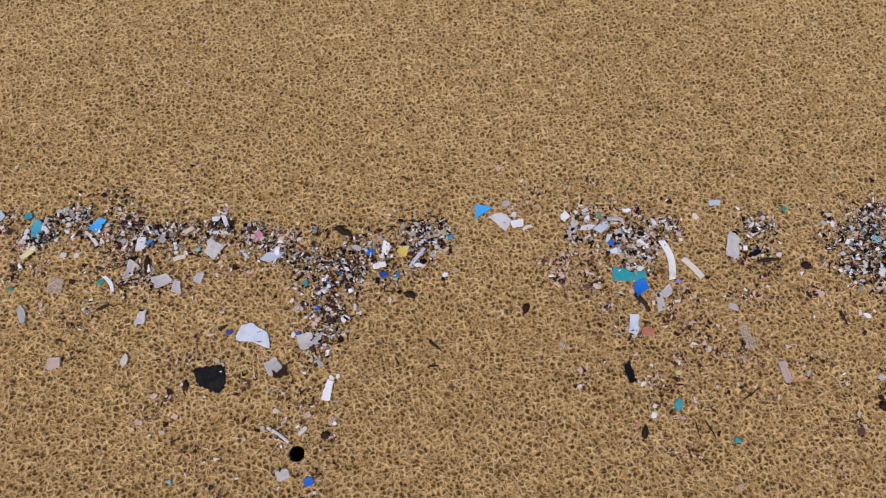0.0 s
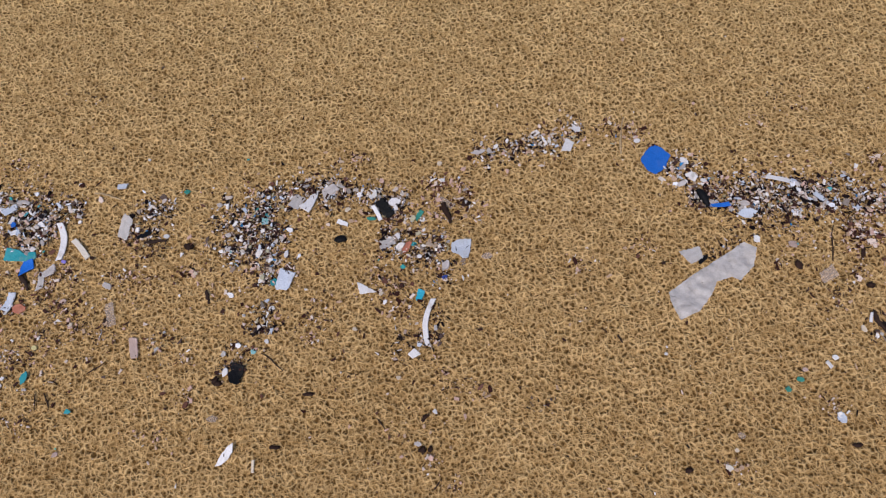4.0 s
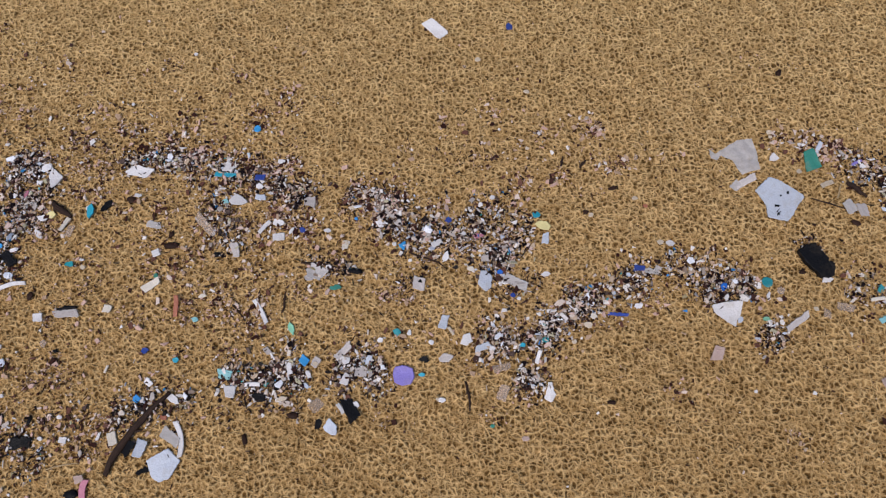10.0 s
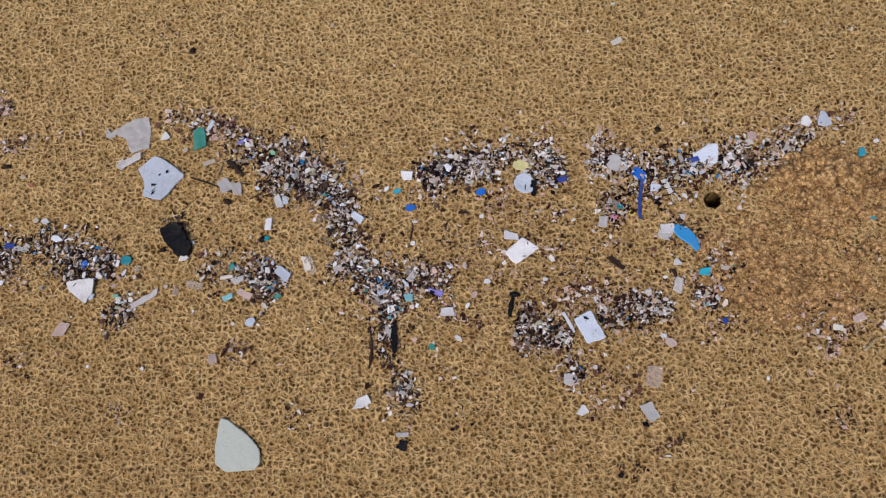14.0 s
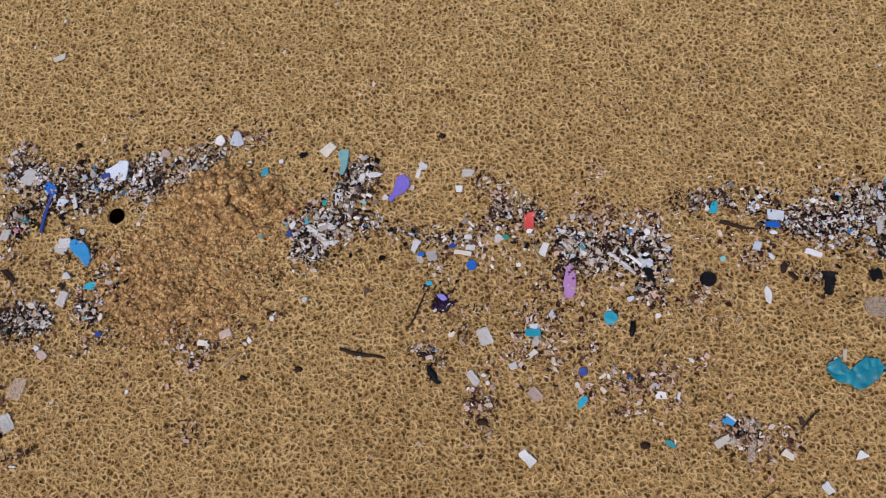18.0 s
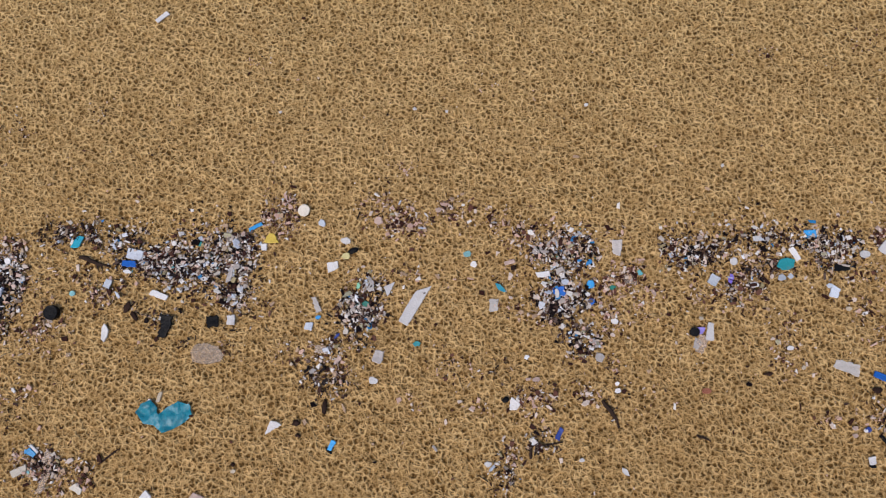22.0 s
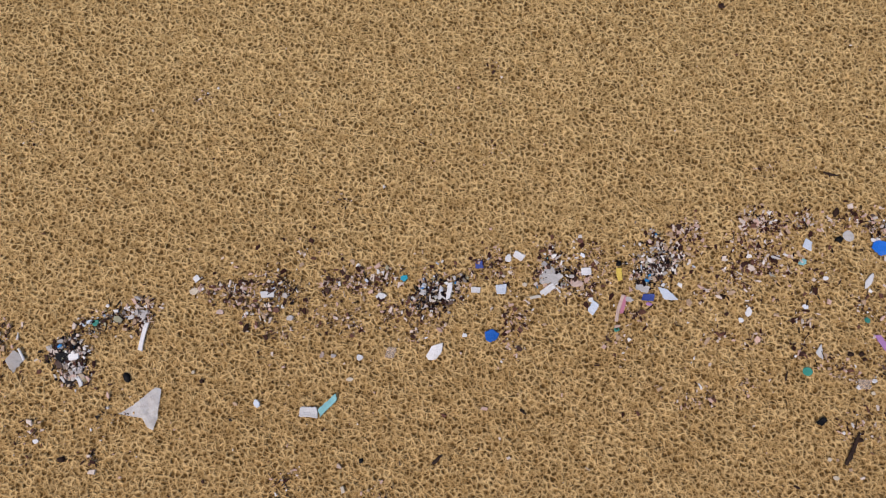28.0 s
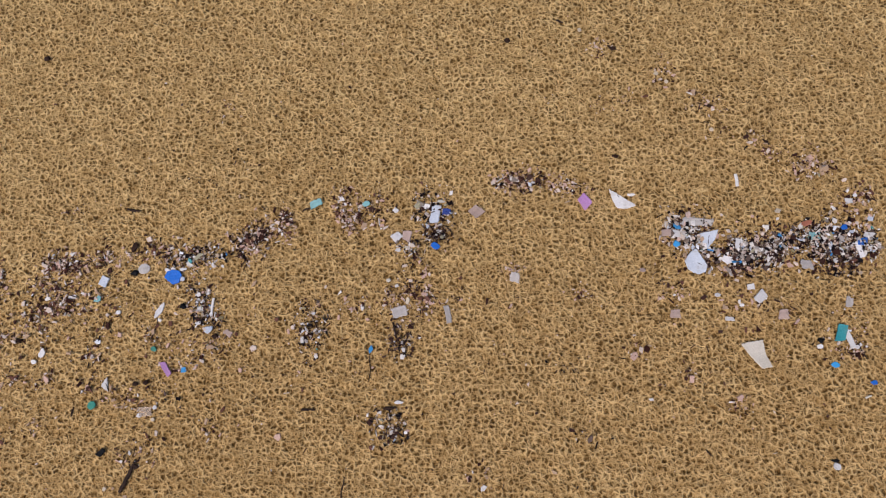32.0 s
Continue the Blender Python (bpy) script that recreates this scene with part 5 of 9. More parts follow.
frag("shard", "rose", 2.106, -0.065, 0.018, 0.010, 72)
frag("shard", "lemon", 2.154, -0.106, 0.020, 0.017, -7)
frag("shard", "white", 2.141, -0.112, 0.022, 0.013, -7)
stick("wood", 2.173, -0.100, 0.043, 0.0127, -40)
frag("strip", "cream", 2.179, -0.125, 0.027, 0.009, 62)
frag("quad", "haze", 2.190, -0.137, 0.021, 0.012, 75)
frag("shard", "white", 2.137, -0.141, 0.026, 0.011, -50)
frag("leaf", "cyan", 2.222, -0.104, 0.028, 0.013, -91, 0.003)
frag("shard", "black", 2.249, -0.095, 0.028, 0.016, 52)
pebble("brown", 2.291, -0.086, 0.016, 0.012, -8)
frag("shard", "white", 2.302, -0.079, 0.018, 0.009, -8)
frag("shard", "sky", 2.070, -0.158, 0.017, 0.013, -7)
frag("strip", "white", 2.022, -0.174, 0.038, 0.010, 65)
frag("strip", "white", 2.034, -0.174, 0.038, 0.008, -75)
frag("arc", "white", 2.098, -0.228, 0.054, 0.008, 15)
frag("quad", "film", 2.061, -0.223, 0.026, 0.019, 53)
frag("shard", "pale", 2.094, -0.212, 0.019, 0.012, -7)
frag("quad", "black", 2.091, -0.181, 0.037, 0.018, -44)
frag("shard", "white", 2.098, -0.167, 0.020, 0.009, 13)
frag("shard", "teal", 2.197, -0.198, 0.019, 0.012, -7)
frag("shard", "white", 2.216, -0.191, 0.011, 0.006, -7)
frag("shard", "stone", 2.219, -0.204, 0.012, 0.010, -7)
frag("quad", "white", 2.154, -0.287, 0.016, 0.012, 3)
frag("quad", "grey", 2.202, -0.283, 0.041, 0.011, 1)
stick("black", 2.200, -0.274, 0.032, 0.0076, 1)
frag("quad", "cream", 2.267, -0.278, 0.013, 0.013, -7)
pebble("brown", 2.136, -0.249, 0.015, 0.008, 71)
frag("strip", "stone", 2.017, -0.237, 0.015, 0.007, 73)
frag("shard", "white", 2.096, -0.333, 0.010, 0.010, -7)
frag("shard", "green", 2.094, -0.344, 0.013, 0.008, 71)
frag("shard", "pale", 2.103, -0.359, 0.018, 0.016, -7)
pebble("brown", 2.076, -0.342, 0.015, 0.010, -7)
frag("shard", "haze", 2.168, -0.332, 0.020, 0.013, -59)
pebble("black", 2.189, -0.344, 0.008, 0.007, -7)
pebble("brown", 2.190, -0.360, 0.011, 0.008, -7)
frag("strip", "cream", 2.275, -0.378, 0.013, 0.004, 73)
frag("quad", "pink", 2.034, -0.419, 0.036, 0.023, -2)
pebble("brown", 2.061, -0.406, 0.018, 0.011, -7)
stick("brown", 2.087, -0.391, 0.031, 0.0089, 46)
frag("shard", "white", 2.111, -0.412, 0.008, 0.008, -7)
frag("shard", "white", 1.983, -0.471, 0.019, 0.012, 12)
frag("shard", "white", 1.960, -0.478, 0.013, 0.008, -7)
frag("shard", "navy", 1.927, -0.456, 0.012, 0.009, -7)
frag("quad", "navy", 1.927, -0.490, 0.014, 0.008, -7)
frag("quad", "film", 1.913, -0.475, 0.019, 0.014, -26)
frag("shard", "white", 2.063, -0.474, 0.021, 0.013, -7)
frag("shard", "white", 2.041, -0.483, 0.013, 0.008, -7)
frag("shard", "white", 2.102, -0.489, 0.021, 0.013, -7)
frag("quad", "teal", 2.098, -0.487, 0.021, 0.007, -7)
frag("quad", "black", 2.152, -0.486, 0.034, 0.020, 3)
frag("shard", "white", 2.181, -0.481, 0.012, 0.008, -7)
frag("quad", "white", 2.218, -0.486, 0.013, 0.008, -7)
pebble("black", 2.160, -0.453, 0.017, 0.007, 74)
frag("shard", "white", 2.208, -0.450, 0.010, 0.008, -7)
frag("poly", "white", 2.302, -0.033, 0.053, 0.028, 0, 0.002, 0.001, [(-0.50, 0.03), (-0.16, 0.50), (0.19, 0.21), (0.50, 0.09), (0.21, -0.50), (-0.13, -0.30), (-0.43, -0.18)])
frag("quad", "cyan", 2.449, -0.048, 0.040, 0.009, -8)
frag("tri", "white", 2.459, -0.034, 0.026, 0.017, -8)
frag("quad", "white", 2.553, -0.029, 0.017, 0.009, -2)
frag("shard", "aqua", 2.455, -0.099, 0.014, 0.012, -8)
frag("poly", "white", 2.478, -0.097, 0.037, 0.024, 0, 0.002, 0.001, [(-0.50, -0.01), (-0.14, 0.50), (0.18, 0.16), (0.50, -0.35), (0.12, -0.50), (-0.34, -0.36)])
frag("quad", "pale", 2.515, -0.094, 0.018, 0.011, -2)
frag("shard", "white", 2.513, -0.074, 0.016, 0.012, -8)
frag("quad", "navy", 2.514, -0.058, 0.016, 0.010, -8)
frag("quad", "grey", 2.601, -0.109, 0.017, 0.016, -8)
frag("shard", "white", 2.547, -0.143, 0.024, 0.016, -19)
frag("strip", "white", 2.523, -0.149, 0.028, 0.008, 47)
frag("quad", "white", 2.548, -0.168, 0.018, 0.013, 3)
frag("shard", "white", 2.569, -0.160, 0.017, 0.007, 57)
frag("shard", "navy", 2.588, -0.159, 0.013, 0.012, -7)
frag("shard", "white", 2.632, -0.162, 0.014, 0.008, -7)
frag("quad", "cream", 2.662, -0.189, 0.014, 0.010, 68)
frag("quad", "haze", 2.423, -0.141, 0.049, 0.016, -51)
pebble("brown", 2.366, -0.175, 0.023, 0.013, 3)
pebble("brown", 2.364, -0.154, 0.015, 0.008, 50)
frag("quad", "white", 2.341, -0.185, 0.014, 0.012, 23)
frag("quad", "film", 2.335, -0.135, 0.021, 0.013, -7)
frag("quad", "grey", 2.475, -0.189, 0.023, 0.014, -75)
pebble("black", 2.444, -0.194, 0.013, 0.009, -7)
frag("quad", "film", 2.615, -0.233, 0.028, 0.017, -30)
stick("wood", 2.616, -0.221, 0.060, 0.0052, -11)
pebble("black", 2.679, -0.236, 0.022, 0.011, -7)
frag("shard", "white", 2.632, -0.227, 0.013, 0.010, -7)
frag("shard", "grey", 2.600, -0.244, 0.021, 0.014, -7)
frag("shard", "green", 2.647, -0.262, 0.015, 0.010, -7)
frag("shard", "pink", 2.630, -0.270, 0.017, 0.007, 55)
frag("shard", "white", 2.720, -0.157, 0.016, 0.011, -37)
frag("quad", "haze", 2.722, -0.121, 0.019, 0.015, -8)
frag("shard", "green", 2.344, -0.226, 0.011, 0.011, -7)
frag("quad", "cream", 2.336, -0.243, 0.030, 0.011, 30)
frag("strip", "orange", 2.382, -0.280, 0.036, 0.008, -92)
frag("shard", "cream", 2.424, -0.265, 0.017, 0.009, 8)
frag("shard", "aqua", 2.414, -0.304, 0.015, 0.011, -7)
frag("strip", "white", 2.522, -0.296, 0.047, 0.008, -62)
frag("leaf", "mint", 2.572, -0.328, 0.024, 0.010, -70)
stick("wood", 2.485, -0.296, 0.035, 0.0030, -52)
frag("shard", "navy", 2.335, -0.351, 0.014, 0.013, -7)
frag("shard", "cyan", 2.386, -0.369, 0.013, 0.012, -7)
frag("quad", "sky", 2.593, -0.380, 0.016, 0.013, -41)
frag("quad", "aqua", 2.468, -0.396, 0.023, 0.014, -17)
frag("quad", "white", 2.477, -0.424, 0.018, 0.017, -7)
frag("strip", "white", 2.570, -0.390, 0.024, 0.009, -76)
frag("strip", "white", 2.511, -0.414, 0.027, 0.007, -2)
frag("quad", "grey", 2.612, -0.385, 0.016, 0.011, 68)
frag("strip", "white", 2.601, -0.404, 0.013, 0.007, -71)
frag("shard", "stone", 2.558, -0.439, 0.021, 0.010, 12)
frag("shard", "black", 2.523, -0.435, 0.026, 0.018, -7)
frag("shard", "white", 2.659, -0.384, 0.020, 0.017, -7)
pebble("brown", 2.577, -0.466, 0.016, 0.010, -7)
pebble("brown", 2.502, -0.499, 0.019, 0.008, -80)
stick("wood", 2.332, -0.478, 0.153, 0.0125, 53)
frag("leaf", "white", 2.386, -0.430, 0.030, 0.012, -39)
frag("shard", "orange", 2.374, -0.459, 0.016, 0.010, -7)
frag("arc", "white", 2.403, -0.492, 0.057, 0.009, -79)
frag("quad", "film", 2.387, -0.489, 0.031, 0.018, -36)
frag("poly", "pale", 2.378, -0.531, 0.052, 0.050, 0, 0.0022, 0.001, [(-0.50, 0.16), (-0.21, 0.34), (0.12, 0.50), (0.29, 0.31), (0.50, 0.12), (0.33, -0.19), (0.21, -0.40), (-0.09, -0.50), (-0.32, -0.34)])
frag("quad", "pale", 2.341, -0.504, 0.026, 0.020, 71)
frag("quad", "black", 2.321, -0.502, 0.021, 0.016, 48)
# black shard laid in for the shadow under the pale sheet
frag("shard", "black", 2.351, -0.537, 0.030, 0.011, 16)
frag("quad", "white", 2.345, -0.403, 0.014, 0.009, -52)
frag("quad", "cream", 2.294, -0.485, 0.021, 0.012, -76)
frag("shard", "grey", 2.323, -0.477, 0.016, 0.009, -7)
frag("strip", "pink", 2.280, 0.406, 0.128, 0.012, -40)
frag("quad", "white", 2.830, 0.225, 0.041, 0.019, -45)
pebble("brown", 2.814, 0.226, 0.008, 0.009, -8)
frag("disc", "sky", 2.506, 0.037, 0.013, 0.014, -8)
frag("shard", "white", 2.387, 0.198, 0.009, 0.008, -8)
frag("shard", "white", 2.279, 0.100, 0.008, 0.007, -8)
frag("shard", "white", 2.553, -0.029, 0.010, 0.007, -8)
drift([(2.078, 0.003), (2.113, -0.035), (2.146, -0.017)], 0.067, 500, "mix", 1, .15)
drift([(2.105, -0.056), (2.092, -0.108), (2.107, -0.142)], 0.067, 520, "mix", 1, .15)
drift([(2.055, -0.156), (2.080, -0.190), (2.066, -0.218)], 0.057, 260, "mix", 1, .2)
drift([(2.269, -0.017), (2.331, -0.014), (2.412, -0.019)], 0.040, 480, "mix", 1, .15)
drift([(2.390, -0.027), (2.467, -0.043), (2.533, -0.063), (2.600, -0.111)], 0.043, 520, "mix", 1, .15)
drift([(2.495, -0.053), (2.558, -0.083), (2.610, -0.112)], 0.038, 200, "dark", 1, .3)
drift([(2.411, -0.107), (2.464, -0.136), (2.479, -0.190)], 0.067, 330, "mix", 1, .2)
drift([(2.520, -0.111), (2.598, -0.153)], 0.057, 120, "pale", 1, .2)
drift([(2.664, -0.097), (2.751, -0.131)], 0.057, 200, "pale", 1, .25)
drift([(2.165, 0.037), (2.252, 0.002)], 0.086, 120, "pale", .9, .25)
drift([(1.903, 0.004), (2.000, -0.042)], 0.057, 60, "pale", .9, .2)
drift([(2.589, -0.214), (2.688, -0.237)], 0.038, 50, "dark", 1, .4)
drift([(2.415, -0.253), (2.531, -0.316)], 0.067, 80, "pale", 1, .3)
drift([(2.463, -0.392), (2.522, -0.408), (2.598, -0.399)], 0.062, 420, "mix", 1.1, .15)
drift([(2.500, -0.423), (2.538, -0.446)], 0.038, 80, "dark", 1, .3)
drift([(2.300, -0.461), (2.367, -0.443), (2.416, -0.431)], 0.067, 300, "mix", 1.05, .2)
drift([(1.992, -0.484), (2.063, -0.484), (2.159, -0.492)], 0.057, 300, "mix", 1.05, .2)
drift([(2.172, -0.472), (2.239, -0.454), (2.298, -0.469)], 0.057, 150, "pale", 1, .25)
drift([(1.989, -0.505), (2.075, -0.519), (2.188, -0.524)], 0.057, 200, "mix", 1.05, .2)
drift([(2.096, -0.392), (2.223, -0.443)], 0.152, 120, "pale", .9, .3)
drift([(2.163, -0.270), (2.477, -0.270)], 0.285, 160, "pale", .8, .3)

# fourth stretch: the two drifts that run together, with the big white sheet and the black block
frag("shard", "navy", 2.968, 0.220, 0.015, 0.017, -4)
frag("strip", "white", 2.909, 0.387, 0.032, 0.010, 74)
frag("shard", "haze", 2.874, 0.301, 0.021, 0.018, -4)
pebble("brown", 2.706, 0.376, 0.013, 0.012, -4)
frag("shard", "stone", 2.988, 0.082, 0.012, 0.009, -3)
frag("shard", "white", 2.553, -0.030, 0.012, 0.009, -3)
frag("shard", "stone", 2.905, 0.154, 0.013, 0.011, -3)
frag("shard", "haze", 2.880, 0.141, 0.008, 0.009, -3)
frag("quad", "grey", 2.658, -0.368, 0.032, 0.013, 41)
frag("shard", "pale", 2.697, -0.384, 0.024, 0.012, 51)
frag("quad", "grey", 2.684, -0.403, 0.017, 0.014, -6)
frag("quad", "white", 2.660, -0.413, 0.018, 0.016, 57)
frag("shard", "white", 2.600, -0.403, 0.016, 0.008, -61)
frag("shard", "cyan", 2.781, -0.413, 0.014, 0.009, -6)
frag("quad", "black", 2.666, -0.459, 0.037, 0.022, -61)
frag("shard", "white", 2.675, -0.455, 0.017, 0.013, -24)
frag("strip", "white", 2.652, -0.459, 0.019, 0.007, -57)
frag("poly", "lilac", 2.752, -0.413, 0.035, 0.032, 0, 0.0025, 0.001, [(-0.50, 0.16), (-0.39, 0.47), (0.07, 0.50), (0.44, 0.32), (0.50, -0.09), (0.31, -0.46), (-0.10, -0.50), (-0.42, -0.33)])
frag("poly", "pale", 2.635, -0.486, 0.022, 0.028, 0, 0.0018, 0.001, [(-0.50, -0.01), (-0.09, 0.50), (0.50, 0.03), (0.49, -0.50), (0.13, -0.47), (-0.38, -0.20)])
frag("shard", "black", 2.616, -0.481, 0.019, 0.012, 68)
pebble("brown", 2.576, -0.466, 0.018, 0.010, -6)
frag("quad", "haze", 2.612, -0.451, 0.021, 0.018, 35)
frag("shard", "stone", 2.611, -0.387, 0.014, 0.011, -6)
frag("shard", "teal", 2.744, -0.342, 0.018, 0.016, -6)
frag("shard", "white", 2.763, -0.345, 0.012, 0.008, 77)
frag("shard", "white", 2.798, -0.362, 0.012, 0.009, -6)
frag("quad", "pale", 2.819, -0.329, 0.025, 0.012, 74)
frag("strip", "stone", 2.831, -0.345, 0.016, 0.005, -59)
frag("shard", "grey", 2.820, -0.389, 0.026, 0.017, 4)
frag("shard", "white", 2.810, -0.454, 0.015, 0.009, -6)
frag("shard", "white", 2.716, -0.354, 0.013, 0.010, -6)
frag("shard", "black", 2.786, -0.389, 0.019, 0.012, -6)
frag("quad", "grey", 2.782, -0.262, 0.022, 0.018, 82)
frag("quad", "black", 2.785, -0.257, 0.015, 0.005, 77)
frag("shard", "green", 2.642, -0.263, 0.020, 0.008, -6)
frag("quad", "film", 2.608, -0.238, 0.022, 0.017, -6)
pebble("black", 2.667, -0.235, 0.020, 0.009, -6)
frag("shard", "stone", 2.662, -0.187, 0.014, 0.013, -6)
frag("shard", "white", 2.629, -0.162, 0.010, 0.007, -6)
frag("leaf", "white", 2.719, -0.154, 0.015, 0.011, -36)
frag("shard", "grey", 2.751, -0.155, 0.018, 0.016, -7)
frag("tri", "sky", 2.757, -0.193, 0.018, 0.015, 57)
frag("shard", "white", 2.743, -0.192, 0.010, 0.010, -6)
frag("quad", "white", 2.815, -0.194, 0.018, 0.011, 25)
frag("shard", "white", 2.828, -0.220, 0.024, 0.013, 67)
frag("shard", "stone", 2.674, -0.123, 0.017, 0.008, -7)
frag("shard", "grey", 2.717, -0.105, 0.016, 0.012, -7)
stick("wood", 2.799, -0.223, 0.070, 0.0037, -28)
frag("shard", "navy", 2.836, -0.155, 0.014, 0.012, -7)
frag("shard", "cyan", 2.985, -0.154, 0.019, 0.015, 25)
frag("shard", "rose", 2.885, -0.186, 0.020, 0.011, -6)
frag("shard", "white", 2.913, -0.118, 0.011, 0.010, -7)
frag("shard", "white", 2.892, -0.130, 0.010, 0.010, -7)
frag("shard", "white", 2.860, -0.180, 0.010, 0.009, -6)
stick("wood", 3.038, -0.057, 0.018, 0.0047, 75)
stick("wood", 3.073, -0.064, 0.018, 0.0058, 53)
pebble("brown", 3.120, -0.112, 0.017, 0.008, 14)
frag("shard", "stone", 3.154, -0.133, 0.014, 0.008, -7)
frag("shard", "stone", 3.077, -0.159, 0.011, 0.009, -7)
pebble("brown", 3.069, -0.153, 0.009, 0.008, -7)
frag("shard", "haze", 3.166, -0.057, 0.016, 0.009, 73)
frag("shard", "stone", 2.980, -0.029, 0.009, 0.008, -7)
frag("shard", "orange", 3.171, -0.148, 0.009, 0.008, -7)
frag("shard", "white", 3.203, -0.216, 0.020, 0.012, -17)
frag("shard", "stone", 3.187, -0.214, 0.013, 0.011, -6)
frag("poly", "lemon", 2.994, -0.173, 0.028, 0.018, 0, 0.002, 0.001, [(-0.50, 0.19), (-0.12, 0.50), (0.27, 0.38), (0.50, -0.10), (0.34, -0.50), (-0.11, -0.37)])
frag("quad", "pale", 2.996, -0.197, 0.021, 0.013, 75)
frag("poly", "pale", 2.891, -0.265, 0.025, 0.036, 0, 0.0018, 0.001, [(-0.50, -0.13), (-0.25, 0.50), (0.13, 0.50), (0.50, 0.21), (0.36, -0.32), (0.01, -0.50)])
frag("quad", "film", 2.942, -0.270, 0.038, 0.016, -26)
frag("shard", "navy", 2.935, -0.292, 0.014, 0.009, -6)
frag("shard", "white", 2.944, -0.297, 0.009, 0.008, -6)
frag("shard", "white", 2.991, -0.259, 0.018, 0.011, -6)
frag("shard", "blue", 2.916, -0.251, 0.013, 0.010, -6)
frag("shard", "cream", 2.869, -0.243, 0.016, 0.009, -6)
frag("quad", "navy", 3.146, -0.257, 0.018, 0.009, -6)
frag("quad", "film", 3.166, -0.264, 0.020, 0.010, -6)
frag("shard", "white", 3.136, -0.320, 0.018, 0.012, 14)
frag("quad", "navy", 3.102, -0.332, 0.033, 0.006, -8)
frag("shard", "stone", 3.053, -0.347, 0.017, 0.012, -6)
frag("shard", "cream", 3.062, -0.333, 0.015, 0.012, -6)
frag("shard", "white", 2.976, -0.339, 0.009, 0.009, -6)
frag("shard", "teal", 2.981, -0.368, 0.015, 0.012, -6)
frag("shard", "cyan", 2.944, -0.374, 0.011, 0.010, -6)
frag("quad", "pale", 2.880, -0.374, 0.028, 0.013, 14)
frag("shard", "white", 2.894, -0.377, 0.014, 0.010, -6)
frag("quad", "haze", 2.907, -0.409, 0.031, 0.012, 12)
frag("strip", "white", 2.967, -0.394, 0.022, 0.007, 69)
frag("poly", "white", 2.854, -0.360, 0.021, 0.022, 0, 0.002, 0.001, [(-0.50, -0.34), (-0.19, 0.35), (0.34, 0.50), (0.50, -0.23), (-0.04, -0.50)])
frag("poly", "white", 2.980, -0.451, 0.020, 0.032, 0, 0.002, 0.001, [(-0.50, -0.28), (-0.17, 0.21), (-0.08, 0.50), (0.26, 0.50), (0.32, 0.07), (0.50, -0.10), (0.10, -0.50)])
frag("quad", "haze", 2.906, -0.449, 0.025, 0.017, 70)
frag("shard", "stone", 3.027, -0.373, 0.011, 0.009, -6)
stick("wood", 2.852, -0.450, 0.047, 0.0043, -84)
stick("wood", 2.559, -0.283, 0.036, 0.0038, 80)
frag("shard", "stone", 2.804, -0.453, 0.008, 0.007, -6)
pebble("brown", 3.074, -0.471, 0.014, 0.007, -6)
frag("shard", "green", 2.887, -0.498, 0.009, 0.007, -6)
frag("shard", "pink", 2.936, -0.519, 0.014, 0.010, -6)
frag("quad", "pink", 3.251, -0.403, 0.026, 0.018, 66)
frag("shard", "white", 3.300, -0.466, 0.007, 0.006, -6)
frag("shard", "white", 3.390, -0.473, 0.008, 0.008, -6)
crumpled("film_scrap", "film", 3.335, -0.067, 0.081, 0.067, 0, [(-0.50, 0.27), (-0.39, 0.13), (-0.11, 0.32), (0.14, 0.48), (0.44, 0.50), (0.50, 0.15), (0.50, -0.38), (0.30, -0.42), (0.11, -0.50), (0.03, -0.31), (-0.05, -0.07), (-0.26, 0.07), (-0.37, -0.05), (-0.48, 0.02)], 0.005, "large torn cloudy translucent film sheet lying creased on sand", "plastic film")
frag("quad", "grey", 3.348, -0.113, 0.042, 0.012, 24)
frag("quad", "film", 3.328, -0.120, 0.017, 0.015, 34)
frag("poly", "pale", 3.400, -0.149, 0.083, 0.083, 0, 0.0025, 0.001, [(-0.50, 0.22), (-0.34, 0.35), (-0.16, 0.50), (0.03, 0.41), (0.25, 0.25), (0.50, 0.04), (0.31, -0.17), (0.17, -0.37), (0.03, -0.50), (-0.18, -0.44), (-0.35, -0.38), (-0.33, -0.12), (-0.39, 0.03)])
frag("leaf", "black", 3.411, -0.140, 0.007, 0.005, 60, 0.0008, 0.0062)
frag("leaf", "black", 3.399, -0.144, 0.004, 0.003, 20, 0.0008, 0.0062)
frag("shard", "black", 3.389, -0.162, 0.010, 0.005, 10, 0.0008, 0.0062)
frag("leaf", "black", 3.389, -0.176, 0.010, 0.003, 50, 0.0008, 0.0062)
frag("quad", "green", 3.464, -0.082, 0.035, 0.023, -83)
frag("shard", "white", 3.454, -0.051, 0.016, 0.009, -18)
frag("quad", "pale", 3.481, -0.059, 0.021, 0.008, 56)
frag("tri", "white", 3.403, -0.072, 0.020, 0.016, -7)
frag("shard", "stone", 3.440, -0.100, 0.010, 0.010, -7)
frag("shard", "stone", 3.403, -0.023, 0.013, 0.010, -7)
frag("shard", "stone", 3.404, -0.033, 0.008, 0.009, -7)
stick("wood", 3.530, -0.139, 0.040, 0.0100, -47)
frag("quad", "film", 3.513, -0.169, 0.023, 0.019, -63)
frag("quad", "grey", 3.532, -0.175, 0.024, 0.014, -84)
pebble("brown", 3.517, -0.198, 0.017, 0.009, -29)
frag("strip", "stone", 3.483, -0.125, 0.023, 0.009, 19)
stick("reed", 3.501, -0.140, 0.026, 0.0035, 64)
frag("quad", "white", 3.605, -0.203, 0.023, 0.012, -69)
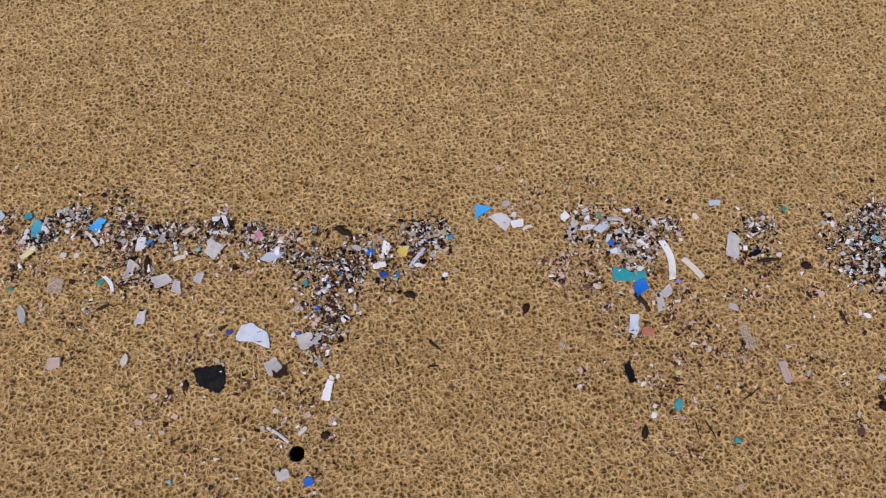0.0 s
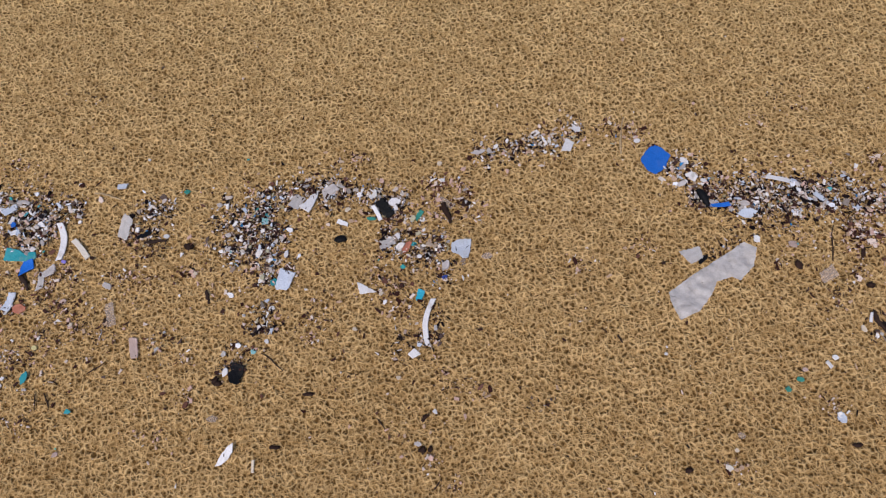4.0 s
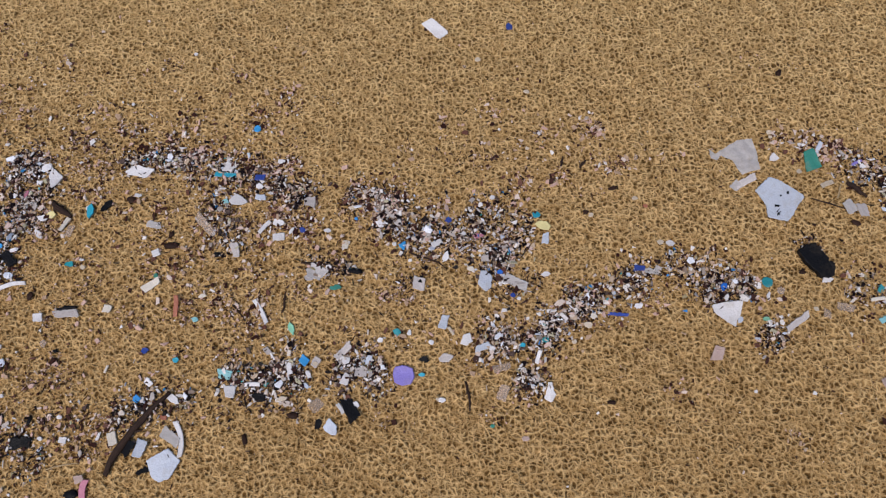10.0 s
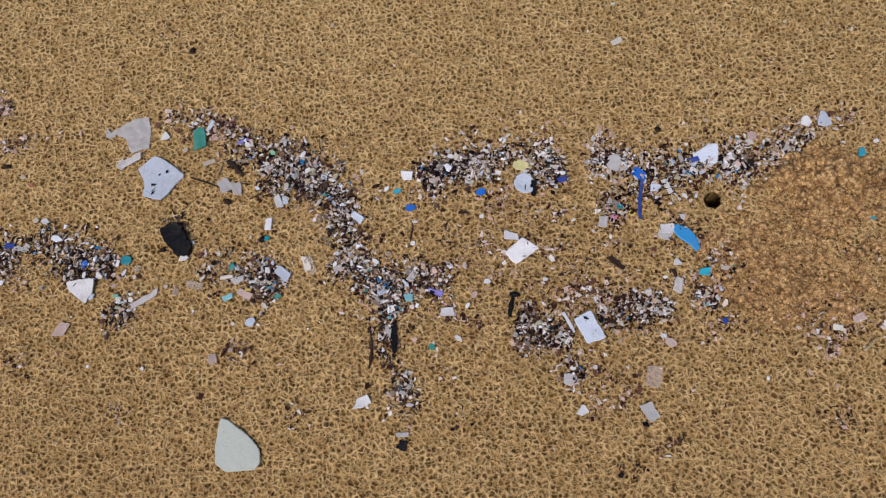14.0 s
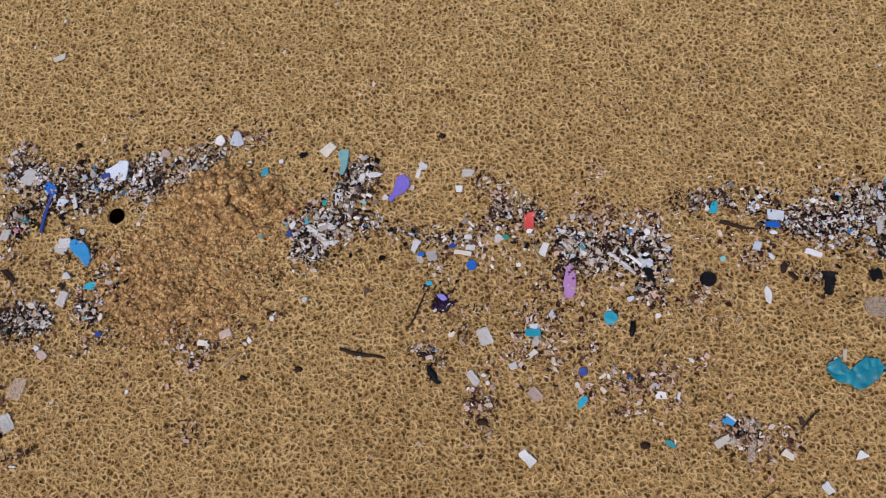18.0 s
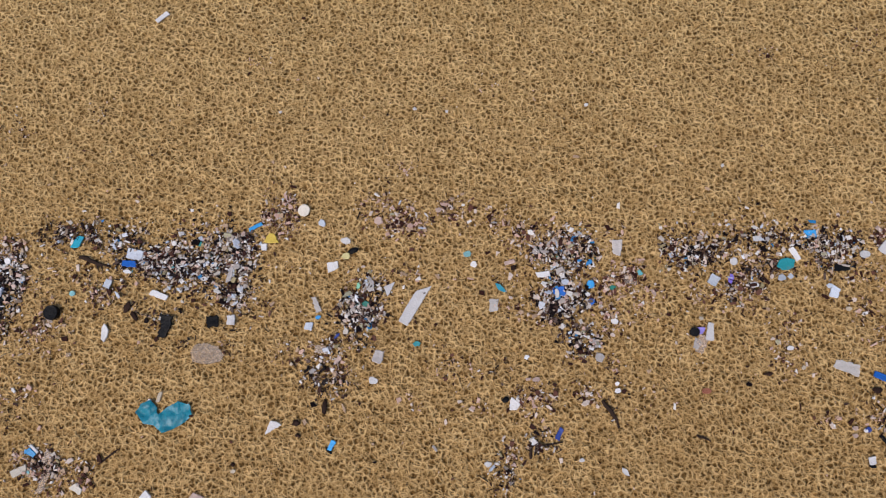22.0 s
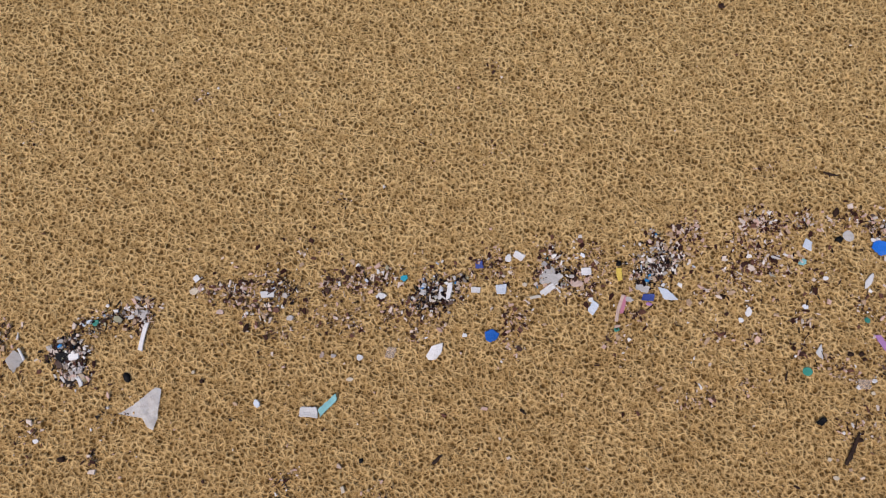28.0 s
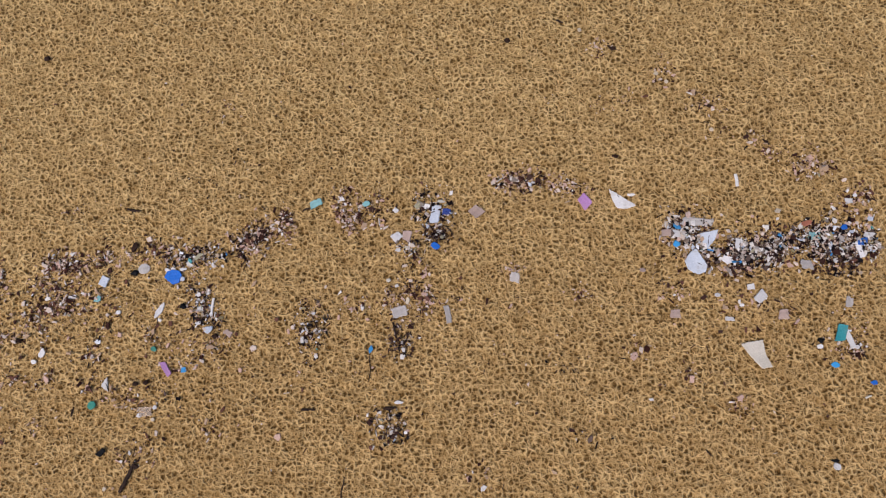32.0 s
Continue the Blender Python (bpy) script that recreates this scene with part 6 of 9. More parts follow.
frag("quad", "pale", 3.617, -0.201, 0.016, 0.009, -75)
frag("shard", "white", 3.654, -0.180, 0.018, 0.009, 67)
frag("shard", "white", 3.646, -0.120, 0.015, 0.010, 50)
frag("strip", "lilac", 3.541, -0.089, 0.021, 0.005, 24)
frag("shard", "white", 3.549, -0.096, 0.013, 0.010, -7)
frag("shard", "mint", 3.594, -0.114, 0.011, 0.010, -7)
frag("shard", "grey", 3.587, -0.141, 0.022, 0.011, 9)
frag("shard", "sky", 3.632, -0.158, 0.015, 0.012, -41)
frag("quad", "white", 3.590, -0.242, 0.019, 0.011, -94)
frag("shard", "teal", 3.587, -0.266, 0.015, 0.012, -6)
pebble("black", 3.580, -0.267, 0.011, 0.011, -6)
stick("wood", 3.488, -0.165, 0.079, 0.0030, -22)
frag("poly", "black", 3.434, -0.262, 0.055, 0.059, 0, 0.009, 0.001, [(-0.50, 0.31), (-0.28, 0.45), (-0.02, 0.50), (0.14, 0.42), (0.33, 0.11), (0.50, -0.19), (0.44, -0.38), (0.29, -0.50), (0.08, -0.49), (-0.14, -0.25), (-0.37, 0.01)])
frag("shard", "white", 3.461, -0.267, 0.010, 0.008, -6)
frag("tri", "white", 3.450, -0.291, 0.017, 0.013, -6)
pebble("brown", 3.411, -0.277, 0.010, 0.009, -6)
frag("disc", "teal", 3.350, -0.292, 0.018, 0.018, -6)
frag("shard", "blue", 3.279, -0.295, 0.018, 0.012, 61)
frag("poly", "white", 3.277, -0.342, 0.050, 0.041, 0, 0.0022, 0.001, [(-0.50, 0.41), (-0.01, 0.50), (0.50, 0.50), (0.40, -0.05), (0.27, -0.25), (0.19, -0.50), (-0.11, -0.22), (-0.39, 0.05)])
frag("shard", "pale", 3.296, -0.352, 0.015, 0.009, 52)
frag("leaf", "white", 3.280, -0.314, 0.013, 0.007, 71)
frag("shard", "white", 3.348, -0.314, 0.014, 0.007, 60)
frag("shard", "haze", 3.369, -0.307, 0.017, 0.016, -6)
frag("shard", "mint", 3.338, -0.353, 0.015, 0.009, -6)
frag("quad", "grey", 3.387, -0.360, 0.043, 0.010, 33)
frag("quad", "haze", 3.435, -0.349, 0.016, 0.012, 73)
frag("quad", "haze", 3.467, -0.340, 0.027, 0.011, -15)
frag("shard", "stone", 3.420, -0.340, 0.011, 0.008, -39)
frag("shard", "teal", 3.530, -0.313, 0.019, 0.012, 68)
frag("quad", "grey", 3.542, -0.335, 0.021, 0.012, 14)
frag("strip", "cream", 3.522, -0.329, 0.023, 0.006, 4)
frag("shard", "white", 3.579, -0.321, 0.014, 0.013, -6)
frag("quad", "pale", 3.618, -0.328, 0.029, 0.016, -38)
frag("quad", "yellow", 3.558, -0.352, 0.012, 0.006, -6)
frag("strip", "white", 3.566, -0.339, 0.014, 0.005, 4)
frag("quad", "pink", 3.554, -0.359, 0.024, 0.011, -28)
frag("quad", "aqua", 3.525, -0.363, 0.015, 0.009, 23)
frag("shard", "green", 3.608, -0.365, 0.013, 0.011, -6)
frag("shard", "pale", 3.564, -0.406, 0.021, 0.016, 49)
frag("quad", "cream", 3.653, -0.312, 0.024, 0.012, -75)
frag("quad", "pink", 3.505, -0.464, 0.015, 0.013, -72)
drift([(2.668, -0.094), (2.725, -0.116), (2.762, -0.135)], 0.052, 360, "mix", 1, .15)
drift([(2.714, -0.149), (2.779, -0.166), (2.854, -0.165)], 0.071, 560, "mix", 1, .2)
drift([(2.750, -0.197), (2.833, -0.201), (2.889, -0.188)], 0.057, 260, "mix", 1, .2)
drift([(2.864, -0.147), (2.909, -0.171), (2.974, -0.169)], 0.076, 520, "mix", 1, .2)
drift([(2.896, -0.218), (2.941, -0.232), (2.925, -0.202)], 0.057, 330, "mix", 1.1, .2)
drift([(2.901, -0.274), (2.982, -0.279)], 0.038, 120, "dark", 1, .4)
drift([(2.644, -0.390), (2.679, -0.402), (2.715, -0.389)], 0.062, 420, "mix", 1, .15)
drift([(2.640, -0.390), (2.670, -0.410)], 0.038, 90, "dark", 1, .3)
drift([(2.537, -0.405), (2.591, -0.411)], 0.052, 240, "mix", 1, .15)
drift([(2.601, -0.227), (2.674, -0.231)], 0.038, 90, "mix", 1, .2)
drift([(2.757, -0.249), (2.768, -0.287)], 0.029, 40, "dark", 1, .4)
drift([(2.984, -0.347), (3.030, -0.325), (3.077, -0.303)], 0.034, 420, "mix", 1, .3)
drift([(3.032, -0.307), (3.097, -0.287), (3.151, -0.283)], 0.043, 300, "mix", 1, .2)
drift([(2.876, -0.362), (2.937, -0.368), (3.000, -0.357)], 0.052, 460, "mix", 1, .2)
drift([(2.901, -0.386), (2.982, -0.364), (3.049, -0.318)], 0.034, 120, "dark", 1, .35)
drift([(2.933, -0.420), (2.974, -0.441)], 0.048, 200, "mix", 1, .2)
drift([(3.117, -0.270), (3.172, -0.267), (3.220, -0.245)], 0.048, 220, "mix", 1, .2)
drift([(3.227, -0.255), (3.260, -0.277), (3.309, -0.301)], 0.057, 360, "mix", 1.05, .2)
drift([(3.238, -0.302), (3.275, -0.288)], 0.048, 140, "dark", 1, .3)
drift([(3.329, -0.285), (3.307, -0.310)], 0.038, 160, "mix", 1.05, .2)
drift([(3.332, -0.366), (3.362, -0.387)], 0.038, 150, "mix", 1, .3)
drift([(3.474, -0.310), (3.534, -0.316), (3.601, -0.328)], 0.057, 280, "mix", 1.1, .15)
drift([(3.574, -0.330), (3.610, -0.361)], 0.043, 240, "mix", 1, .2)
drift([(3.458, -0.046), (3.519, -0.064)], 0.048, 130, "pale", 1, .2)
drift([(3.517, -0.074), (3.582, -0.112), (3.653, -0.121)], 0.052, 330, "mix", 1, .2)
drift([(3.573, -0.151), (3.628, -0.148), (3.681, -0.154)], 0.057, 420, "mix", 1.05, .2)
drift([(3.565, -0.184), (3.637, -0.183), (3.682, -0.183)], 0.029, 150, "dark", 1, .45)
drift([(3.403, -0.228), (3.448, -0.223)], 0.029, 40, "dark", 1, .3)
drift([(3.088, -0.063), (3.249, -0.062)], 0.038, 60, "pale", .9, .3)
drift([(2.953, -0.087), (3.128, -0.118)], 0.048, 40, "pale", .9, .4)
drift([(2.717, -0.327), (2.941, -0.324)], 0.190, 160, "pale", .8, .3)
drift([(2.444, -0.252), (2.808, -0.310)], 0.285, 140, "pale", .8, .3)
drift([(3.396, -0.028), (3.454, -0.066)], 0.057, 60, "pale", .9, .2)
frag("poly", "frost", 3.551, -0.596, 0.072, 0.082, 0, 0.0025, 0.001, [(-0.44, 0.42), (-0.39, 0.50), (-0.23, 0.45), (-0.04, 0.32), (0.16, 0.19), (0.34, 0.03), (0.47, -0.11), (0.50, -0.35), (0.38, -0.48), (-0.23, -0.50), (-0.48, -0.34), (-0.50, -0.05)])
frag("quad", "black", 3.807, -0.607, 0.015, 0.014, 73)
frag("quad", "grey", 3.808, -0.591, 0.018, 0.007, 2)
frag("quad", "film", 4.185, -0.572, 0.026, 0.019, -64)
pebble("black", 4.177, -0.590, 0.010, 0.008, -3)
pebble("brown", 3.442, 0.093, 0.012, 0.011, -4)
frag("shard", "stone", 3.696, 0.125, 0.008, 0.007, -5)
frag("quad", "cream", 4.195, 0.058, 0.023, 0.012, 32)
pebble("brown", 4.248, -0.110, 0.011, 0.008, -4)
frag("shard", "pink", 3.507, -0.463, 0.015, 0.011, 78)
frag("shard", "cream", 3.390, -0.473, 0.009, 0.007, -3)
frag("shard", "pink", 3.253, -0.405, 0.022, 0.019, 60)

# fifth stretch: piles on both sides of the second burrow and its thrown-out sand
frag("quad", "pale", 3.740, -0.238, 0.022, 0.013, -43)
frag("shard", "white", 3.705, -0.299, 0.010, 0.010, -3)
frag("shard", "white", 3.701, -0.318, 0.016, 0.009, 70)
frag("shard", "white", 3.769, -0.315, 0.015, 0.010, -52)
frag("quad", "white", 3.824, -0.169, 0.019, 0.014, -3)
frag("shard", "cyan", 3.807, -0.195, 0.016, 0.011, 13)
frag("shard", "blue", 3.828, -0.226, 0.023, 0.015, -3)
frag("shard", "white", 3.789, -0.190, 0.014, 0.007, 39)
frag("shard", "white", 3.831, -0.287, 0.011, 0.009, 69)
stick("wood", 3.829, -0.267, 0.031, 0.0028, 85)
frag("shard", "white", 3.835, -0.251, 0.012, 0.005, -3)
pebble("brown", 3.770, -0.184, 0.015, 0.006, 18)
frag("shard", "blue", 3.947, -0.205, 0.019, 0.015, -3)
frag("shard", "white", 3.946, -0.247, 0.010, 0.008, -3)
stick("wood", 3.916, -0.239, 0.017, 0.0059, -3)
frag("shard", "white", 3.898, -0.138, 0.014, 0.011, -3)
frag("shard", "grey", 3.912, -0.160, 0.019, 0.010, -3)
frag("strip", "grey", 3.943, -0.151, 0.029, 0.006, -1)
frag("shard", "white", 3.793, -0.395, 0.017, 0.014, -52)
frag("quad", "black", 3.797, -0.443, 0.049, 0.010, -89)
stick("wood", 3.759, -0.459, 0.059, 0.0045, 87)
frag("shard", "aqua", 3.792, -0.409, 0.016, 0.006, -3)
frag("shard", "white", 3.949, -0.357, 0.014, 0.010, -3)
frag("quad", "lilac", 3.864, -0.370, 0.022, 0.007, -21)
frag("shard", "pink", 3.928, -0.377, 0.016, 0.011, 68)
frag("shard", "white", 3.916, -0.395, 0.012, 0.008, 58)
frag("quad", "white", 3.883, -0.404, 0.020, 0.013, -3)
frag("shard", "green", 3.857, -0.459, 0.014, 0.012, -2)
frag("shard", "white", 3.899, -0.447, 0.018, 0.009, -38)
frag("quad", "aqua", 3.823, -0.378, 0.016, 0.012, -3)
frag("quad", "film", 3.788, -0.434, 0.023, 0.011, 84)
frag("shard", "grey", 3.817, -0.519, 0.012, 0.010, -2)
frag("shard", "grey", 3.819, -0.547, 0.014, 0.007, -2)
frag("quad", "grey", 3.828, -0.343, 0.019, 0.011, 59)
frag("quad", "haze", 3.661, -0.316, 0.029, 0.013, -70)
frag("poly", "white", 3.745, -0.539, 0.030, 0.022, 0, 0.0022, 0.001, [(-0.50, -0.50), (-0.35, -0.19), (-0.29, 0.21), (0.27, 0.50), (0.50, -0.12), (-0.03, -0.45)])
frag("poly", "lemon", 4.015, -0.161, 0.028, 0.020, 0, 0.002, 0.001, [(-0.50, -0.15), (-0.38, 0.33), (0.04, 0.50), (0.50, 0.11), (0.48, -0.28), (0.10, -0.50), (-0.24, -0.47)])
frag("poly", "pale", 4.019, -0.194, 0.034, 0.038, 0, 0.0018, 0.001, [(-0.50, 0.05), (-0.34, 0.38), (-0.05, 0.50), (0.34, 0.40), (0.50, -0.00), (0.33, -0.47), (-0.09, -0.50), (-0.44, -0.30)])
frag("quad", "black", 4.034, -0.204, 0.030, 0.010, 81)
frag("quad", "navy", 4.083, -0.190, 0.019, 0.011, 13)
frag("shard", "white", 4.081, -0.179, 0.019, 0.008, -3)
frag("quad", "blue", 4.209, -0.187, 0.024, 0.018, -36)
frag("strip", "navy", 4.206, -0.231, 0.071, 0.006, 81)
frag("shard", "yellow", 4.190, -0.255, 0.016, 0.013, -3)
frag("shard", "rose", 4.162, -0.260, 0.016, 0.010, -3)
frag("quad", "grey", 4.143, -0.267, 0.018, 0.013, 75)
frag("shard", "teal", 4.172, -0.242, 0.011, 0.011, -3)
frag("strip", "white", 4.253, -0.212, 0.027, 0.009, -70)
frag("quad", "pale", 4.233, -0.213, 0.018, 0.012, -3)
frag("shard", "white", 4.039, -0.177, 0.009, 0.010, -3)
frag("poly", "film", 4.173, -0.166, 0.036, 0.030, 0, 0.001, 0.001, [(-0.50, 0.01), (-0.26, 0.43), (0.22, 0.50), (0.50, 0.14), (0.50, -0.47), (0.03, -0.50), (-0.37, -0.34)])
frag("poly", "pale", 4.321, -0.160, 0.042, 0.036, 0, 0.0022, 0.001, [(-0.50, 0.01), (-0.14, 0.27), (0.15, 0.50), (0.50, 0.42), (0.47, -0.06), (0.37, -0.50), (-0.11, -0.44), (-0.45, -0.19)])
frag("quad", "navy", 4.301, -0.169, 0.015, 0.011, 18)
frag("quad", "white", 4.245, -0.284, 0.024, 0.015, 7)
frag("quad", "film", 4.239, -0.293, 0.023, 0.017, -14)
frag("poly", "sky", 4.271, -0.302, 0.041, 0.049, 0, 0.0025, 0.001, [(-0.50, 0.44), (-0.20, 0.50), (0.11, 0.39), (0.36, 0.15), (0.49, -0.16), (0.50, -0.37), (0.33, -0.50), (0.05, -0.20), (-0.35, 0.10)])
frag("poly", "white", 4.008, -0.309, 0.056, 0.044, 0, 0.0022, 0.001, [(-0.50, -0.03), (-0.24, 0.24), (0.05, 0.50), (0.28, 0.29), (0.50, 0.06), (0.17, -0.24), (-0.20, -0.50), (-0.34, -0.34)])
frag("quad", "white", 3.993, -0.284, 0.024, 0.012, -11)
frag("shard", "white", 4.055, -0.324, 0.014, 0.010, -55)
stick("wood", 4.155, -0.337, 0.032, 0.0057, -40)
stick("black", 3.985, -0.397, 0.040, 0.0072, 82)
pebble("black", 3.993, -0.381, 0.018, 0.009, -3)
frag("shard", "white", 4.042, -0.358, 0.011, 0.007, -3)
frag("poly", "pale", 4.106, -0.438, 0.049, 0.053, 0, 0.0025, 0.001, [(-0.50, 0.24), (-0.22, 0.38), (0.10, 0.50), (0.23, 0.17), (0.35, -0.03), (0.50, -0.33), (0.21, -0.43), (-0.12, -0.50), (-0.27, -0.21)])
frag("strip", "white", 4.074, -0.429, 0.037, 0.006, -65)
frag("shard", "black", 4.124, -0.429, 0.011, 0.008, -3)
frag("shard", "white", 4.074, -0.501, 0.010, 0.009, -2)
frag("quad", "film", 4.068, -0.516, 0.021, 0.016, -2)
frag("shard", "white", 4.109, -0.501, 0.009, 0.008, -2)
frag("leaf", "black", 4.100, -0.424, 0.011, 0.003, -35, 0.0008, 0.0058)
frag("poly", "white", 4.084, -0.565, 0.021, 0.018, 0, 0.0018, 0.001, [(-0.50, -0.29), (-0.17, 0.22), (0.10, 0.50), (0.50, -0.19), (-0.06, -0.50)])
frag("quad", "haze", 4.198, -0.518, 0.033, 0.024, 69)
frag("quad", "film", 4.183, -0.570, 0.025, 0.016, -65)
frag("shard", "pink", 4.229, -0.468, 0.020, 0.018, -45)
frag("shard", "white", 4.219, -0.457, 0.013, 0.010, -3)
frag("quad", "grey", 4.251, -0.378, 0.022, 0.015, 78)
stick("wood", 4.248, -0.359, 0.016, 0.0065, -67)
frag("quad", "cyan", 4.295, -0.358, 0.018, 0.012, -3, 0.003)
frag("shard", "green", 4.334, -0.350, 0.019, 0.013, -3)
frag("shard", "navy", 4.316, -0.437, 0.013, 0.012, -3)
frag("shard", "grey", 4.298, -0.409, 0.017, 0.011, -3)
frag("tri", "white", 4.255, -0.339, 0.016, 0.013, -3)
frag("shard", "pink", 4.401, -0.131, 0.020, 0.020, -3)
frag("shard", "white", 3.985, -0.112, 0.012, 0.006, 49)
frag("shard", "white", 3.991, -0.115, 0.012, 0.006, 49)
frag("shard", "grey", 4.055, -0.144, 0.015, 0.010, -3)
frag("shard", "grey", 4.127, -0.162, 0.015, 0.011, -3)
frag("shard", "white", 4.139, -0.160, 0.013, 0.010, -3)
drift([(3.698, -0.180), (3.718, -0.231), (3.722, -0.281)], 0.052, 560, "mix", 1, .18)
drift([(3.708, -0.299), (3.736, -0.329), (3.791, -0.351)], 0.057, 560, "mix", 1.05, .15)
drift([(3.791, -0.351), (3.782, -0.388), (3.799, -0.407)], 0.048, 300, "mix", 1.05, .15)
drift([(3.772, -0.424), (3.789, -0.470), (3.789, -0.487)], 0.029, 110, "dark", 1, .3)
drift([(3.798, -0.488), (3.815, -0.523), (3.809, -0.566)], 0.038, 160, "mix", 1, .25)
drift([(3.630, -0.146), (3.669, -0.158), (3.708, -0.171)], 0.048, 330, "mix", 1, .15)
drift([(3.801, -0.333), (3.856, -0.354), (3.892, -0.356)], 0.043, 260, "mix", 1, .2)
drift([(3.838, -0.344), (3.892, -0.374)], 0.029, 60, "dark", 1, .35)
drift([(3.842, -0.173), (3.900, -0.161), (3.958, -0.154)], 0.057, 620, "mix", 1.05, .14)
drift([(3.852, -0.179), (3.929, -0.153)], 0.038, 160, "dark", 1, .3)
drift([(3.948, -0.154), (4.006, -0.137), (4.072, -0.141)], 0.057, 420, "mix", 1.05, .15)
drift([(4.032, -0.179), (4.089, -0.172)], 0.048, 260, "mix", 1.05, .15)
drift([(4.137, -0.155), (4.183, -0.168), (4.227, -0.190)], 0.052, 420, "mix", 1.05, .15)
drift([(4.227, -0.190), (4.274, -0.183), (4.329, -0.186)], 0.057, 520, "mix", 1.05, .15)
drift([(4.197, -0.208), (4.222, -0.229), (4.300, -0.194)], 0.038, 150, "dark", 1, .3)
drift([(4.139, -0.235), (4.183, -0.257)], 0.057, 200, "mix", 1.05, .2)
drift([(4.254, -0.275), (4.296, -0.301)], 0.038, 130, "dark", 1, .3)
drift([(4.339, -0.177), (4.397, -0.160)], 0.057, 420, "mix", 1, .15)
drift([(4.122, -0.417), (4.176, -0.415), (4.238, -0.409)], 0.040, 460, "mix", .95, .15)
drift([(4.122, -0.422), (4.229, -0.409)], 0.034, 150, "dark", 1, .3)
drift([(3.997, -0.430), (4.049, -0.445), (4.074, -0.464)], 0.048, 420, "mix", .95, .15)
drift([(3.998, -0.416), (4.065, -0.473)], 0.032, 130, "dark", 1, .35)
drift([(4.035, -0.400), (4.125, -0.390)], 0.057, 120, "pale", 1, .2)
drift([(4.063, -0.490), (4.088, -0.513)], 0.038, 90, "mix", 1, .25)
drift([(4.285, -0.384), (4.308, -0.412)], 0.038, 110, "mix", 1, .25)
drift([(4.308, -0.348), (4.352, -0.351)], 0.043, 130, "mix", 1, .2)
drift([(4.097, -0.500), (4.143, -0.562)], 0.057, 90, "pale", .9, .3)
drift([(3.944, -0.234), (4.082, -0.251)], 0.057, 100, "pale", .9, .2)
drift([(4.045, -0.119), (4.168, -0.126)], 0.076, 90, "pale", .9, .3)
drift([(3.708, -0.403), (3.890, -0.420)], 0.095, 90, "pale", .9, .2)
sand_heap(4.502, -0.234, 0.115, 0.080, 8, 0.0185, 0.003, 21)
sand_heap(4.439, -0.349, 0.155, 0.105, 5, 0.0105, 0.0015, 31)
crumbs(4.500, -0.212, 0.090, 0.058, 5, 75, 0.0072, 0.001)
crumbs(4.500, -0.225, 0.115, 0.075, 5, 230, 0.0042, 0.001)
crumbs(4.455, -0.300, 0.105, 0.060, -20, 320, 0.0028, 0.001)
crumbs(4.440, -0.350, 0.165, 0.115, 10, 2300, 0.0018, 0.001)
frag("shard", "rose", 4.436, -0.161, 0.019, 0.010, -1)
frag("shard", "white", 4.474, -0.169, 0.014, 0.012, -1)
pebble("stone", 4.456, -0.468, 0.007, 0.006, -1)
frag("poly", "white", 4.493, -0.110, 0.019, 0.021, 0, 0.002, 0.001, [(-0.50, -0.24), (-0.36, 0.31), (0.14, 0.50), (0.50, -0.11), (0.16, -0.50)])
frag("poly", "pale", 4.522, -0.108, 0.025, 0.028, 0, 0.002, 0.001, [(-0.50, -0.30), (-0.20, 0.50), (0.18, 0.42), (0.50, -0.36), (0.12, -0.50), (-0.34, -0.42)])
frag("shard", "black", 4.636, -0.142, 0.019, 0.012, 20)
frag("quad", "cream", 4.679, -0.133, 0.022, 0.019, 46)
frag("shard", "white", 4.599, -0.152, 0.012, 0.009, -1)
frag("shard", "white", 4.545, -0.152, 0.009, 0.007, -1)
frag("poly", "aqua", 4.704, -0.158, 0.020, 0.048, 0, 0.002, 0.001, [(-0.50, 0.44), (0.03, 0.50), (0.50, 0.47), (0.43, 0.18), (0.32, -0.17), (0.06, -0.50), (-0.27, -0.50), (-0.20, -0.12)])
frag("poly", "cyan", 4.572, -0.180, 0.021, 0.034, 0, 0.003, 0.001, [(-0.19, 0.48), (0.23, 0.50), (0.50, -0.45), (-0.50, -0.50)])
frag("poly", "violet", 4.797, -0.208, 0.036, 0.052, 0, 0.0022, 0.001, [(-0.06, 0.43), (0.24, 0.50), (0.49, 0.34), (0.50, 0.07), (0.22, -0.15), (-0.13, -0.26), (-0.38, -0.50), (-0.50, -0.33), (-0.25, -0.05)])
frag("shard", "white", 4.838, -0.169, 0.023, 0.017, -23)
frag("quad", "white", 4.830, -0.181, 0.015, 0.008, 73)
frag("shard", "grey", 4.819, -0.207, 0.014, 0.008, 78)
frag("leaf", "white", 4.756, -0.182, 0.030, 0.009, 3)
frag("shard", "white", 4.774, -0.222, 0.013, 0.012, -1)
frag("shard", "aqua", 4.739, -0.229, 0.016, 0.012, -1)
frag("strip", "white", 4.663, -0.284, 0.051, 0.011, -42)
frag("quad", "grey", 4.675, -0.270, 0.023, 0.010, 40)
frag("shard", "white", 4.621, -0.266, 0.017, 0.011, 60)
frag("shard", "navy", 4.616, -0.280, 0.018, 0.014, -1)
frag("shard", "cyan", 4.571, -0.282, 0.012, 0.010, -1)
frag("quad", "white", 4.695, -0.219, 0.015, 0.008, 84)
frag("shard", "white", 4.688, -0.297, 0.017, 0.010, -1)
frag("shard", "orange", 4.621, -0.237, 0.019, 0.009, -42)
frag("quad", "white", 4.823, -0.308, 0.020, 0.011, 68)
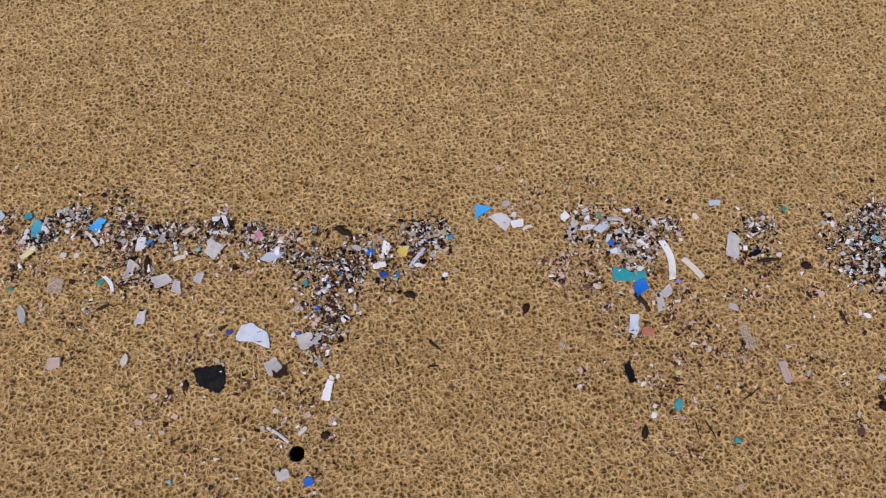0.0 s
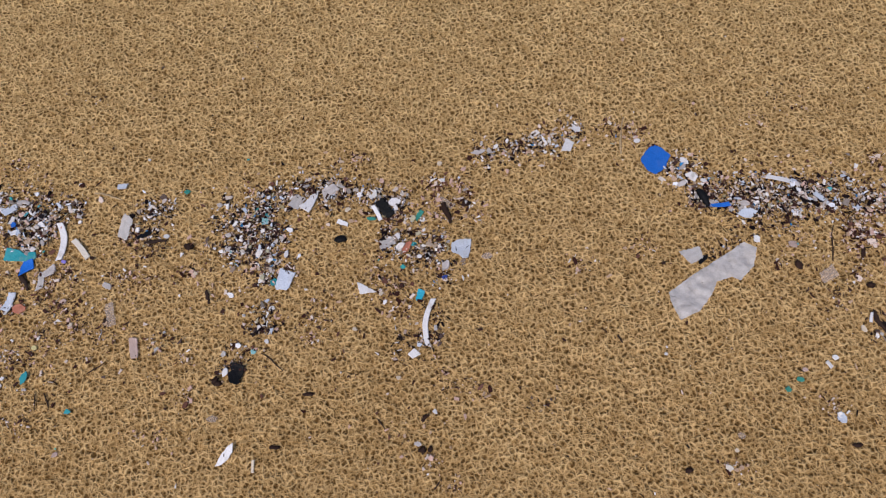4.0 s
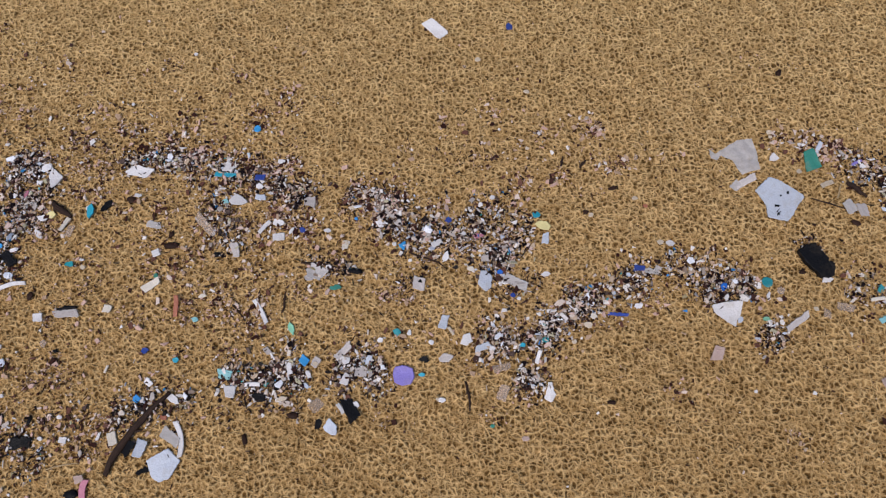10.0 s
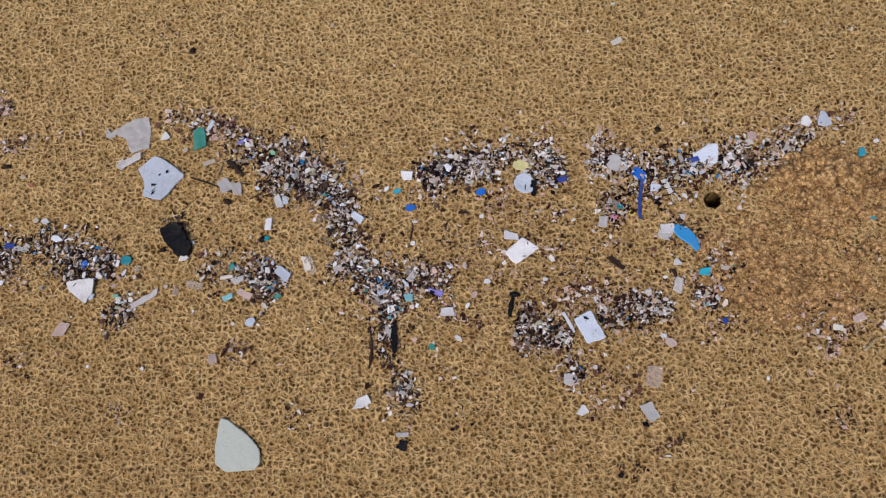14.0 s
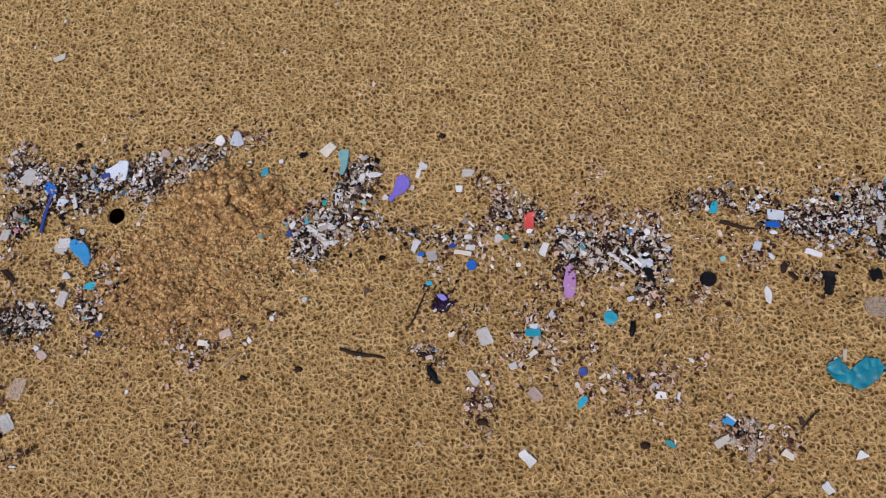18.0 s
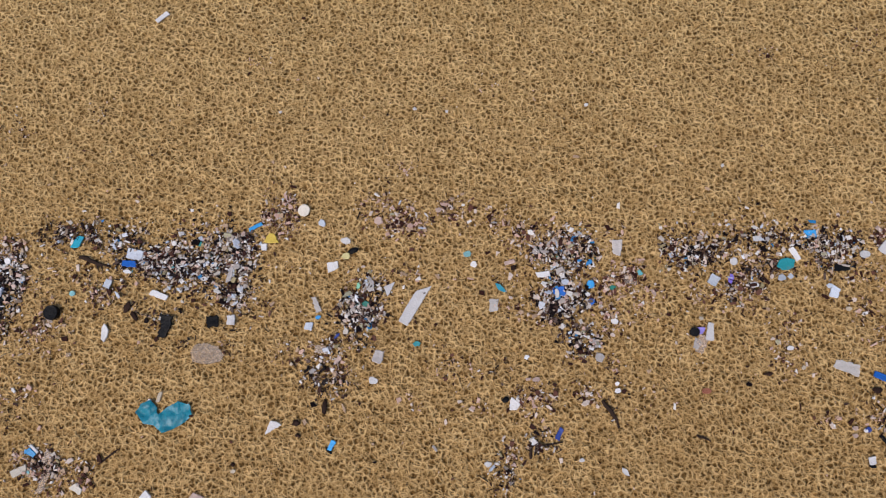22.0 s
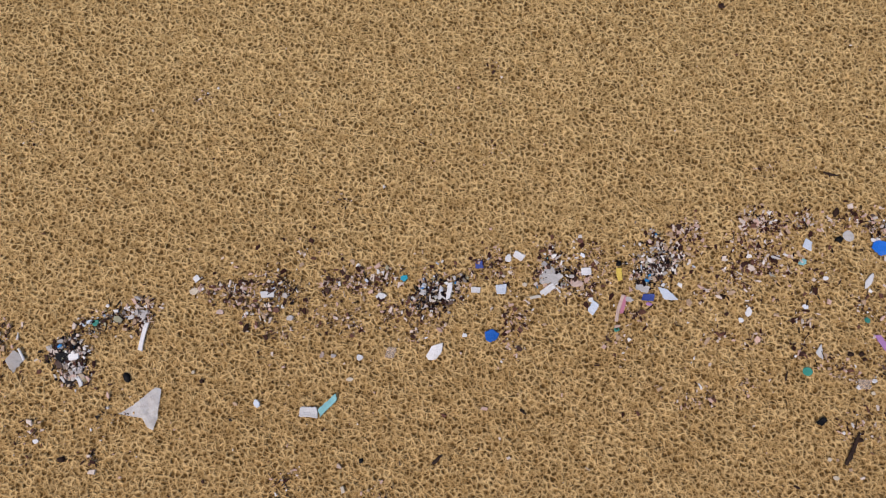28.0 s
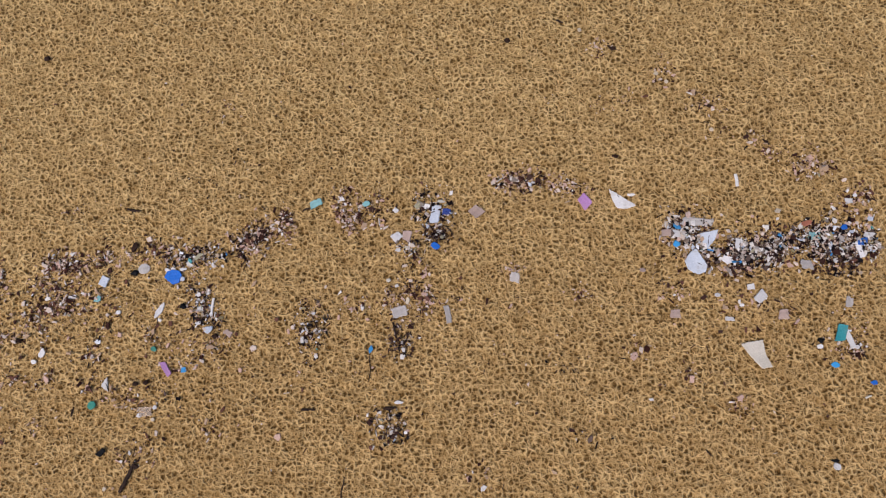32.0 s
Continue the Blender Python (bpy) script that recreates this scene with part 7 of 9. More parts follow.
frag("shard", "blue", 4.832, -0.321, 0.014, 0.011, -1)
frag("quad", "grey", 4.850, -0.324, 0.018, 0.017, -1)
cap("blue", 4.913, -0.342, 0.017)
frag("strip", "cream", 4.900, -0.321, 0.029, 0.008, -11)
frag("shard", "navy", 4.883, -0.309, 0.014, 0.011, -1)
frag("shard", "white", 4.909, -0.295, 0.016, 0.012, -1)
frag("quad", "white", 4.912, -0.312, 0.014, 0.008, -1)
frag("quad", "red", 5.010, -0.269, 0.029, 0.017, -89)
frag("shard", "white", 5.010, -0.288, 0.014, 0.008, -1)
frag("shard", "green", 4.970, -0.297, 0.015, 0.011, -1)
frag("tri", "white", 4.959, -0.299, 0.016, 0.013, -1)
frag("quad", "white", 5.030, -0.321, 0.021, 0.012, 71)
frag("shard", "pale", 5.056, -0.289, 0.014, 0.010, -1)
frag("shard", "white", 4.978, -0.263, 0.012, 0.010, -1)
frag("poly", "mauve", 5.068, -0.373, 0.021, 0.058, 0, 0.003, 0.001, [(-0.16, 0.39), (0.21, 0.50), (0.50, 0.17), (0.47, -0.22), (0.14, -0.50), (-0.41, -0.48), (-0.50, -0.06)])
frag("shard", "black", 5.080, -0.339, 0.021, 0.013, -1)
frag("strip", "white", 5.151, -0.342, 0.046, 0.005, -39)
frag("strip", "grey", 5.159, -0.352, 0.041, 0.005, -39)
frag("strip", "white", 5.171, -0.339, 0.038, 0.005, -43)
frag("shard", "white", 5.199, -0.296, 0.013, 0.013, -1)
frag("quad", "pale", 5.190, -0.347, 0.020, 0.016, -1)
frag("quad", "black", 5.197, -0.368, 0.025, 0.016, -78)
frag("shard", "white", 5.196, -0.386, 0.011, 0.009, -1)
frag("shard", "white", 5.229, -0.325, 0.016, 0.009, 64)
frag("shard", "grey", 5.124, -0.341, 0.012, 0.009, -1)
cap("black", 5.287, -0.377, 0.025)
frag("disc", "aqua", 5.315, -0.344, 0.010, 0.009, -1)
frag("quad", "cyan", 5.310, -0.258, 0.022, 0.012, 72)
frag("shard", "pale", 4.644, -0.391, 0.014, 0.011, 59)
frag("disc", "white", 4.593, -0.420, 0.008, 0.008, -1)
frag("quad", "pink", 4.520, -0.442, 0.025, 0.012, 19)
frag("quad", "cream", 4.485, -0.456, 0.018, 0.010, -1)
stick("reed", 4.529, -0.484, 0.030, 0.0054, 39)
stick("wood", 4.737, -0.480, 0.073, 0.0071, -13)
frag("shard", "stone", 4.733, -0.486, 0.010, 0.008, -1)
pebble("brown", 4.550, -0.513, 0.015, 0.008, -1)
pebble("brown", 4.637, -0.501, 0.012, 0.009, -1)
stick("wood", 4.827, -0.408, 0.085, 0.0035, 60)
frag("shard", "cyan", 4.844, -0.370, 0.014, 0.011, -1)
crumpled("film_scrap", "plum", 4.866, -0.403, 0.036, 0.031, 0, [(-0.5, -0.1), (-0.42, -0.4), (-0.1, -0.5), (0.22, -0.44), (0.3, -0.16), (0.5, -0.2), (0.46, 0.1), (0.26, 0.12), (0.16, 0.44), (-0.12, 0.5), (-0.36, 0.3)], 0.008, "crumpled dark violet plastic film lying on the sand", "plastic film")
# lilac leaf laid on the dark film as its glint
frag("leaf", "lilac", 4.864, -0.394, 0.019, 0.010, -28, 0.0016, 0.007)
pebble("brown", 4.853, -0.400, 0.009, 0.009, -1)
stick("black", 4.848, -0.516, 0.032, 0.0116, -62)
pebble("brown", 4.832, -0.484, 0.018, 0.009, -1)
frag("quad", "film", 4.929, -0.456, 0.031, 0.018, -74)
frag("quad", "cyan", 5.007, -0.455, 0.026, 0.012, -1)
frag("quad", "pale", 5.007, -0.444, 0.013, 0.008, -1)
stick("wood", 4.980, -0.454, 0.032, 0.0035, 4)
frag("quad", "grey", 5.009, -0.470, 0.014, 0.009, 75)
frag("quad", "cream", 5.001, -0.488, 0.016, 0.008, 38)
frag("quad", "white", 4.972, -0.505, 0.012, 0.011, 19)
frag("leaf", "pale", 5.037, -0.426, 0.017, 0.010, 80)
stick("reed", 5.020, -0.327, 0.050, 0.0035, -72)
frag("disc", "cyan", 5.128, -0.434, 0.023, 0.023, -1)
frag("shard", "white", 5.203, -0.433, 0.012, 0.011, -1)
stick("reed", 5.206, -0.464, 0.048, 0.0041, 48)
pebble("black", 5.161, -0.453, 0.027, 0.010, 73)
frag("shard", "pink", 5.045, -0.500, 0.014, 0.009, -1)
frag("quad", "haze", 5.126, -0.517, 0.017, 0.008, 74)
frag("disc", "navy", 5.079, -0.517, 0.015, 0.014, -1)
frag("shard", "cream", 5.068, -0.537, 0.013, 0.011, -65)
frag("leaf", "cyan", 5.074, -0.563, 0.025, 0.012, 50)
frag("quad", "pink", 5.002, -0.548, 0.023, 0.018, -42)
frag("quad", "grey", 4.909, -0.523, 0.022, 0.012, -52)
frag("shard", "white", 4.926, -0.518, 0.011, 0.007, -1)
frag("shard", "white", 4.931, -0.530, 0.009, 0.009, -1)
pebble("brown", 4.921, -0.589, 0.019, 0.011, -0)
frag("quad", "white", 4.987, -0.642, 0.030, 0.016, -47)
pebble("brown", 5.164, -0.629, 0.014, 0.009, -0)
frag("leaf", "teal", 5.201, -0.627, 0.021, 0.008, -32)
stick("reed", 5.212, -0.650, 0.027, 0.0026, -82)
frag("shard", "sky", 5.286, -0.596, 0.013, 0.011, -0)
frag("quad", "cream", 5.278, -0.626, 0.023, 0.010, 27)
frag("shard", "navy", 5.150, -0.527, 0.012, 0.009, -1)
frag("shard", "grey", 5.187, -0.541, 0.017, 0.013, -1)
frag("quad", "white", 5.194, -0.555, 0.017, 0.010, -1)
frag("strip", "white", 5.221, -0.557, 0.012, 0.005, 72)
frag("shard", "stone", 5.160, -0.566, 0.008, 0.008, -1)
frag("strip", "white", 5.394, 0.159, 0.027, 0.009, 48)
frag("shard", "white", 4.198, 0.134, 0.007, 0.007, -2)
frag("shard", "stone", 4.487, 0.078, 0.008, 0.007, -2)
pebble("brown", 4.871, -0.115, 0.011, 0.009, -1)
frag("quad", "white", 4.898, -0.211, 0.014, 0.011, -1)
frag("quad", "grey", 4.914, -0.184, 0.017, 0.012, -1)
pebble("black", 5.291, -0.383, 0.007, 0.005, -1)
stick("wood", 4.159, -0.335, 0.026, 0.0054, -39)
drift([(4.410, -0.173), (4.458, -0.159), (4.496, -0.139)], 0.057, 420, "mix", 1, .15)
drift([(4.496, -0.118), (4.583, -0.095)], 0.038, 70, "pale", 1, .2)
drift([(4.352, -0.176), (4.421, -0.208)], 0.043, 160, "mix", 1, .15)
drift([(4.750, -0.152, 0.6), (4.730, -0.191), (4.701, -0.225)], 0.052, 420, "mix", 1.05, 0.15)
drift([(4.719, -0.245), (4.672, -0.272), (4.624, -0.295)], 0.065, 750, "mix", 1.1, 0.15)
drift([(4.624, -0.304), (4.671, -0.320)], 0.035, 140, "mix", 1, 0.2)
drift([(4.734, -0.260), (4.771, -0.273), (4.817, -0.290), (4.890, -0.294), (4.937, -0.286), (4.969, -0.273)], 0.024, 330, "mix", 1, 0.2)
drift([(4.721, -0.166), (4.729, -0.221)], 0.043, 150, "dark", 1, 0.4)
drift([(4.954, -0.242), (4.993, -0.257), (5.032, -0.271)], 0.048, 330, "mix", 1, 0.15)
drift([(5.052, -0.296), (5.100, -0.320), (5.157, -0.329), (5.226, -0.320)], 0.059, 1150, "mix", 1.1, 0.15)
drift([(5.055, -0.343), (5.102, -0.353)], 0.039, 160, "dark", 1, 0.3)
drift([(5.088, -0.262), (5.220, -0.273)], 0.026, 90, "pale", 1, 0.2)
drift([(5.177, -0.383), (5.219, -0.393)], 0.038, 130, "mix", 1.1, .2)
drift([(5.239, -0.249), (5.346, -0.245)], 0.025, 110, "dark", 1, .45)
drift([(4.897, -0.564), (4.939, -0.581)], 0.052, 110, "pale", 1, .3)
drift([(5.141, -0.528), (5.207, -0.550)], 0.048, 120, "pale", 1, .3)
drift([(4.973, -0.479), (5.102, -0.497), (5.245, -0.575)], 0.123, 200, "pale", .9, .25)
drift([(4.518, -0.345), (4.602, -0.337)], 0.048, 60, "dark", 1, .3)
drift([(4.474, -0.455), (4.547, -0.429)], 0.057, 80, "pale", .9, .25)
drift([(4.815, -0.477), (4.867, -0.495)], 0.038, 60, "mix", 1, .3)
drift([(4.849, -0.351), (4.862, -0.424)], 0.038, 60, "dark", 1, .4)
drift([(4.914, -0.189), (4.977, -0.215)], 0.048, 80, "pale", 1, .3)
drift([(5.082, -0.275), (5.207, -0.282)], 0.057, 90, "pale", 1, .2)

# sixth stretch: the thick dark pile, the teal bag and the long white strip
stick("wood", 5.344, -0.290, 0.056, 0.0076, -13)
frag("quad", "pale", 5.409, -0.274, 0.028, 0.016, -11)
frag("quad", "blue", 5.402, -0.289, 0.019, 0.010, -0)
frag("shard", "white", 5.400, -0.303, 0.020, 0.007, -0)
frag("quad", "pale", 5.372, -0.324, 0.015, 0.011, 70)
frag("leaf", "white", 5.378, -0.405, 0.031, 0.012, -85)
frag("quad", "white", 5.458, -0.339, 0.026, 0.009, -21)
pebble("brown", 5.409, -0.362, 0.020, 0.011, 70)
pebble("brown", 5.422, -0.375, 0.017, 0.009, -51)
frag("shard", "white", 5.467, -0.508, 0.009, 0.008, -0)
frag("quad", "stone", 5.481, -0.501, 0.018, 0.006, 79)
frag("poly", "black", 5.476, -0.388, 0.024, 0.038, 0, 0.003, 0.001, [(-0.44, 0.50), (0.08, 0.42), (0.50, 0.45), (0.26, -0.21), (0.14, -0.50), (-0.50, -0.50), (-0.26, 0.04)])
frag("poly", "haze", 5.549, -0.429, 0.054, 0.034, 0, 0.0008, 0.001, [(-0.50, -0.02), (-0.39, 0.40), (-0.09, 0.50), (0.31, 0.34), (0.50, 0.02), (0.43, -0.35), (0.02, -0.50), (-0.39, -0.44)])
crumpled("plastic_bag_scrap", "lagoon", 5.493, -0.531, 0.091, 0.050, 0, [(-0.50, 0.08), (-0.43, 0.34), (-0.25, 0.50), (-0.15, 0.27), (-0.10, 0.06), (0.02, 0.27), (0.22, 0.50), (0.42, 0.42), (0.50, 0.09), (0.36, -0.17), (0.16, -0.40), (0.01, -0.50), (-0.16, -0.29), (-0.33, -0.24)], 0.012, "crumpled teal plastic bag scrap lying on sand", "plastic bag")
frag("tri", "white", 5.482, -0.650, 0.019, 0.013, -0)
frag("tri", "pink", 5.560, -0.650, 0.022, 0.017, 20)
frag("quad", "white", 5.424, -0.696, 0.017, 0.012, -60)
pebble("black", 5.363, -0.719, 0.021, 0.019, 10)
stick("wood", 5.338, -0.703, 0.040, 0.0020, 38)
frag("shard", "cream", 5.701, -0.686, 0.009, 0.008, 0)
frag("quad", "sky", 5.292, -0.597, 0.015, 0.009, -29)
frag("strip", "white", 5.296, -0.591, 0.018, 0.005, -39)
frag("quad", "haze", 5.280, -0.627, 0.026, 0.010, 29)
frag("quad", "haze", 5.320, -0.604, 0.019, 0.012, 75)
frag("quad", "haze", 5.319, -0.639, 0.035, 0.011, 75)
frag("shard", "aqua", 5.292, -0.627, 0.010, 0.008, -0)
frag("quad", "cream", 5.373, -0.647, 0.017, 0.010, -34)
stick("wood", 5.415, -0.596, 0.040, 0.0034, 39)
frag("tri", "yellow", 5.634, -0.235, 0.022, 0.021, -32)
frag("quad", "white", 5.622, -0.250, 0.012, 0.012, -0)
frag("disc", "cream", 5.682, -0.184, 0.021, 0.021, -0)
frag("shard", "pale", 5.714, -0.204, 0.020, 0.013, -43)
frag("shard", "white", 5.756, -0.232, 0.019, 0.013, -0)
pebble("black", 5.770, -0.248, 0.019, 0.009, 30)
frag("shard", "lemon", 5.759, -0.258, 0.018, 0.014, -0)
frag("tri", "white", 5.738, -0.274, 0.025, 0.018, 39)
frag("strip", "sky", 5.604, -0.216, 0.025, 0.007, 30)
frag("tri", "white", 5.833, -0.306, 0.021, 0.015, 57)
frag("shard", "mint", 5.783, -0.306, 0.016, 0.008, 76)
frag("quad", "film", 5.799, -0.306, 0.016, 0.013, -0)
frag("shard", "green", 5.798, -0.335, 0.017, 0.012, -0)
frag("quad", "grey", 5.571, -0.297, 0.028, 0.009, 83)
frag("shard", "white", 5.529, -0.308, 0.014, 0.008, -0)
frag("quad", "black", 5.550, -0.378, 0.020, 0.017, 10)
frag("quad", "white", 5.581, -0.373, 0.016, 0.017, 5)
frag("poly", "white", 5.878, -0.334, 0.051, 0.069, 0, 0.0025, 0.001, [(-0.50, -0.38), (-0.26, -0.00), (-0.02, 0.35), (0.24, 0.42), (0.50, 0.50), (0.31, 0.25), (0.09, -0.07), (-0.21, -0.50)])
frag("quad", "pale", 5.708, -0.377, 0.014, 0.013, -0)
frag("shard", "sky", 5.722, -0.361, 0.011, 0.008, -0)
frag("quad", "grey", 5.718, -0.342, 0.025, 0.009, -65)
frag("shard", "teal", 5.884, -0.395, 0.014, 0.011, -0)
frag("shard", "navy", 5.755, -0.389, 0.017, 0.007, 57)
frag("quad", "grey", 5.824, -0.419, 0.020, 0.014, 76)
frag("shard", "white", 5.819, -0.457, 0.020, 0.014, -10)
frag("quad", "haze", 5.732, -0.413, 0.018, 0.013, -0)
pebble("brown", 5.745, -0.501, 0.023, 0.009, -89)
frag("poly", "white", 5.668, -0.538, 0.025, 0.023, 0, 0.002, 0.001, [(-0.50, -0.50), (-0.37, 0.05), (-0.20, 0.50), (0.19, 0.42), (0.50, 0.20), (0.06, -0.10)])
pebble("brown", 5.703, -0.529, 0.013, 0.009, -0)
pebble("brown", 5.707, -0.548, 0.009, 0.006, -0)
frag("quad", "sky", 5.761, -0.561, 0.016, 0.008, 66)
pebble("black", 5.757, -0.567, 0.012, 0.006, -41)
frag("shard", "pink", 5.808, -0.195, 0.017, 0.014, -0)
frag("shard", "stone", 5.686, -0.438, 0.007, 0.006, -0)
frag("shard", "haze", 5.325, -0.443, 0.012, 0.009, -0)
pebble("brown", 5.610, -0.597, 0.007, 0.006, -0)
frag("shard", "stone", 5.612, -0.607, 0.009, 0.008, -0)
frag("shard", "grey", 5.923, -0.555, 0.015, 0.005, -53)
stick("wood", 5.690, -0.438, 0.012, 0.0037, -42)
frag("shard", "pink", 5.907, -0.171, 0.013, 0.010, -1)
frag("shard", "white", 5.855, 0.007, 0.008, 0.006, -1)
frag("shard", "white", 5.624, -0.011, 0.007, 0.006, -1)
drift([(5.276, -0.249), (5.351, -0.245), (5.416, -0.260)], 0.043, 240, "mix", 1, .2)
drift([(5.370, -0.288), (5.425, -0.289)], 0.025, 80, "dark", 1, .4)
drift([(5.421, -0.291, 0.4), (5.472, -0.284, 0.8), (5.528, -0.275, 1.1), (5.584, -0.253, 1.2)], 0.077, 1150, "mix", 1.1, 0.15)
drift([(5.590, -0.232), (5.585, -0.299), (5.576, -0.355)], 0.042, 430, "mix", 1.1, 0.15)
drift([(5.462, -0.298), (5.536, -0.299)], 0.043, 220, "dark", 1, 0.4)
drift([(5.614, -0.198), (5.671, -0.179)], 0.052, 150, "pale", 1, .2)
drift([(5.774, -0.195), (5.831, -0.185), (5.894, -0.206)], 0.052, 170, "pale", 1, .2)
drift([(5.760, -0.329), (5.792, -0.338), (5.809, -0.368)], 0.050, 360, "mix", 1.1, 0.2)
drift([(5.774, -0.329), (5.804, -0.357)], 0.035, 130, "dark", 1, 0.4)
drift([(5.743, -0.393), (5.813, -0.412)], 0.043, 90, "mix", 1, 0.2)
drift([(5.708, -0.452), (5.756, -0.465), (5.772, -0.483)], 0.035, 120, "dark", 1.1, 0.4)
drift([(5.266, -0.620), (5.327, -0.620), (5.397, -0.633)], 0.043, 150, "pale", 1, .2)
drift([(5.301, -0.620), (5.336, -0.616)], 0.029, 70, "mix", 1, .25)
drift([(5.785, -0.305), (5.831, -0.301)], 0.029, 60, "mix", 1, .2)
drift([(5.407, -0.354), (5.479, -0.392)], 0.038, 50, "dark", 1, .3)
drift([(5.351, -0.335), (5.388, -0.354)], 0.038, 60, "pale", .9, .2)
drift([(5.651, -0.411), (5.808, -0.483)], 0.057, 90, "pale", .9, .3)

# seventh stretch: tufts of debris and the heap with the curved white strip and blue blade
frag("shard", "aqua", 5.958, -0.244, 0.014, 0.012, 5)
frag("shard", "white", 5.970, -0.260, 0.015, 0.013, 5)
frag("strip", "pink", 6.028, -0.254, 0.018, 0.007, 16)
pebble("brown", 6.034, -0.263, 0.010, 0.008, 5)
frag("leaf", "cyan", 6.015, -0.297, 0.024, 0.008, -34)
frag("quad", "film", 6.005, -0.326, 0.020, 0.013, 93)
frag("quad", "white", 6.084, -0.271, 0.021, 0.009, 10)
frag("quad", "grey", 6.074, -0.231, 0.022, 0.012, 5)
frag("quad", "blue", 6.111, -0.298, 0.018, 0.013, 5)
frag("shard", "sky", 6.160, -0.284, 0.018, 0.017, 5)
frag("shard", "blue", 6.163, -0.312, 0.014, 0.013, 5)
frag("quad", "grey", 6.204, -0.220, 0.025, 0.016, 86)
frag("quad", "haze", 6.225, -0.273, 0.018, 0.015, 5)
frag("shard", "green", 6.196, -0.287, 0.013, 0.009, 5)
frag("shard", "pink", 6.263, -0.292, 0.016, 0.007, -54)
frag("quad", "pale", 6.360, -0.267, 0.019, 0.014, 65)
frag("shard", "white", 6.200, -0.342, 0.016, 0.012, 5)
frag("shard", "grey", 6.177, -0.401, 0.019, 0.017, 5)
frag("shard", "grey", 6.165, -0.375, 0.014, 0.011, 5)
frag("shard", "violet", 6.388, -0.262, 0.022, 0.010, 75)
frag("disc", "black", 6.327, -0.352, 0.016, 0.015, 5, 0.006)
frag("shard", "lilac", 6.338, -0.349, 0.017, 0.015, 5)
frag("quad", "white", 6.352, -0.351, 0.025, 0.012, 80)
frag("quad", "haze", 6.338, -0.372, 0.030, 0.014, 72)
frag("quad", "film", 6.331, -0.372, 0.018, 0.012, 65)
frag("shard", "stone", 6.338, -0.329, 0.009, 0.008, 5)
frag("poly", "white", 6.045, -0.480, 0.018, 0.021, 0, 0.002, 0.001, [(-0.50, -0.50), (-0.46, 0.12), (-0.32, 0.50), (0.50, -0.01), (0.18, -0.48)])
frag("shard", "pink", 6.077, -0.441, 0.014, 0.009, 5)
frag("shard", "pink", 6.065, -0.441, 0.012, 0.007, 5)
frag("quad", "navy", 6.115, -0.523, 0.020, 0.008, 66)
stick("wood", 6.196, -0.487, 0.049, 0.0070, -58)
frag("shard", "white", 6.206, -0.451, 0.013, 0.010, 5)
frag("shard", "white", 6.205, -0.440, 0.009, 0.008, 5)
frag("shard", "white", 6.151, -0.560, 0.011, 0.008, 6)
frag("shard", "white", 6.006, -0.574, 0.013, 0.011, 6)
stick("wood", 6.072, -0.550, 0.025, 0.0053, 93)
stick("wood", 6.099, -0.539, 0.046, 0.0034, 10)
pebble("black", 6.030, -0.475, 0.012, 0.008, 5)
frag("leaf", "white", 6.218, -0.573, 0.017, 0.008, -43)
frag("shard", "orange", 6.344, -0.444, 0.019, 0.011, 5)
stick("wood", 6.339, -0.516, 0.023, 0.0043, -19)
pebble("brown", 6.068, -0.306, 0.008, 0.007, 5)
frag("shard", "white", 6.393, -0.233, 0.018, 0.014, 65)
frag("shard", "white", 6.425, -0.270, 0.018, 0.012, 5)
frag("shard", "pale", 6.470, -0.256, 0.018, 0.012, 5)
frag("shard", "pale", 6.484, -0.253, 0.012, 0.008, 5)
frag("strip", "white", 6.493, -0.215, 0.024, 0.010, -58)
frag("quad", "sky", 6.520, -0.179, 0.018, 0.010, 5, 0.003)
frag("quad", "white", 6.433, -0.192, 0.014, 0.009, 5)
frag("shard", "grey", 6.447, -0.193, 0.014, 0.012, 5)
frag("shard", "white", 6.430, -0.175, 0.008, 0.008, 5)
frag("disc", "white", 6.606, -0.210, 0.017, 0.013, 5)
frag("quad", "white", 6.641, -0.196, 0.021, 0.015, 54)
frag("strip", "pink", 6.632, -0.166, 0.012, 0.007, -42)
frag("quad", "white", 6.682, -0.204, 0.025, 0.011, 2)
frag("quad", "grey", 6.675, -0.233, 0.024, 0.013, 63)
frag("shard", "lemon", 6.668, -0.228, 0.009, 0.008, 5)
frag("shard", "cream", 6.694, -0.219, 0.009, 0.008, 5)
frag("quad", "black", 6.776, -0.220, 0.019, 0.015, 86)
frag("shard", "white", 6.795, -0.226, 0.012, 0.006, 5)
frag("poly", "teal", 6.477, -0.233, 0.032, 0.022, 0, 0.002, 0.001, [(-0.50, -0.23), (-0.30, 0.31), (0.10, 0.50), (0.50, 0.38), (0.41, -0.23), (0.05, -0.50), (-0.23, -0.50)])
frag("poly", "cream", 6.678, -0.290, 0.051, 0.035, 0, 0.0018, 0.001, [(-0.50, -0.09), (-0.27, 0.27), (0.26, 0.50), (0.50, 0.12), (0.27, -0.22), (-0.08, -0.50)])
frag("poly", "pale", 6.694, -0.291, 0.031, 0.020, 0, 0.002, 0.001, [(-0.50, 0.34), (-0.00, 0.50), (0.50, 0.48), (0.25, -0.38), (-0.28, -0.50)])
frag("quad", "black", 6.692, -0.306, 0.025, 0.012, 5)
frag("quad", "white", 6.713, -0.315, 0.014, 0.010, 86)
frag("shard", "grey", 6.576, -0.197, 0.015, 0.009, 5)
frag("shard", "stone", 6.574, -0.301, 0.012, 0.009, 5)
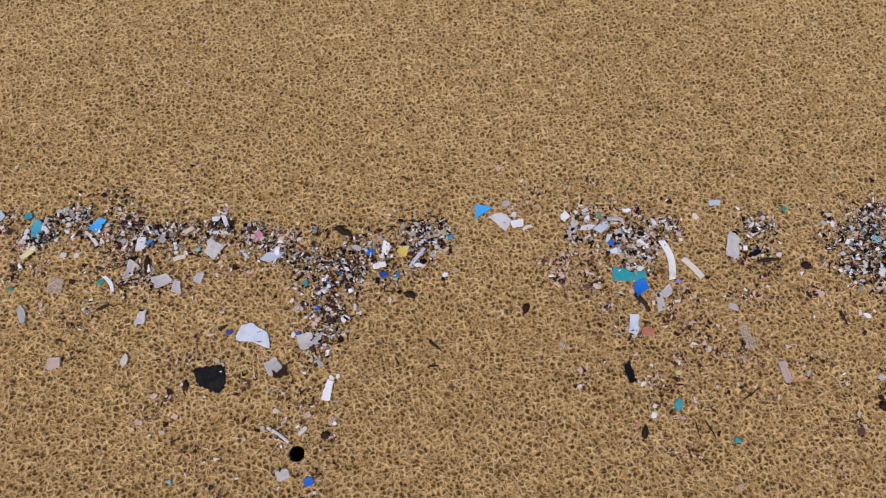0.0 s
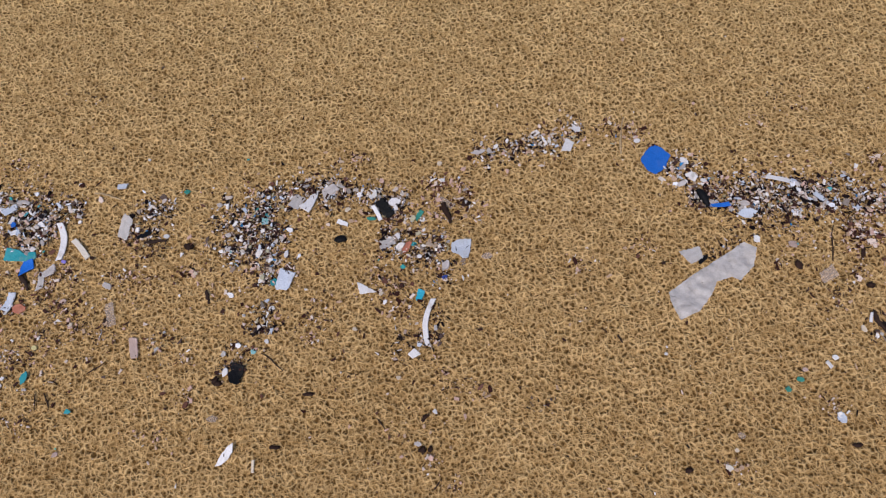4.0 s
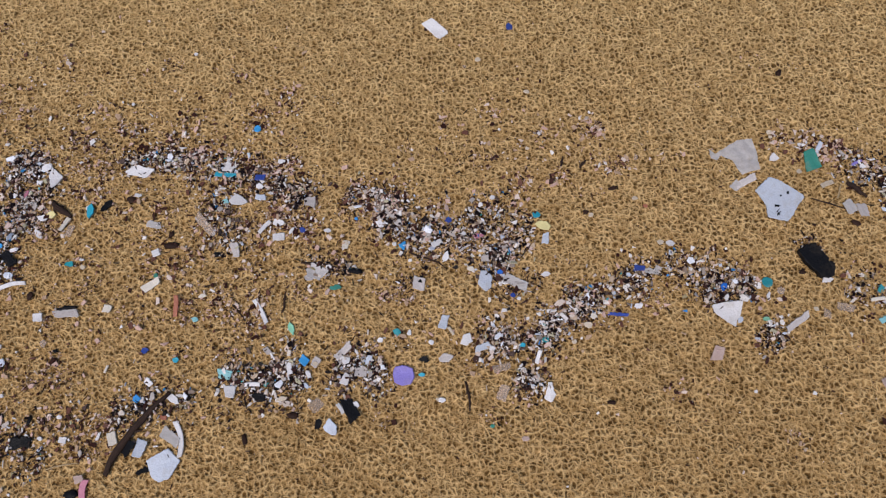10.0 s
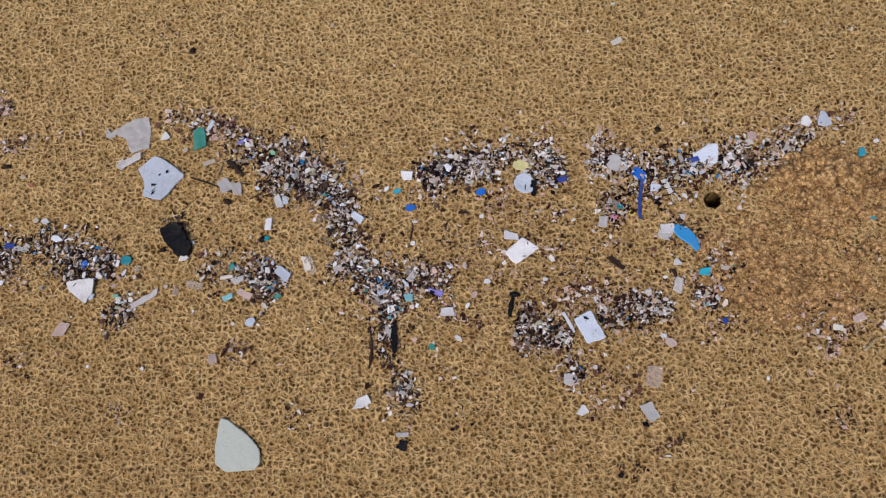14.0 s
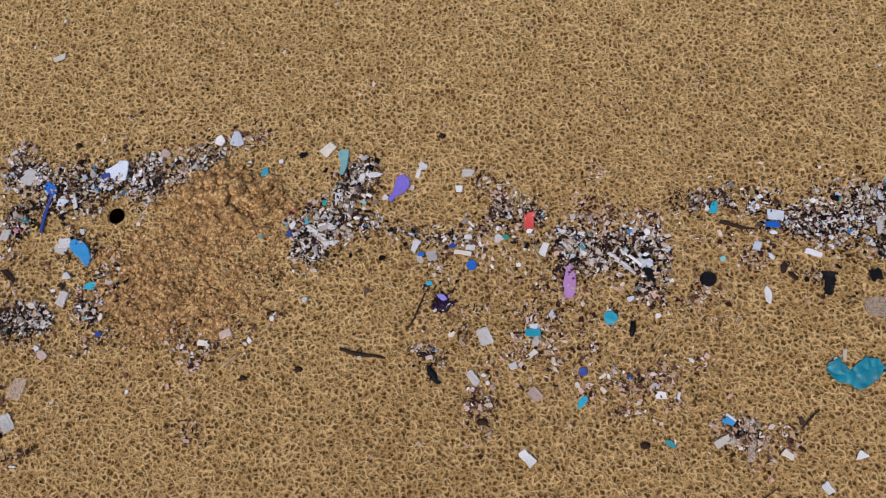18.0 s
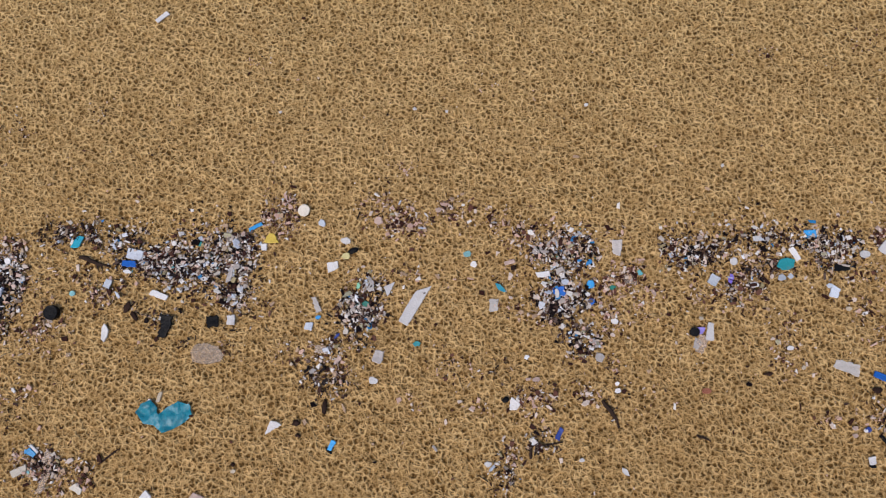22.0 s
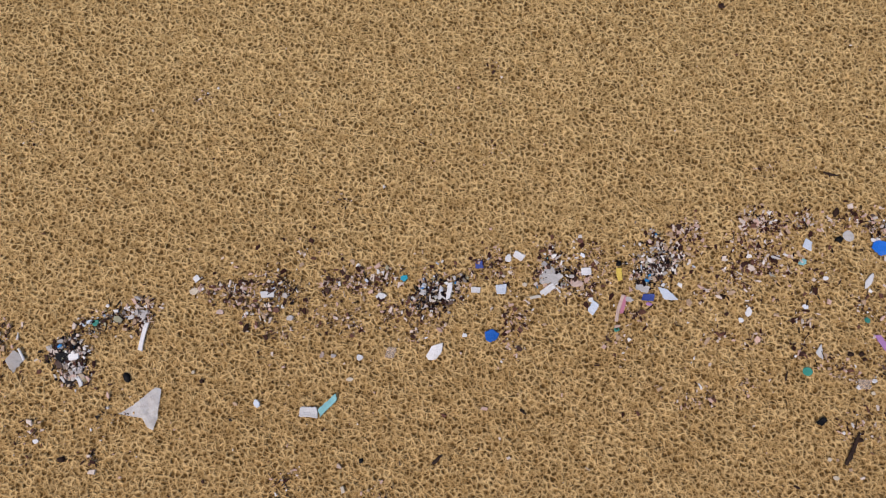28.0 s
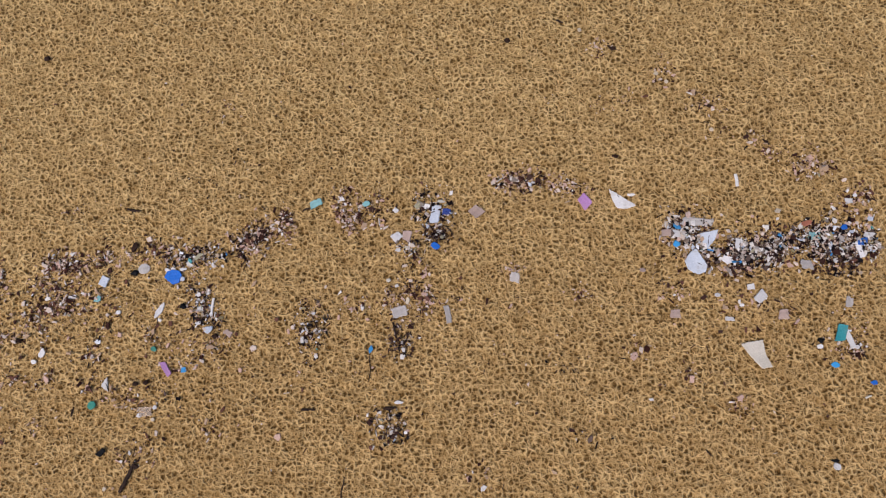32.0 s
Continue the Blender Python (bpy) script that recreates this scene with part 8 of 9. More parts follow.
frag("quad", "black", 6.566, -0.234, 0.024, 0.009, 5)
frag("shard", "pale", 6.546, -0.265, 0.012, 0.010, 5)
frag("quad", "pale", 6.554, -0.275, 0.019, 0.013, 64)
stick("black", 6.816, -0.156, 0.036, 0.0074, 88)
frag("tri", "grey", 6.861, -0.117, 0.020, 0.015, 5)
frag("shard", "stone", 6.884, -0.133, 0.009, 0.009, 5)
frag("quad", "film", 6.919, -0.170, 0.028, 0.026, -32)
frag("strip", "white", 6.927, -0.160, 0.023, 0.004, -49)
stick("wood", 6.802, -0.259, 0.069, 0.0080, 76)
frag("arc", "white", 6.773, -0.342, 0.043, 0.010, 34, 0.003)
frag("quad", "black", 6.784, -0.354, 0.021, 0.007, -10)
frag("poly", "cyan", 6.796, -0.370, 0.046, 0.029, 0, 0.003, 0.001, [(-0.50, 0.31), (-0.29, 0.50), (0.10, 0.13), (0.50, -0.21), (0.41, -0.50), (0.10, -0.49), (-0.29, -0.12)])
frag("shard", "pink", 6.699, -0.399, 0.012, 0.009, 5)
frag("quad", "blue", 6.619, -0.406, 0.028, 0.010, -20)
frag("quad", "film", 6.565, -0.395, 0.033, 0.017, -14)
frag("quad", "film", 6.634, -0.451, 0.032, 0.017, 58)
pebble("brown", 6.611, -0.428, 0.015, 0.010, 5)
frag("shard", "navy", 6.593, -0.489, 0.014, 0.010, 5)
frag("shard", "white", 6.589, -0.491, 0.008, 0.007, 5)
frag("shard", "pink", 6.572, -0.488, 0.013, 0.008, 5)
frag("shard", "pink", 6.572, -0.499, 0.010, 0.008, 6)
stick("black", 6.618, -0.506, 0.023, 0.0071, -56)
frag("quad", "film", 6.638, -0.496, 0.025, 0.014, 6)
pebble("brown", 6.624, -0.520, 0.012, 0.007, 6)
frag("quad", "white", 6.596, -0.535, 0.012, 0.012, 6)
frag("shard", "black", 6.595, -0.544, 0.014, 0.008, 6)
pebble("brown", 6.681, -0.468, 0.014, 0.010, 5)
pebble("brown", 6.673, -0.436, 0.015, 0.006, 5)
pebble("brown", 6.442, -0.412, 0.015, 0.006, 5)
frag("shard", "white", 6.478, -0.369, 0.014, 0.011, 5)
frag("shard", "stone", 6.498, -0.399, 0.009, 0.008, 5)
frag("shard", "haze", 6.722, -0.458, 0.017, 0.012, 81)
frag("shard", "white", 6.379, -0.069, 0.007, 0.007, 5)
frag("shard", "white", 5.911, 0.005, 0.007, 0.007, 5)
frag("shard", "white", 6.149, 0.029, 0.008, 0.008, 5)
drift([(5.993, -0.205), (6.069, -0.207), (6.126, -0.211)], 0.052, 150, "pale", 1, .25)
drift([(6.082, -0.230), (6.130, -0.240), (6.166, -0.227)], 0.052, 300, "mix", 1, .18)
drift([(6.068, -0.228), (6.121, -0.236), (6.172, -0.222)], 0.035, 210, "mix", 1.05, 0.2)
drift([(6.094, -0.276), (6.126, -0.297), (6.140, -0.328)], 0.068, 480, "mix", 1.15, 0.15)
drift([(6.143, -0.351), (6.167, -0.390)], 0.039, 170, "mix", 1.15, 0.15)
drift([(6.091, -0.300), (6.106, -0.336), (6.125, -0.357)], 0.023, 110, "dark", 1, 0.3)
drift([(6.178, -0.264), (6.196, -0.365)], 0.035, 80, "pale", 1, 0.2)
drift([(6.189, -0.262), (6.246, -0.275)], 0.048, 100, "pale", 1, .2)
drift([(6.277, -0.216), (6.342, -0.210), (6.406, -0.195)], 0.048, 380, "mix", 1, .2)
drift([(6.315, -0.222), (6.370, -0.217)], 0.029, 110, "dark", 1, .35)
drift([(6.415, -0.194), (6.480, -0.188), (6.536, -0.201)], 0.043, 260, "mix", 1, .18)
drift([(6.391, -0.248), (6.483, -0.234)], 0.025, 90, "dark", 1, .4)
drift([(6.528, -0.221), (6.564, -0.198), (6.601, -0.186)], 0.052, 330, "mix", 1.05, .16)
drift([(6.384, -0.272), (6.439, -0.266)], 0.038, 130, "mix", 1.05, .2)
drift([(6.619, -0.174), (6.665, -0.179)], 0.038, 70, "pale", 1, .3)
drift([(6.716, -0.186), (6.733, -0.208)], 0.039, 130, "mix", 1.05, 0.2)
drift([(6.753, -0.221, 1), (6.734, -0.261, 1.1), (6.729, -0.304, 0.8)], 0.080, 900, "mix", 1.2, 0.15)
drift([(6.710, -0.348), (6.740, -0.364)], 0.039, 260, "mix", 1.1, 0.15)
drift([(6.723, -0.248), (6.768, -0.272), (6.708, -0.325)], 0.052, 240, "dark", 1, 0.4)
drift([(6.787, -0.179), (6.813, -0.152)], 0.035, 150, "mix", 1.05, 0.25)
drift([(6.801, -0.222), (6.797, -0.279)], 0.019, 80, "dark", 1, 0.5)
drift([(6.610, -0.421), (6.639, -0.470), (6.623, -0.514)], 0.043, 60, "dark", 1, .4)
drift([(6.039, -0.458), (6.106, -0.487)], 0.057, 90, "pale", 1, .25)
drift([(6.069, -0.542), (6.112, -0.534)], 0.029, 60, "mix", 1, .3)
drift([(6.011, -0.573), (6.049, -0.591)], 0.038, 80, "mix", 1, .3)
drift([(6.454, -0.356), (6.502, -0.396)], 0.057, 60, "pale", .9, .25)
drift([(5.913, -0.174), (6.027, -0.173)], 0.038, 70, "pale", .9, .2)
drift([(6.135, -0.431), (6.322, -0.501)], 0.190, 90, "pale", .8, .3)

# eighth stretch: the thin line of bits that climbs towards the three-cornered film
frag("shard", "green", 7.033, -0.099, 0.016, 0.014, 7)
frag("shard", "pale", 7.023, -0.098, 0.011, 0.009, 7)
frag("strip", "white", 7.113, -0.111, 0.046, 0.008, 87)
frag("quad", "grey", 7.104, -0.076, 0.019, 0.014, 7)
frag("shard", "white", 7.010, -0.155, 0.024, 0.016, 7)
frag("quad", "grey", 7.019, -0.176, 0.024, 0.012, 17)
frag("arc", "white", 7.028, -0.191, 0.017, 0.007, -53)
frag("quad", "black", 6.993, -0.157, 0.019, 0.015, 7)
pebble("black", 7.100, -0.177, 0.018, 0.010, -64)
frag("shard", "pale", 7.311, -0.195, 0.016, 0.013, -55)
frag("quad", "white", 7.181, -0.010, 0.012, 0.010, 47)
frag("shard", "stone", 7.181, -0.031, 0.019, 0.015, 7)
frag("quad", "white", 7.301, -0.022, 0.021, 0.011, 17)
frag("shard", "pink", 7.228, -0.059, 0.016, 0.010, 7)
pebble("brown", 7.274, -0.080, 0.015, 0.008, 75)
crumpled("film_scrap", "film", 7.129, -0.220, 0.061, 0.065, 0, [(-0.50, -0.22), (-0.23, -0.02), (0.00, 0.18), (0.18, 0.37), (0.32, 0.50), (0.46, 0.47), (0.49, 0.23), (0.50, -0.03), (0.50, -0.28), (0.46, -0.50), (0.30, -0.45), (0.10, -0.24), (-0.18, -0.24)], 0.004, "large torn cloudy translucent film sheet lying creased on sand", "plastic film")
frag("quad", "haze", 7.311, -0.394, 0.041, 0.009, 53)
frag("shard", "white", 7.329, -0.373, 0.013, 0.010, 7)
stick("wood", 7.326, -0.453, 0.024, 0.0044, 89)
frag("shard", "white", 6.979, -0.289, 0.011, 0.009, 7)
pebble("brown", 7.025, -0.311, 0.013, 0.008, 7)
stick("brown", 6.921, -0.370, 0.023, 0.0082, 47)
frag("shard", "pink", 6.899, -0.404, 0.020, 0.016, 7)
frag("shard", "white", 7.481, -0.005, 0.021, 0.012, 7)
frag("shard", "cyan", 7.515, 0.028, 0.015, 0.013, 7)
frag("quad", "white", 7.578, 0.010, 0.020, 0.008, 87)
frag("quad", "white", 7.590, 0.015, 0.027, 0.008, 87)
frag("quad", "navy", 7.634, 0.063, 0.014, 0.012, 7)
frag("shard", "white", 7.680, 0.079, 0.016, 0.012, 72)
frag("quad", "white", 7.696, 0.085, 0.016, 0.012, -26)
frag("quad", "pale", 7.673, 0.025, 0.016, 0.016, 7)
frag("poly", "blue", 7.665, -0.049, 0.024, 0.022, 0, 0.0022, 0.001, [(-0.50, 0.22), (-0.04, 0.50), (0.50, 0.22), (0.35, -0.23), (-0.06, -0.50), (-0.37, -0.37)])
frag("poly", "white", 7.577, -0.083, 0.025, 0.030, 0, 0.0018, 0.001, [(-0.50, -0.30), (-0.19, 0.27), (0.50, 0.50), (0.48, -0.01), (0.17, -0.42), (-0.27, -0.50)])
frag("shard", "white", 7.622, -0.053, 0.011, 0.009, 7)
frag("shard", "white", 7.461, -0.106, 0.012, 0.011, 7)
frag("shard", "pink", 7.401, -0.108, 0.014, 0.009, 74)
frag("shard", "grey", 7.419, -0.108, 0.010, 0.009, 7)
frag("shard", "grey", 7.342, -0.057, 0.013, 0.012, 7)
frag("quad", "film", 7.752, 0.057, 0.029, 0.021, -37)
frag("strip", "white", 7.749, 0.039, 0.034, 0.007, 40)
frag("quad", "white", 7.632, 0.021, 0.014, 0.010, 7)
stick("reed", 7.723, 0.021, 0.021, 0.0038, 22)
frag("shard", "pink", 7.792, 0.050, 0.017, 0.012, 7)
frag("shard", "stone", 7.711, 0.039, 0.010, 0.009, 7)
frag("shard", "stone", 7.450, -0.141, 0.013, 0.008, 7)
frag("quad", "haze", 7.509, -0.093, 0.018, 0.013, 83)
frag("quad", "white", 7.392, -0.199, 0.029, 0.016, -1)
frag("quad", "aqua", 7.422, -0.184, 0.036, 0.011, 50, 0.003)
pebble("black", 7.484, -0.262, 0.008, 0.007, 7)
stick("wood", 7.600, -0.247, 0.019, 0.0060, 44)
stick("wood", 7.725, -0.161, 0.012, 0.0048, -36)
frag("strip", "stone", 7.462, -0.307, 0.010, 0.006, -66)
frag("quad", "pink", 7.503, -0.413, 0.025, 0.022, 26)
stick("wood", 7.531, -0.339, 0.015, 0.0037, -56)
pebble("brown", 7.218, -0.170, 0.007, 0.007, 7)
frag("shard", "stone", 7.203, -0.158, 0.007, 0.006, 7)
drift([(7.001, -0.113), (7.052, -0.092), (7.109, -0.073)], 0.019, 150, "mix", 1, 0.35)
drift([(6.996, -0.130), (7.016, -0.159), (7.015, -0.196)], 0.038, 300, "mix", 1.15, 0.2)
drift([(6.975, -0.134), (6.997, -0.166)], 0.026, 90, "dark", 1, 0.4)
drift([(7.080, -0.071), (7.120, -0.086)], 0.034, 80, "pale", 1, .25)
drift([(7.186, -0.031), (7.256, -0.013), (7.333, -0.010)], 0.026, 150, "pale", 0.9, 0.3)
drift([(7.295, -0.021), (7.361, -0.004)], 0.021, 70, "mix", 1, 0.2)
drift([(7.258, -0.043), (7.316, -0.056)], 0.038, 40, "pale", 0.9, 0.3)
drift([(7.389, 0.002), (7.455, 0.014), (7.512, 0.030)], 0.033, 170, "pale", 0.95, 0.3)
drift([(7.545, 0.019), (7.578, 0.012), (7.611, 0.038)], 0.039, 230, "mix", 1.05, 0.2)
drift([(7.531, -0.008), (7.587, 0.003)], 0.029, 110, "dark", 1, .3)
drift([(7.485, -0.043), (7.579, -0.022)], 0.052, 60, "pale", 0.9, 0.3)
drift([(7.616, 0.052), (7.672, 0.071)], 0.026, 60, "pale", 0.9, 0.3)
drift([(7.739, 0.070), (7.799, 0.065)], 0.045, 130, "mix", 1.05, 0.2)
drift([(7.335, -0.051), (7.458, -0.056)], 0.057, 50, "pale", 0.8, 0.3)
drift([(6.837, -0.114), (6.917, -0.139)], 0.038, 60, "pale", .9, .3)

# ninth stretch: thinning line with the blue lump, then the last tufts
frag("shard", "grey", 7.740, 0.076, 0.014, 0.011, 5)
frag("strip", "white", 7.750, 0.035, 0.023, 0.007, 41)
frag("quad", "film", 7.746, 0.053, 0.023, 0.015, 5)
frag("strip", "cream", 7.729, 0.021, 0.018, 0.005, 16)
frag("quad", "white", 7.808, 0.072, 0.017, 0.011, 5)
frag("shard", "pink", 7.792, 0.050, 0.025, 0.014, 5)
frag("quad", "yellow", 7.861, 0.074, 0.019, 0.008, -75)
pebble("black", 7.859, 0.090, 0.010, 0.008, 5)
frag("shard", "white", 7.818, 0.026, 0.010, 0.009, 5)
frag("quad", "pale", 7.823, 0.013, 0.019, 0.012, 65)
frag("strip", "pink", 7.863, 0.018, 0.045, 0.006, 80)
frag("quad", "rose", 7.870, 0.026, 0.029, 0.007, 80)
frag("shard", "grey", 7.879, 0.034, 0.016, 0.012, 5)
frag("quad", "navy", 7.910, 0.040, 0.019, 0.010, 5)
frag("shard", "mauve", 7.911, 0.030, 0.012, 0.007, 5)
frag("shard", "green", 7.862, -0.016, 0.012, 0.011, 6)
frag("quad", "film", 7.900, 0.054, 0.023, 0.015, -15)
frag("shard", "white", 7.932, 0.063, 0.009, 0.008, 5)
frag("poly", "pale", 7.940, 0.049, 0.034, 0.019, 0, 0.002, 0.001, [(-0.50, 0.50), (-0.04, 0.43), (0.24, 0.04), (0.50, -0.40), (0.18, -0.50), (-0.14, -0.46)])
pebble("brown", 8.025, 0.055, 0.015, 0.007, 5)
frag("shard", "white", 8.069, 0.034, 0.020, 0.013, 73)
frag("shard", "white", 8.058, 0.020, 0.012, 0.010, 5)
frag("quad", "white", 8.112, 0.129, 0.014, 0.006, 5)
frag("quad", "pale", 8.163, 0.156, 0.018, 0.013, 73)
frag("shard", "aqua", 8.155, 0.125, 0.019, 0.013, 35)
frag("shard", "white", 8.193, 0.103, 0.012, 0.009, 5)
pebble("black", 8.213, 0.170, 0.014, 0.010, 5)
frag("disc", "film", 8.229, 0.177, 0.020, 0.019, 5)
pebble("brown", 8.209, 0.215, 0.016, 0.010, 73)
stick("wood", 8.201, 0.281, 0.025, 0.0049, -7)
frag("poly", "blue", 8.281, 0.163, 0.030, 0.026, 0, 0.003, 0.001, [(-0.50, -0.05), (-0.38, 0.36), (-0.08, 0.50), (0.31, 0.40), (0.50, 0.13), (0.35, -0.36), (0.02, -0.50), (-0.28, -0.28)])
frag("shard", "white", 8.269, 0.175, 0.012, 0.008, 5)
frag("shard", "white", 8.296, 0.176, 0.014, 0.007, 5)
frag("shard", "pale", 8.296, 0.160, 0.014, 0.010, 5)
frag("leaf", "white", 8.262, 0.106, 0.032, 0.010, 64)
pebble("black", 8.301, 0.113, 0.011, 0.010, 5)
frag("shard", "white", 8.326, 0.133, 0.012, 0.011, 5)
frag("shard", "white", 8.332, 0.109, 0.014, 0.009, -15)
frag("strip", "white", 8.351, 0.114, 0.027, 0.004, 85)
frag("shard", "white", 8.329, 0.085, 0.014, 0.006, 5)
frag("shard", "pale", 8.347, 0.074, 0.021, 0.015, 5)
frag("quad", "pink", 8.381, 0.068, 0.015, 0.011, -39)
pebble("brown", 8.359, 0.063, 0.010, 0.009, 5)
stick("wood", 8.256, 0.075, 0.038, 0.0026, 77)
frag("shard", "green", 8.258, 0.042, 0.012, 0.011, 5)
frag("quad", "mauve", 8.282, 0.009, 0.030, 0.010, -58)
frag("shard", "sky", 8.311, 0.007, 0.012, 0.011, 6)
frag("disc", "green", 8.164, -0.050, 0.015, 0.014, 6)
stick("wood", 8.132, -0.060, 0.016, 0.0035, 87)
pebble("brown", 8.232, -0.015, 0.011, 0.007, 6)
pebble("brown", 8.250, -0.013, 0.010, 0.008, 6)
frag("quad", "haze", 8.254, -0.059, 0.021, 0.013, 6)
frag("shard", "white", 8.244, -0.066, 0.010, 0.009, 6)
frag("shard", "white", 8.269, -0.053, 0.012, 0.008, 6)
frag("quad", "black", 8.188, -0.124, 0.015, 0.010, 43)
stick("wood", 8.235, -0.160, 0.055, 0.0074, 67)
pebble("brown", 8.245, -0.146, 0.014, 0.007, 6)
frag("shard", "stone", 8.267, -0.072, 0.008, 0.007, 6)
frag("shard", "stone", 8.199, -0.180, 0.008, 0.007, 6)
frag("poly", "white", 8.183, -0.016, 0.013, 0.025, 0, 0.002, 0.001, [(-0.50, -0.13), (-0.13, 0.27), (0.18, 0.50), (0.50, -0.50), (-0.10, -0.32)])
drift([(7.724, 0.053), (7.779, 0.045), (7.817, 0.035)], 0.039, 70, "pale", 0.9, 0.3)
drift([(7.657, 0.069), (7.719, 0.084), (7.791, 0.097), (7.857, 0.081)], 0.043, 110, "pale", 0.9, 0.3)
drift([(7.890, 0.066), (7.918, 0.101), (7.942, 0.131)], 0.048, 330, "mix", 1, 0.25)
drift([(7.942, 0.150), (7.987, 0.164)], 0.034, 90, "pale", 1, .2)
drift([(7.885, 0.071), (7.937, 0.104)], 0.038, 120, "dark", 1, .35)
drift([(8.057, 0.193), (8.098, 0.178), (8.130, 0.182), (8.170, 0.195)], 0.028, 190, "pale", 1, 0.3)
drift([(8.166, 0.190), (8.264, 0.212)], 0.026, 50, "pale", 0.9, 0.3)
drift([(8.265, 0.196), (8.311, 0.198), (8.366, 0.207)], 0.033, 190, "mix", 1, 0.25)
drift([(8.387, 0.209), (8.418, 0.231), (8.476, 0.260)], 0.037, 220, "pale", 1, 0.3)
drift([(8.384, 0.211), (8.438, 0.244)], 0.034, 120, "dark", 1, .35)
drift([(8.311, 0.156), (8.337, 0.122), (8.334, 0.077)], 0.035, 150, "mix", 1.05, 0.2)
drift([(8.043, 0.128), (8.134, 0.124), (8.208, 0.100)], 0.087, 110, "pale", 1, 0.3)
drift([(8.025, 0.130), (8.090, 0.109)], 0.057, 90, "pale", .9, .2)
drift([(8.243, 0.060), (8.375, 0.055)], 0.076, 90, "pale", .9, .25)
drift([(8.212, -0.125), (8.273, -0.144)], 0.048, 40, "pale", .9, .25)
drift([(7.679, -0.030), (7.716, -0.039)], 0.048, 50, "pale", .9, .2)
frag("poly", "pale", 8.712, -0.209, 0.042, 0.025, 0, 0.002, 0.001, [(-0.50, 0.35), (-0.22, 0.50), (0.19, 0.41), (0.50, 0.33), (0.45, -0.28), (0.01, -0.50), (-0.36, -0.30)])
frag("shard", "pink", 8.414, -0.240, 0.018, 0.010, 6)
stick("wood", 8.580, -0.176, 0.034, 0.0026, 83)
pebble("brown", 8.852, 0.595, 0.009, 0.009, 5)
pebble("brown", 8.150, -0.226, 0.011, 0.004, -22)
frag("shard", "stone", 8.209, -0.206, 0.011, 0.008, 6)
stick("wood", 8.618, 0.017, 0.054, 0.0018, 88)
frag("quad", "aqua", 8.518, 0.290, 0.019, 0.011, 21)
frag("shard", "aqua", 8.605, 0.290, 0.018, 0.011, -0)
frag("shard", "white", 8.656, 0.278, 0.012, 0.008, -0)
frag("quad", "white", 8.659, 0.231, 0.016, 0.016, 41)
frag("quad", "pink", 8.676, 0.233, 0.017, 0.014, 81)
frag("shard", "blue", 8.724, 0.216, 0.025, 0.015, -15)
frag("quad", "pale", 8.722, 0.268, 0.032, 0.016, 81)
frag("shard", "white", 8.709, 0.285, 0.014, 0.012, -0)
frag("shard", "cream", 8.733, 0.294, 0.016, 0.006, -0)
frag("quad", "navy", 8.743, 0.276, 0.014, 0.010, -0)
frag("quad", "pink", 8.794, 0.274, 0.020, 0.019, 41)
frag("quad", "grey", 8.857, 0.163, 0.019, 0.016, 74)
frag("strip", "grey", 8.746, 0.100, 0.030, 0.010, -78)
frag("quad", "grey", 8.666, 0.104, 0.024, 0.019, 20)
frag("shard", "stone", 8.679, 0.122, 0.014, 0.009, 81)
frag("shard", "white", 8.661, 0.209, 0.012, 0.009, -0)
frag("shard", "cream", 8.646, 0.157, 0.009, 0.008, -0)
frag("shard", "sky", 8.619, 0.041, 0.016, 0.008, 71)
frag("shard", "white", 8.667, -0.043, 0.016, 0.007, 0)
frag("shard", "white", 8.679, -0.090, 0.007, 0.006, 0)
stick("wood", 8.660, 0.069, 0.037, 0.0037, -69)
stick("wood", 8.678, 0.059, 0.028, 0.0037, 61)
stick("wood", 8.504, 0.282, 0.019, 0.0031, 21)
stick("wood", 8.520, -0.055, 0.024, 0.0045, 0)
stick("wood", 8.653, -0.052, 0.022, 0.0053, 5)
frag("poly", "white", 9.042, 0.297, 0.045, 0.036, 0, 0.002, 0.001, [(-0.50, 0.50), (-0.31, 0.36), (0.01, 0.08), (0.50, -0.34), (0.16, -0.50), (-0.22, -0.47), (-0.37, -0.06)])
frag("quad", "mauve", 8.980, 0.293, 0.023, 0.018, -53)
frag("shard", "white", 9.057, 0.304, 0.015, 0.006, -0)
frag("strip", "white", 9.236, 0.329, 0.022, 0.006, -83)
frag("quad", "film", 9.162, 0.256, 0.052, 0.013, -3)
frag("strip", "grey", 9.164, 0.261, 0.049, 0.004, -3)
frag("quad", "white", 9.132, 0.235, 0.026, 0.013, -11)
frag("shard", "sky", 9.128, 0.218, 0.016, 0.012, -0)
frag("shard", "white", 9.210, 0.191, 0.022, 0.018, -0)
frag("quad", "pink", 9.113, 0.238, 0.024, 0.012, -0)
frag("quad", "white", 9.229, 0.218, 0.017, 0.008, 80)
frag("quad", "white", 9.244, 0.145, 0.014, 0.011, -0)
frag("quad", "white", 9.259, 0.129, 0.021, 0.016, 39)
frag("shard", "white", 9.243, 0.190, 0.011, 0.009, -0)
frag("shard", "orange", 9.344, 0.253, 0.024, 0.012, 15)
frag("shard", "blue", 9.406, 0.246, 0.015, 0.014, -0)
frag("quad", "blue", 9.433, 0.221, 0.015, 0.014, -0)
frag("shard", "white", 9.445, 0.233, 0.022, 0.010, -0)
frag("strip", "white", 9.427, 0.208, 0.029, 0.009, -75)
frag("quad", "grey", 9.339, 0.183, 0.017, 0.016, -0)
frag("quad", "aqua", 9.355, 0.231, 0.020, 0.013, -0)
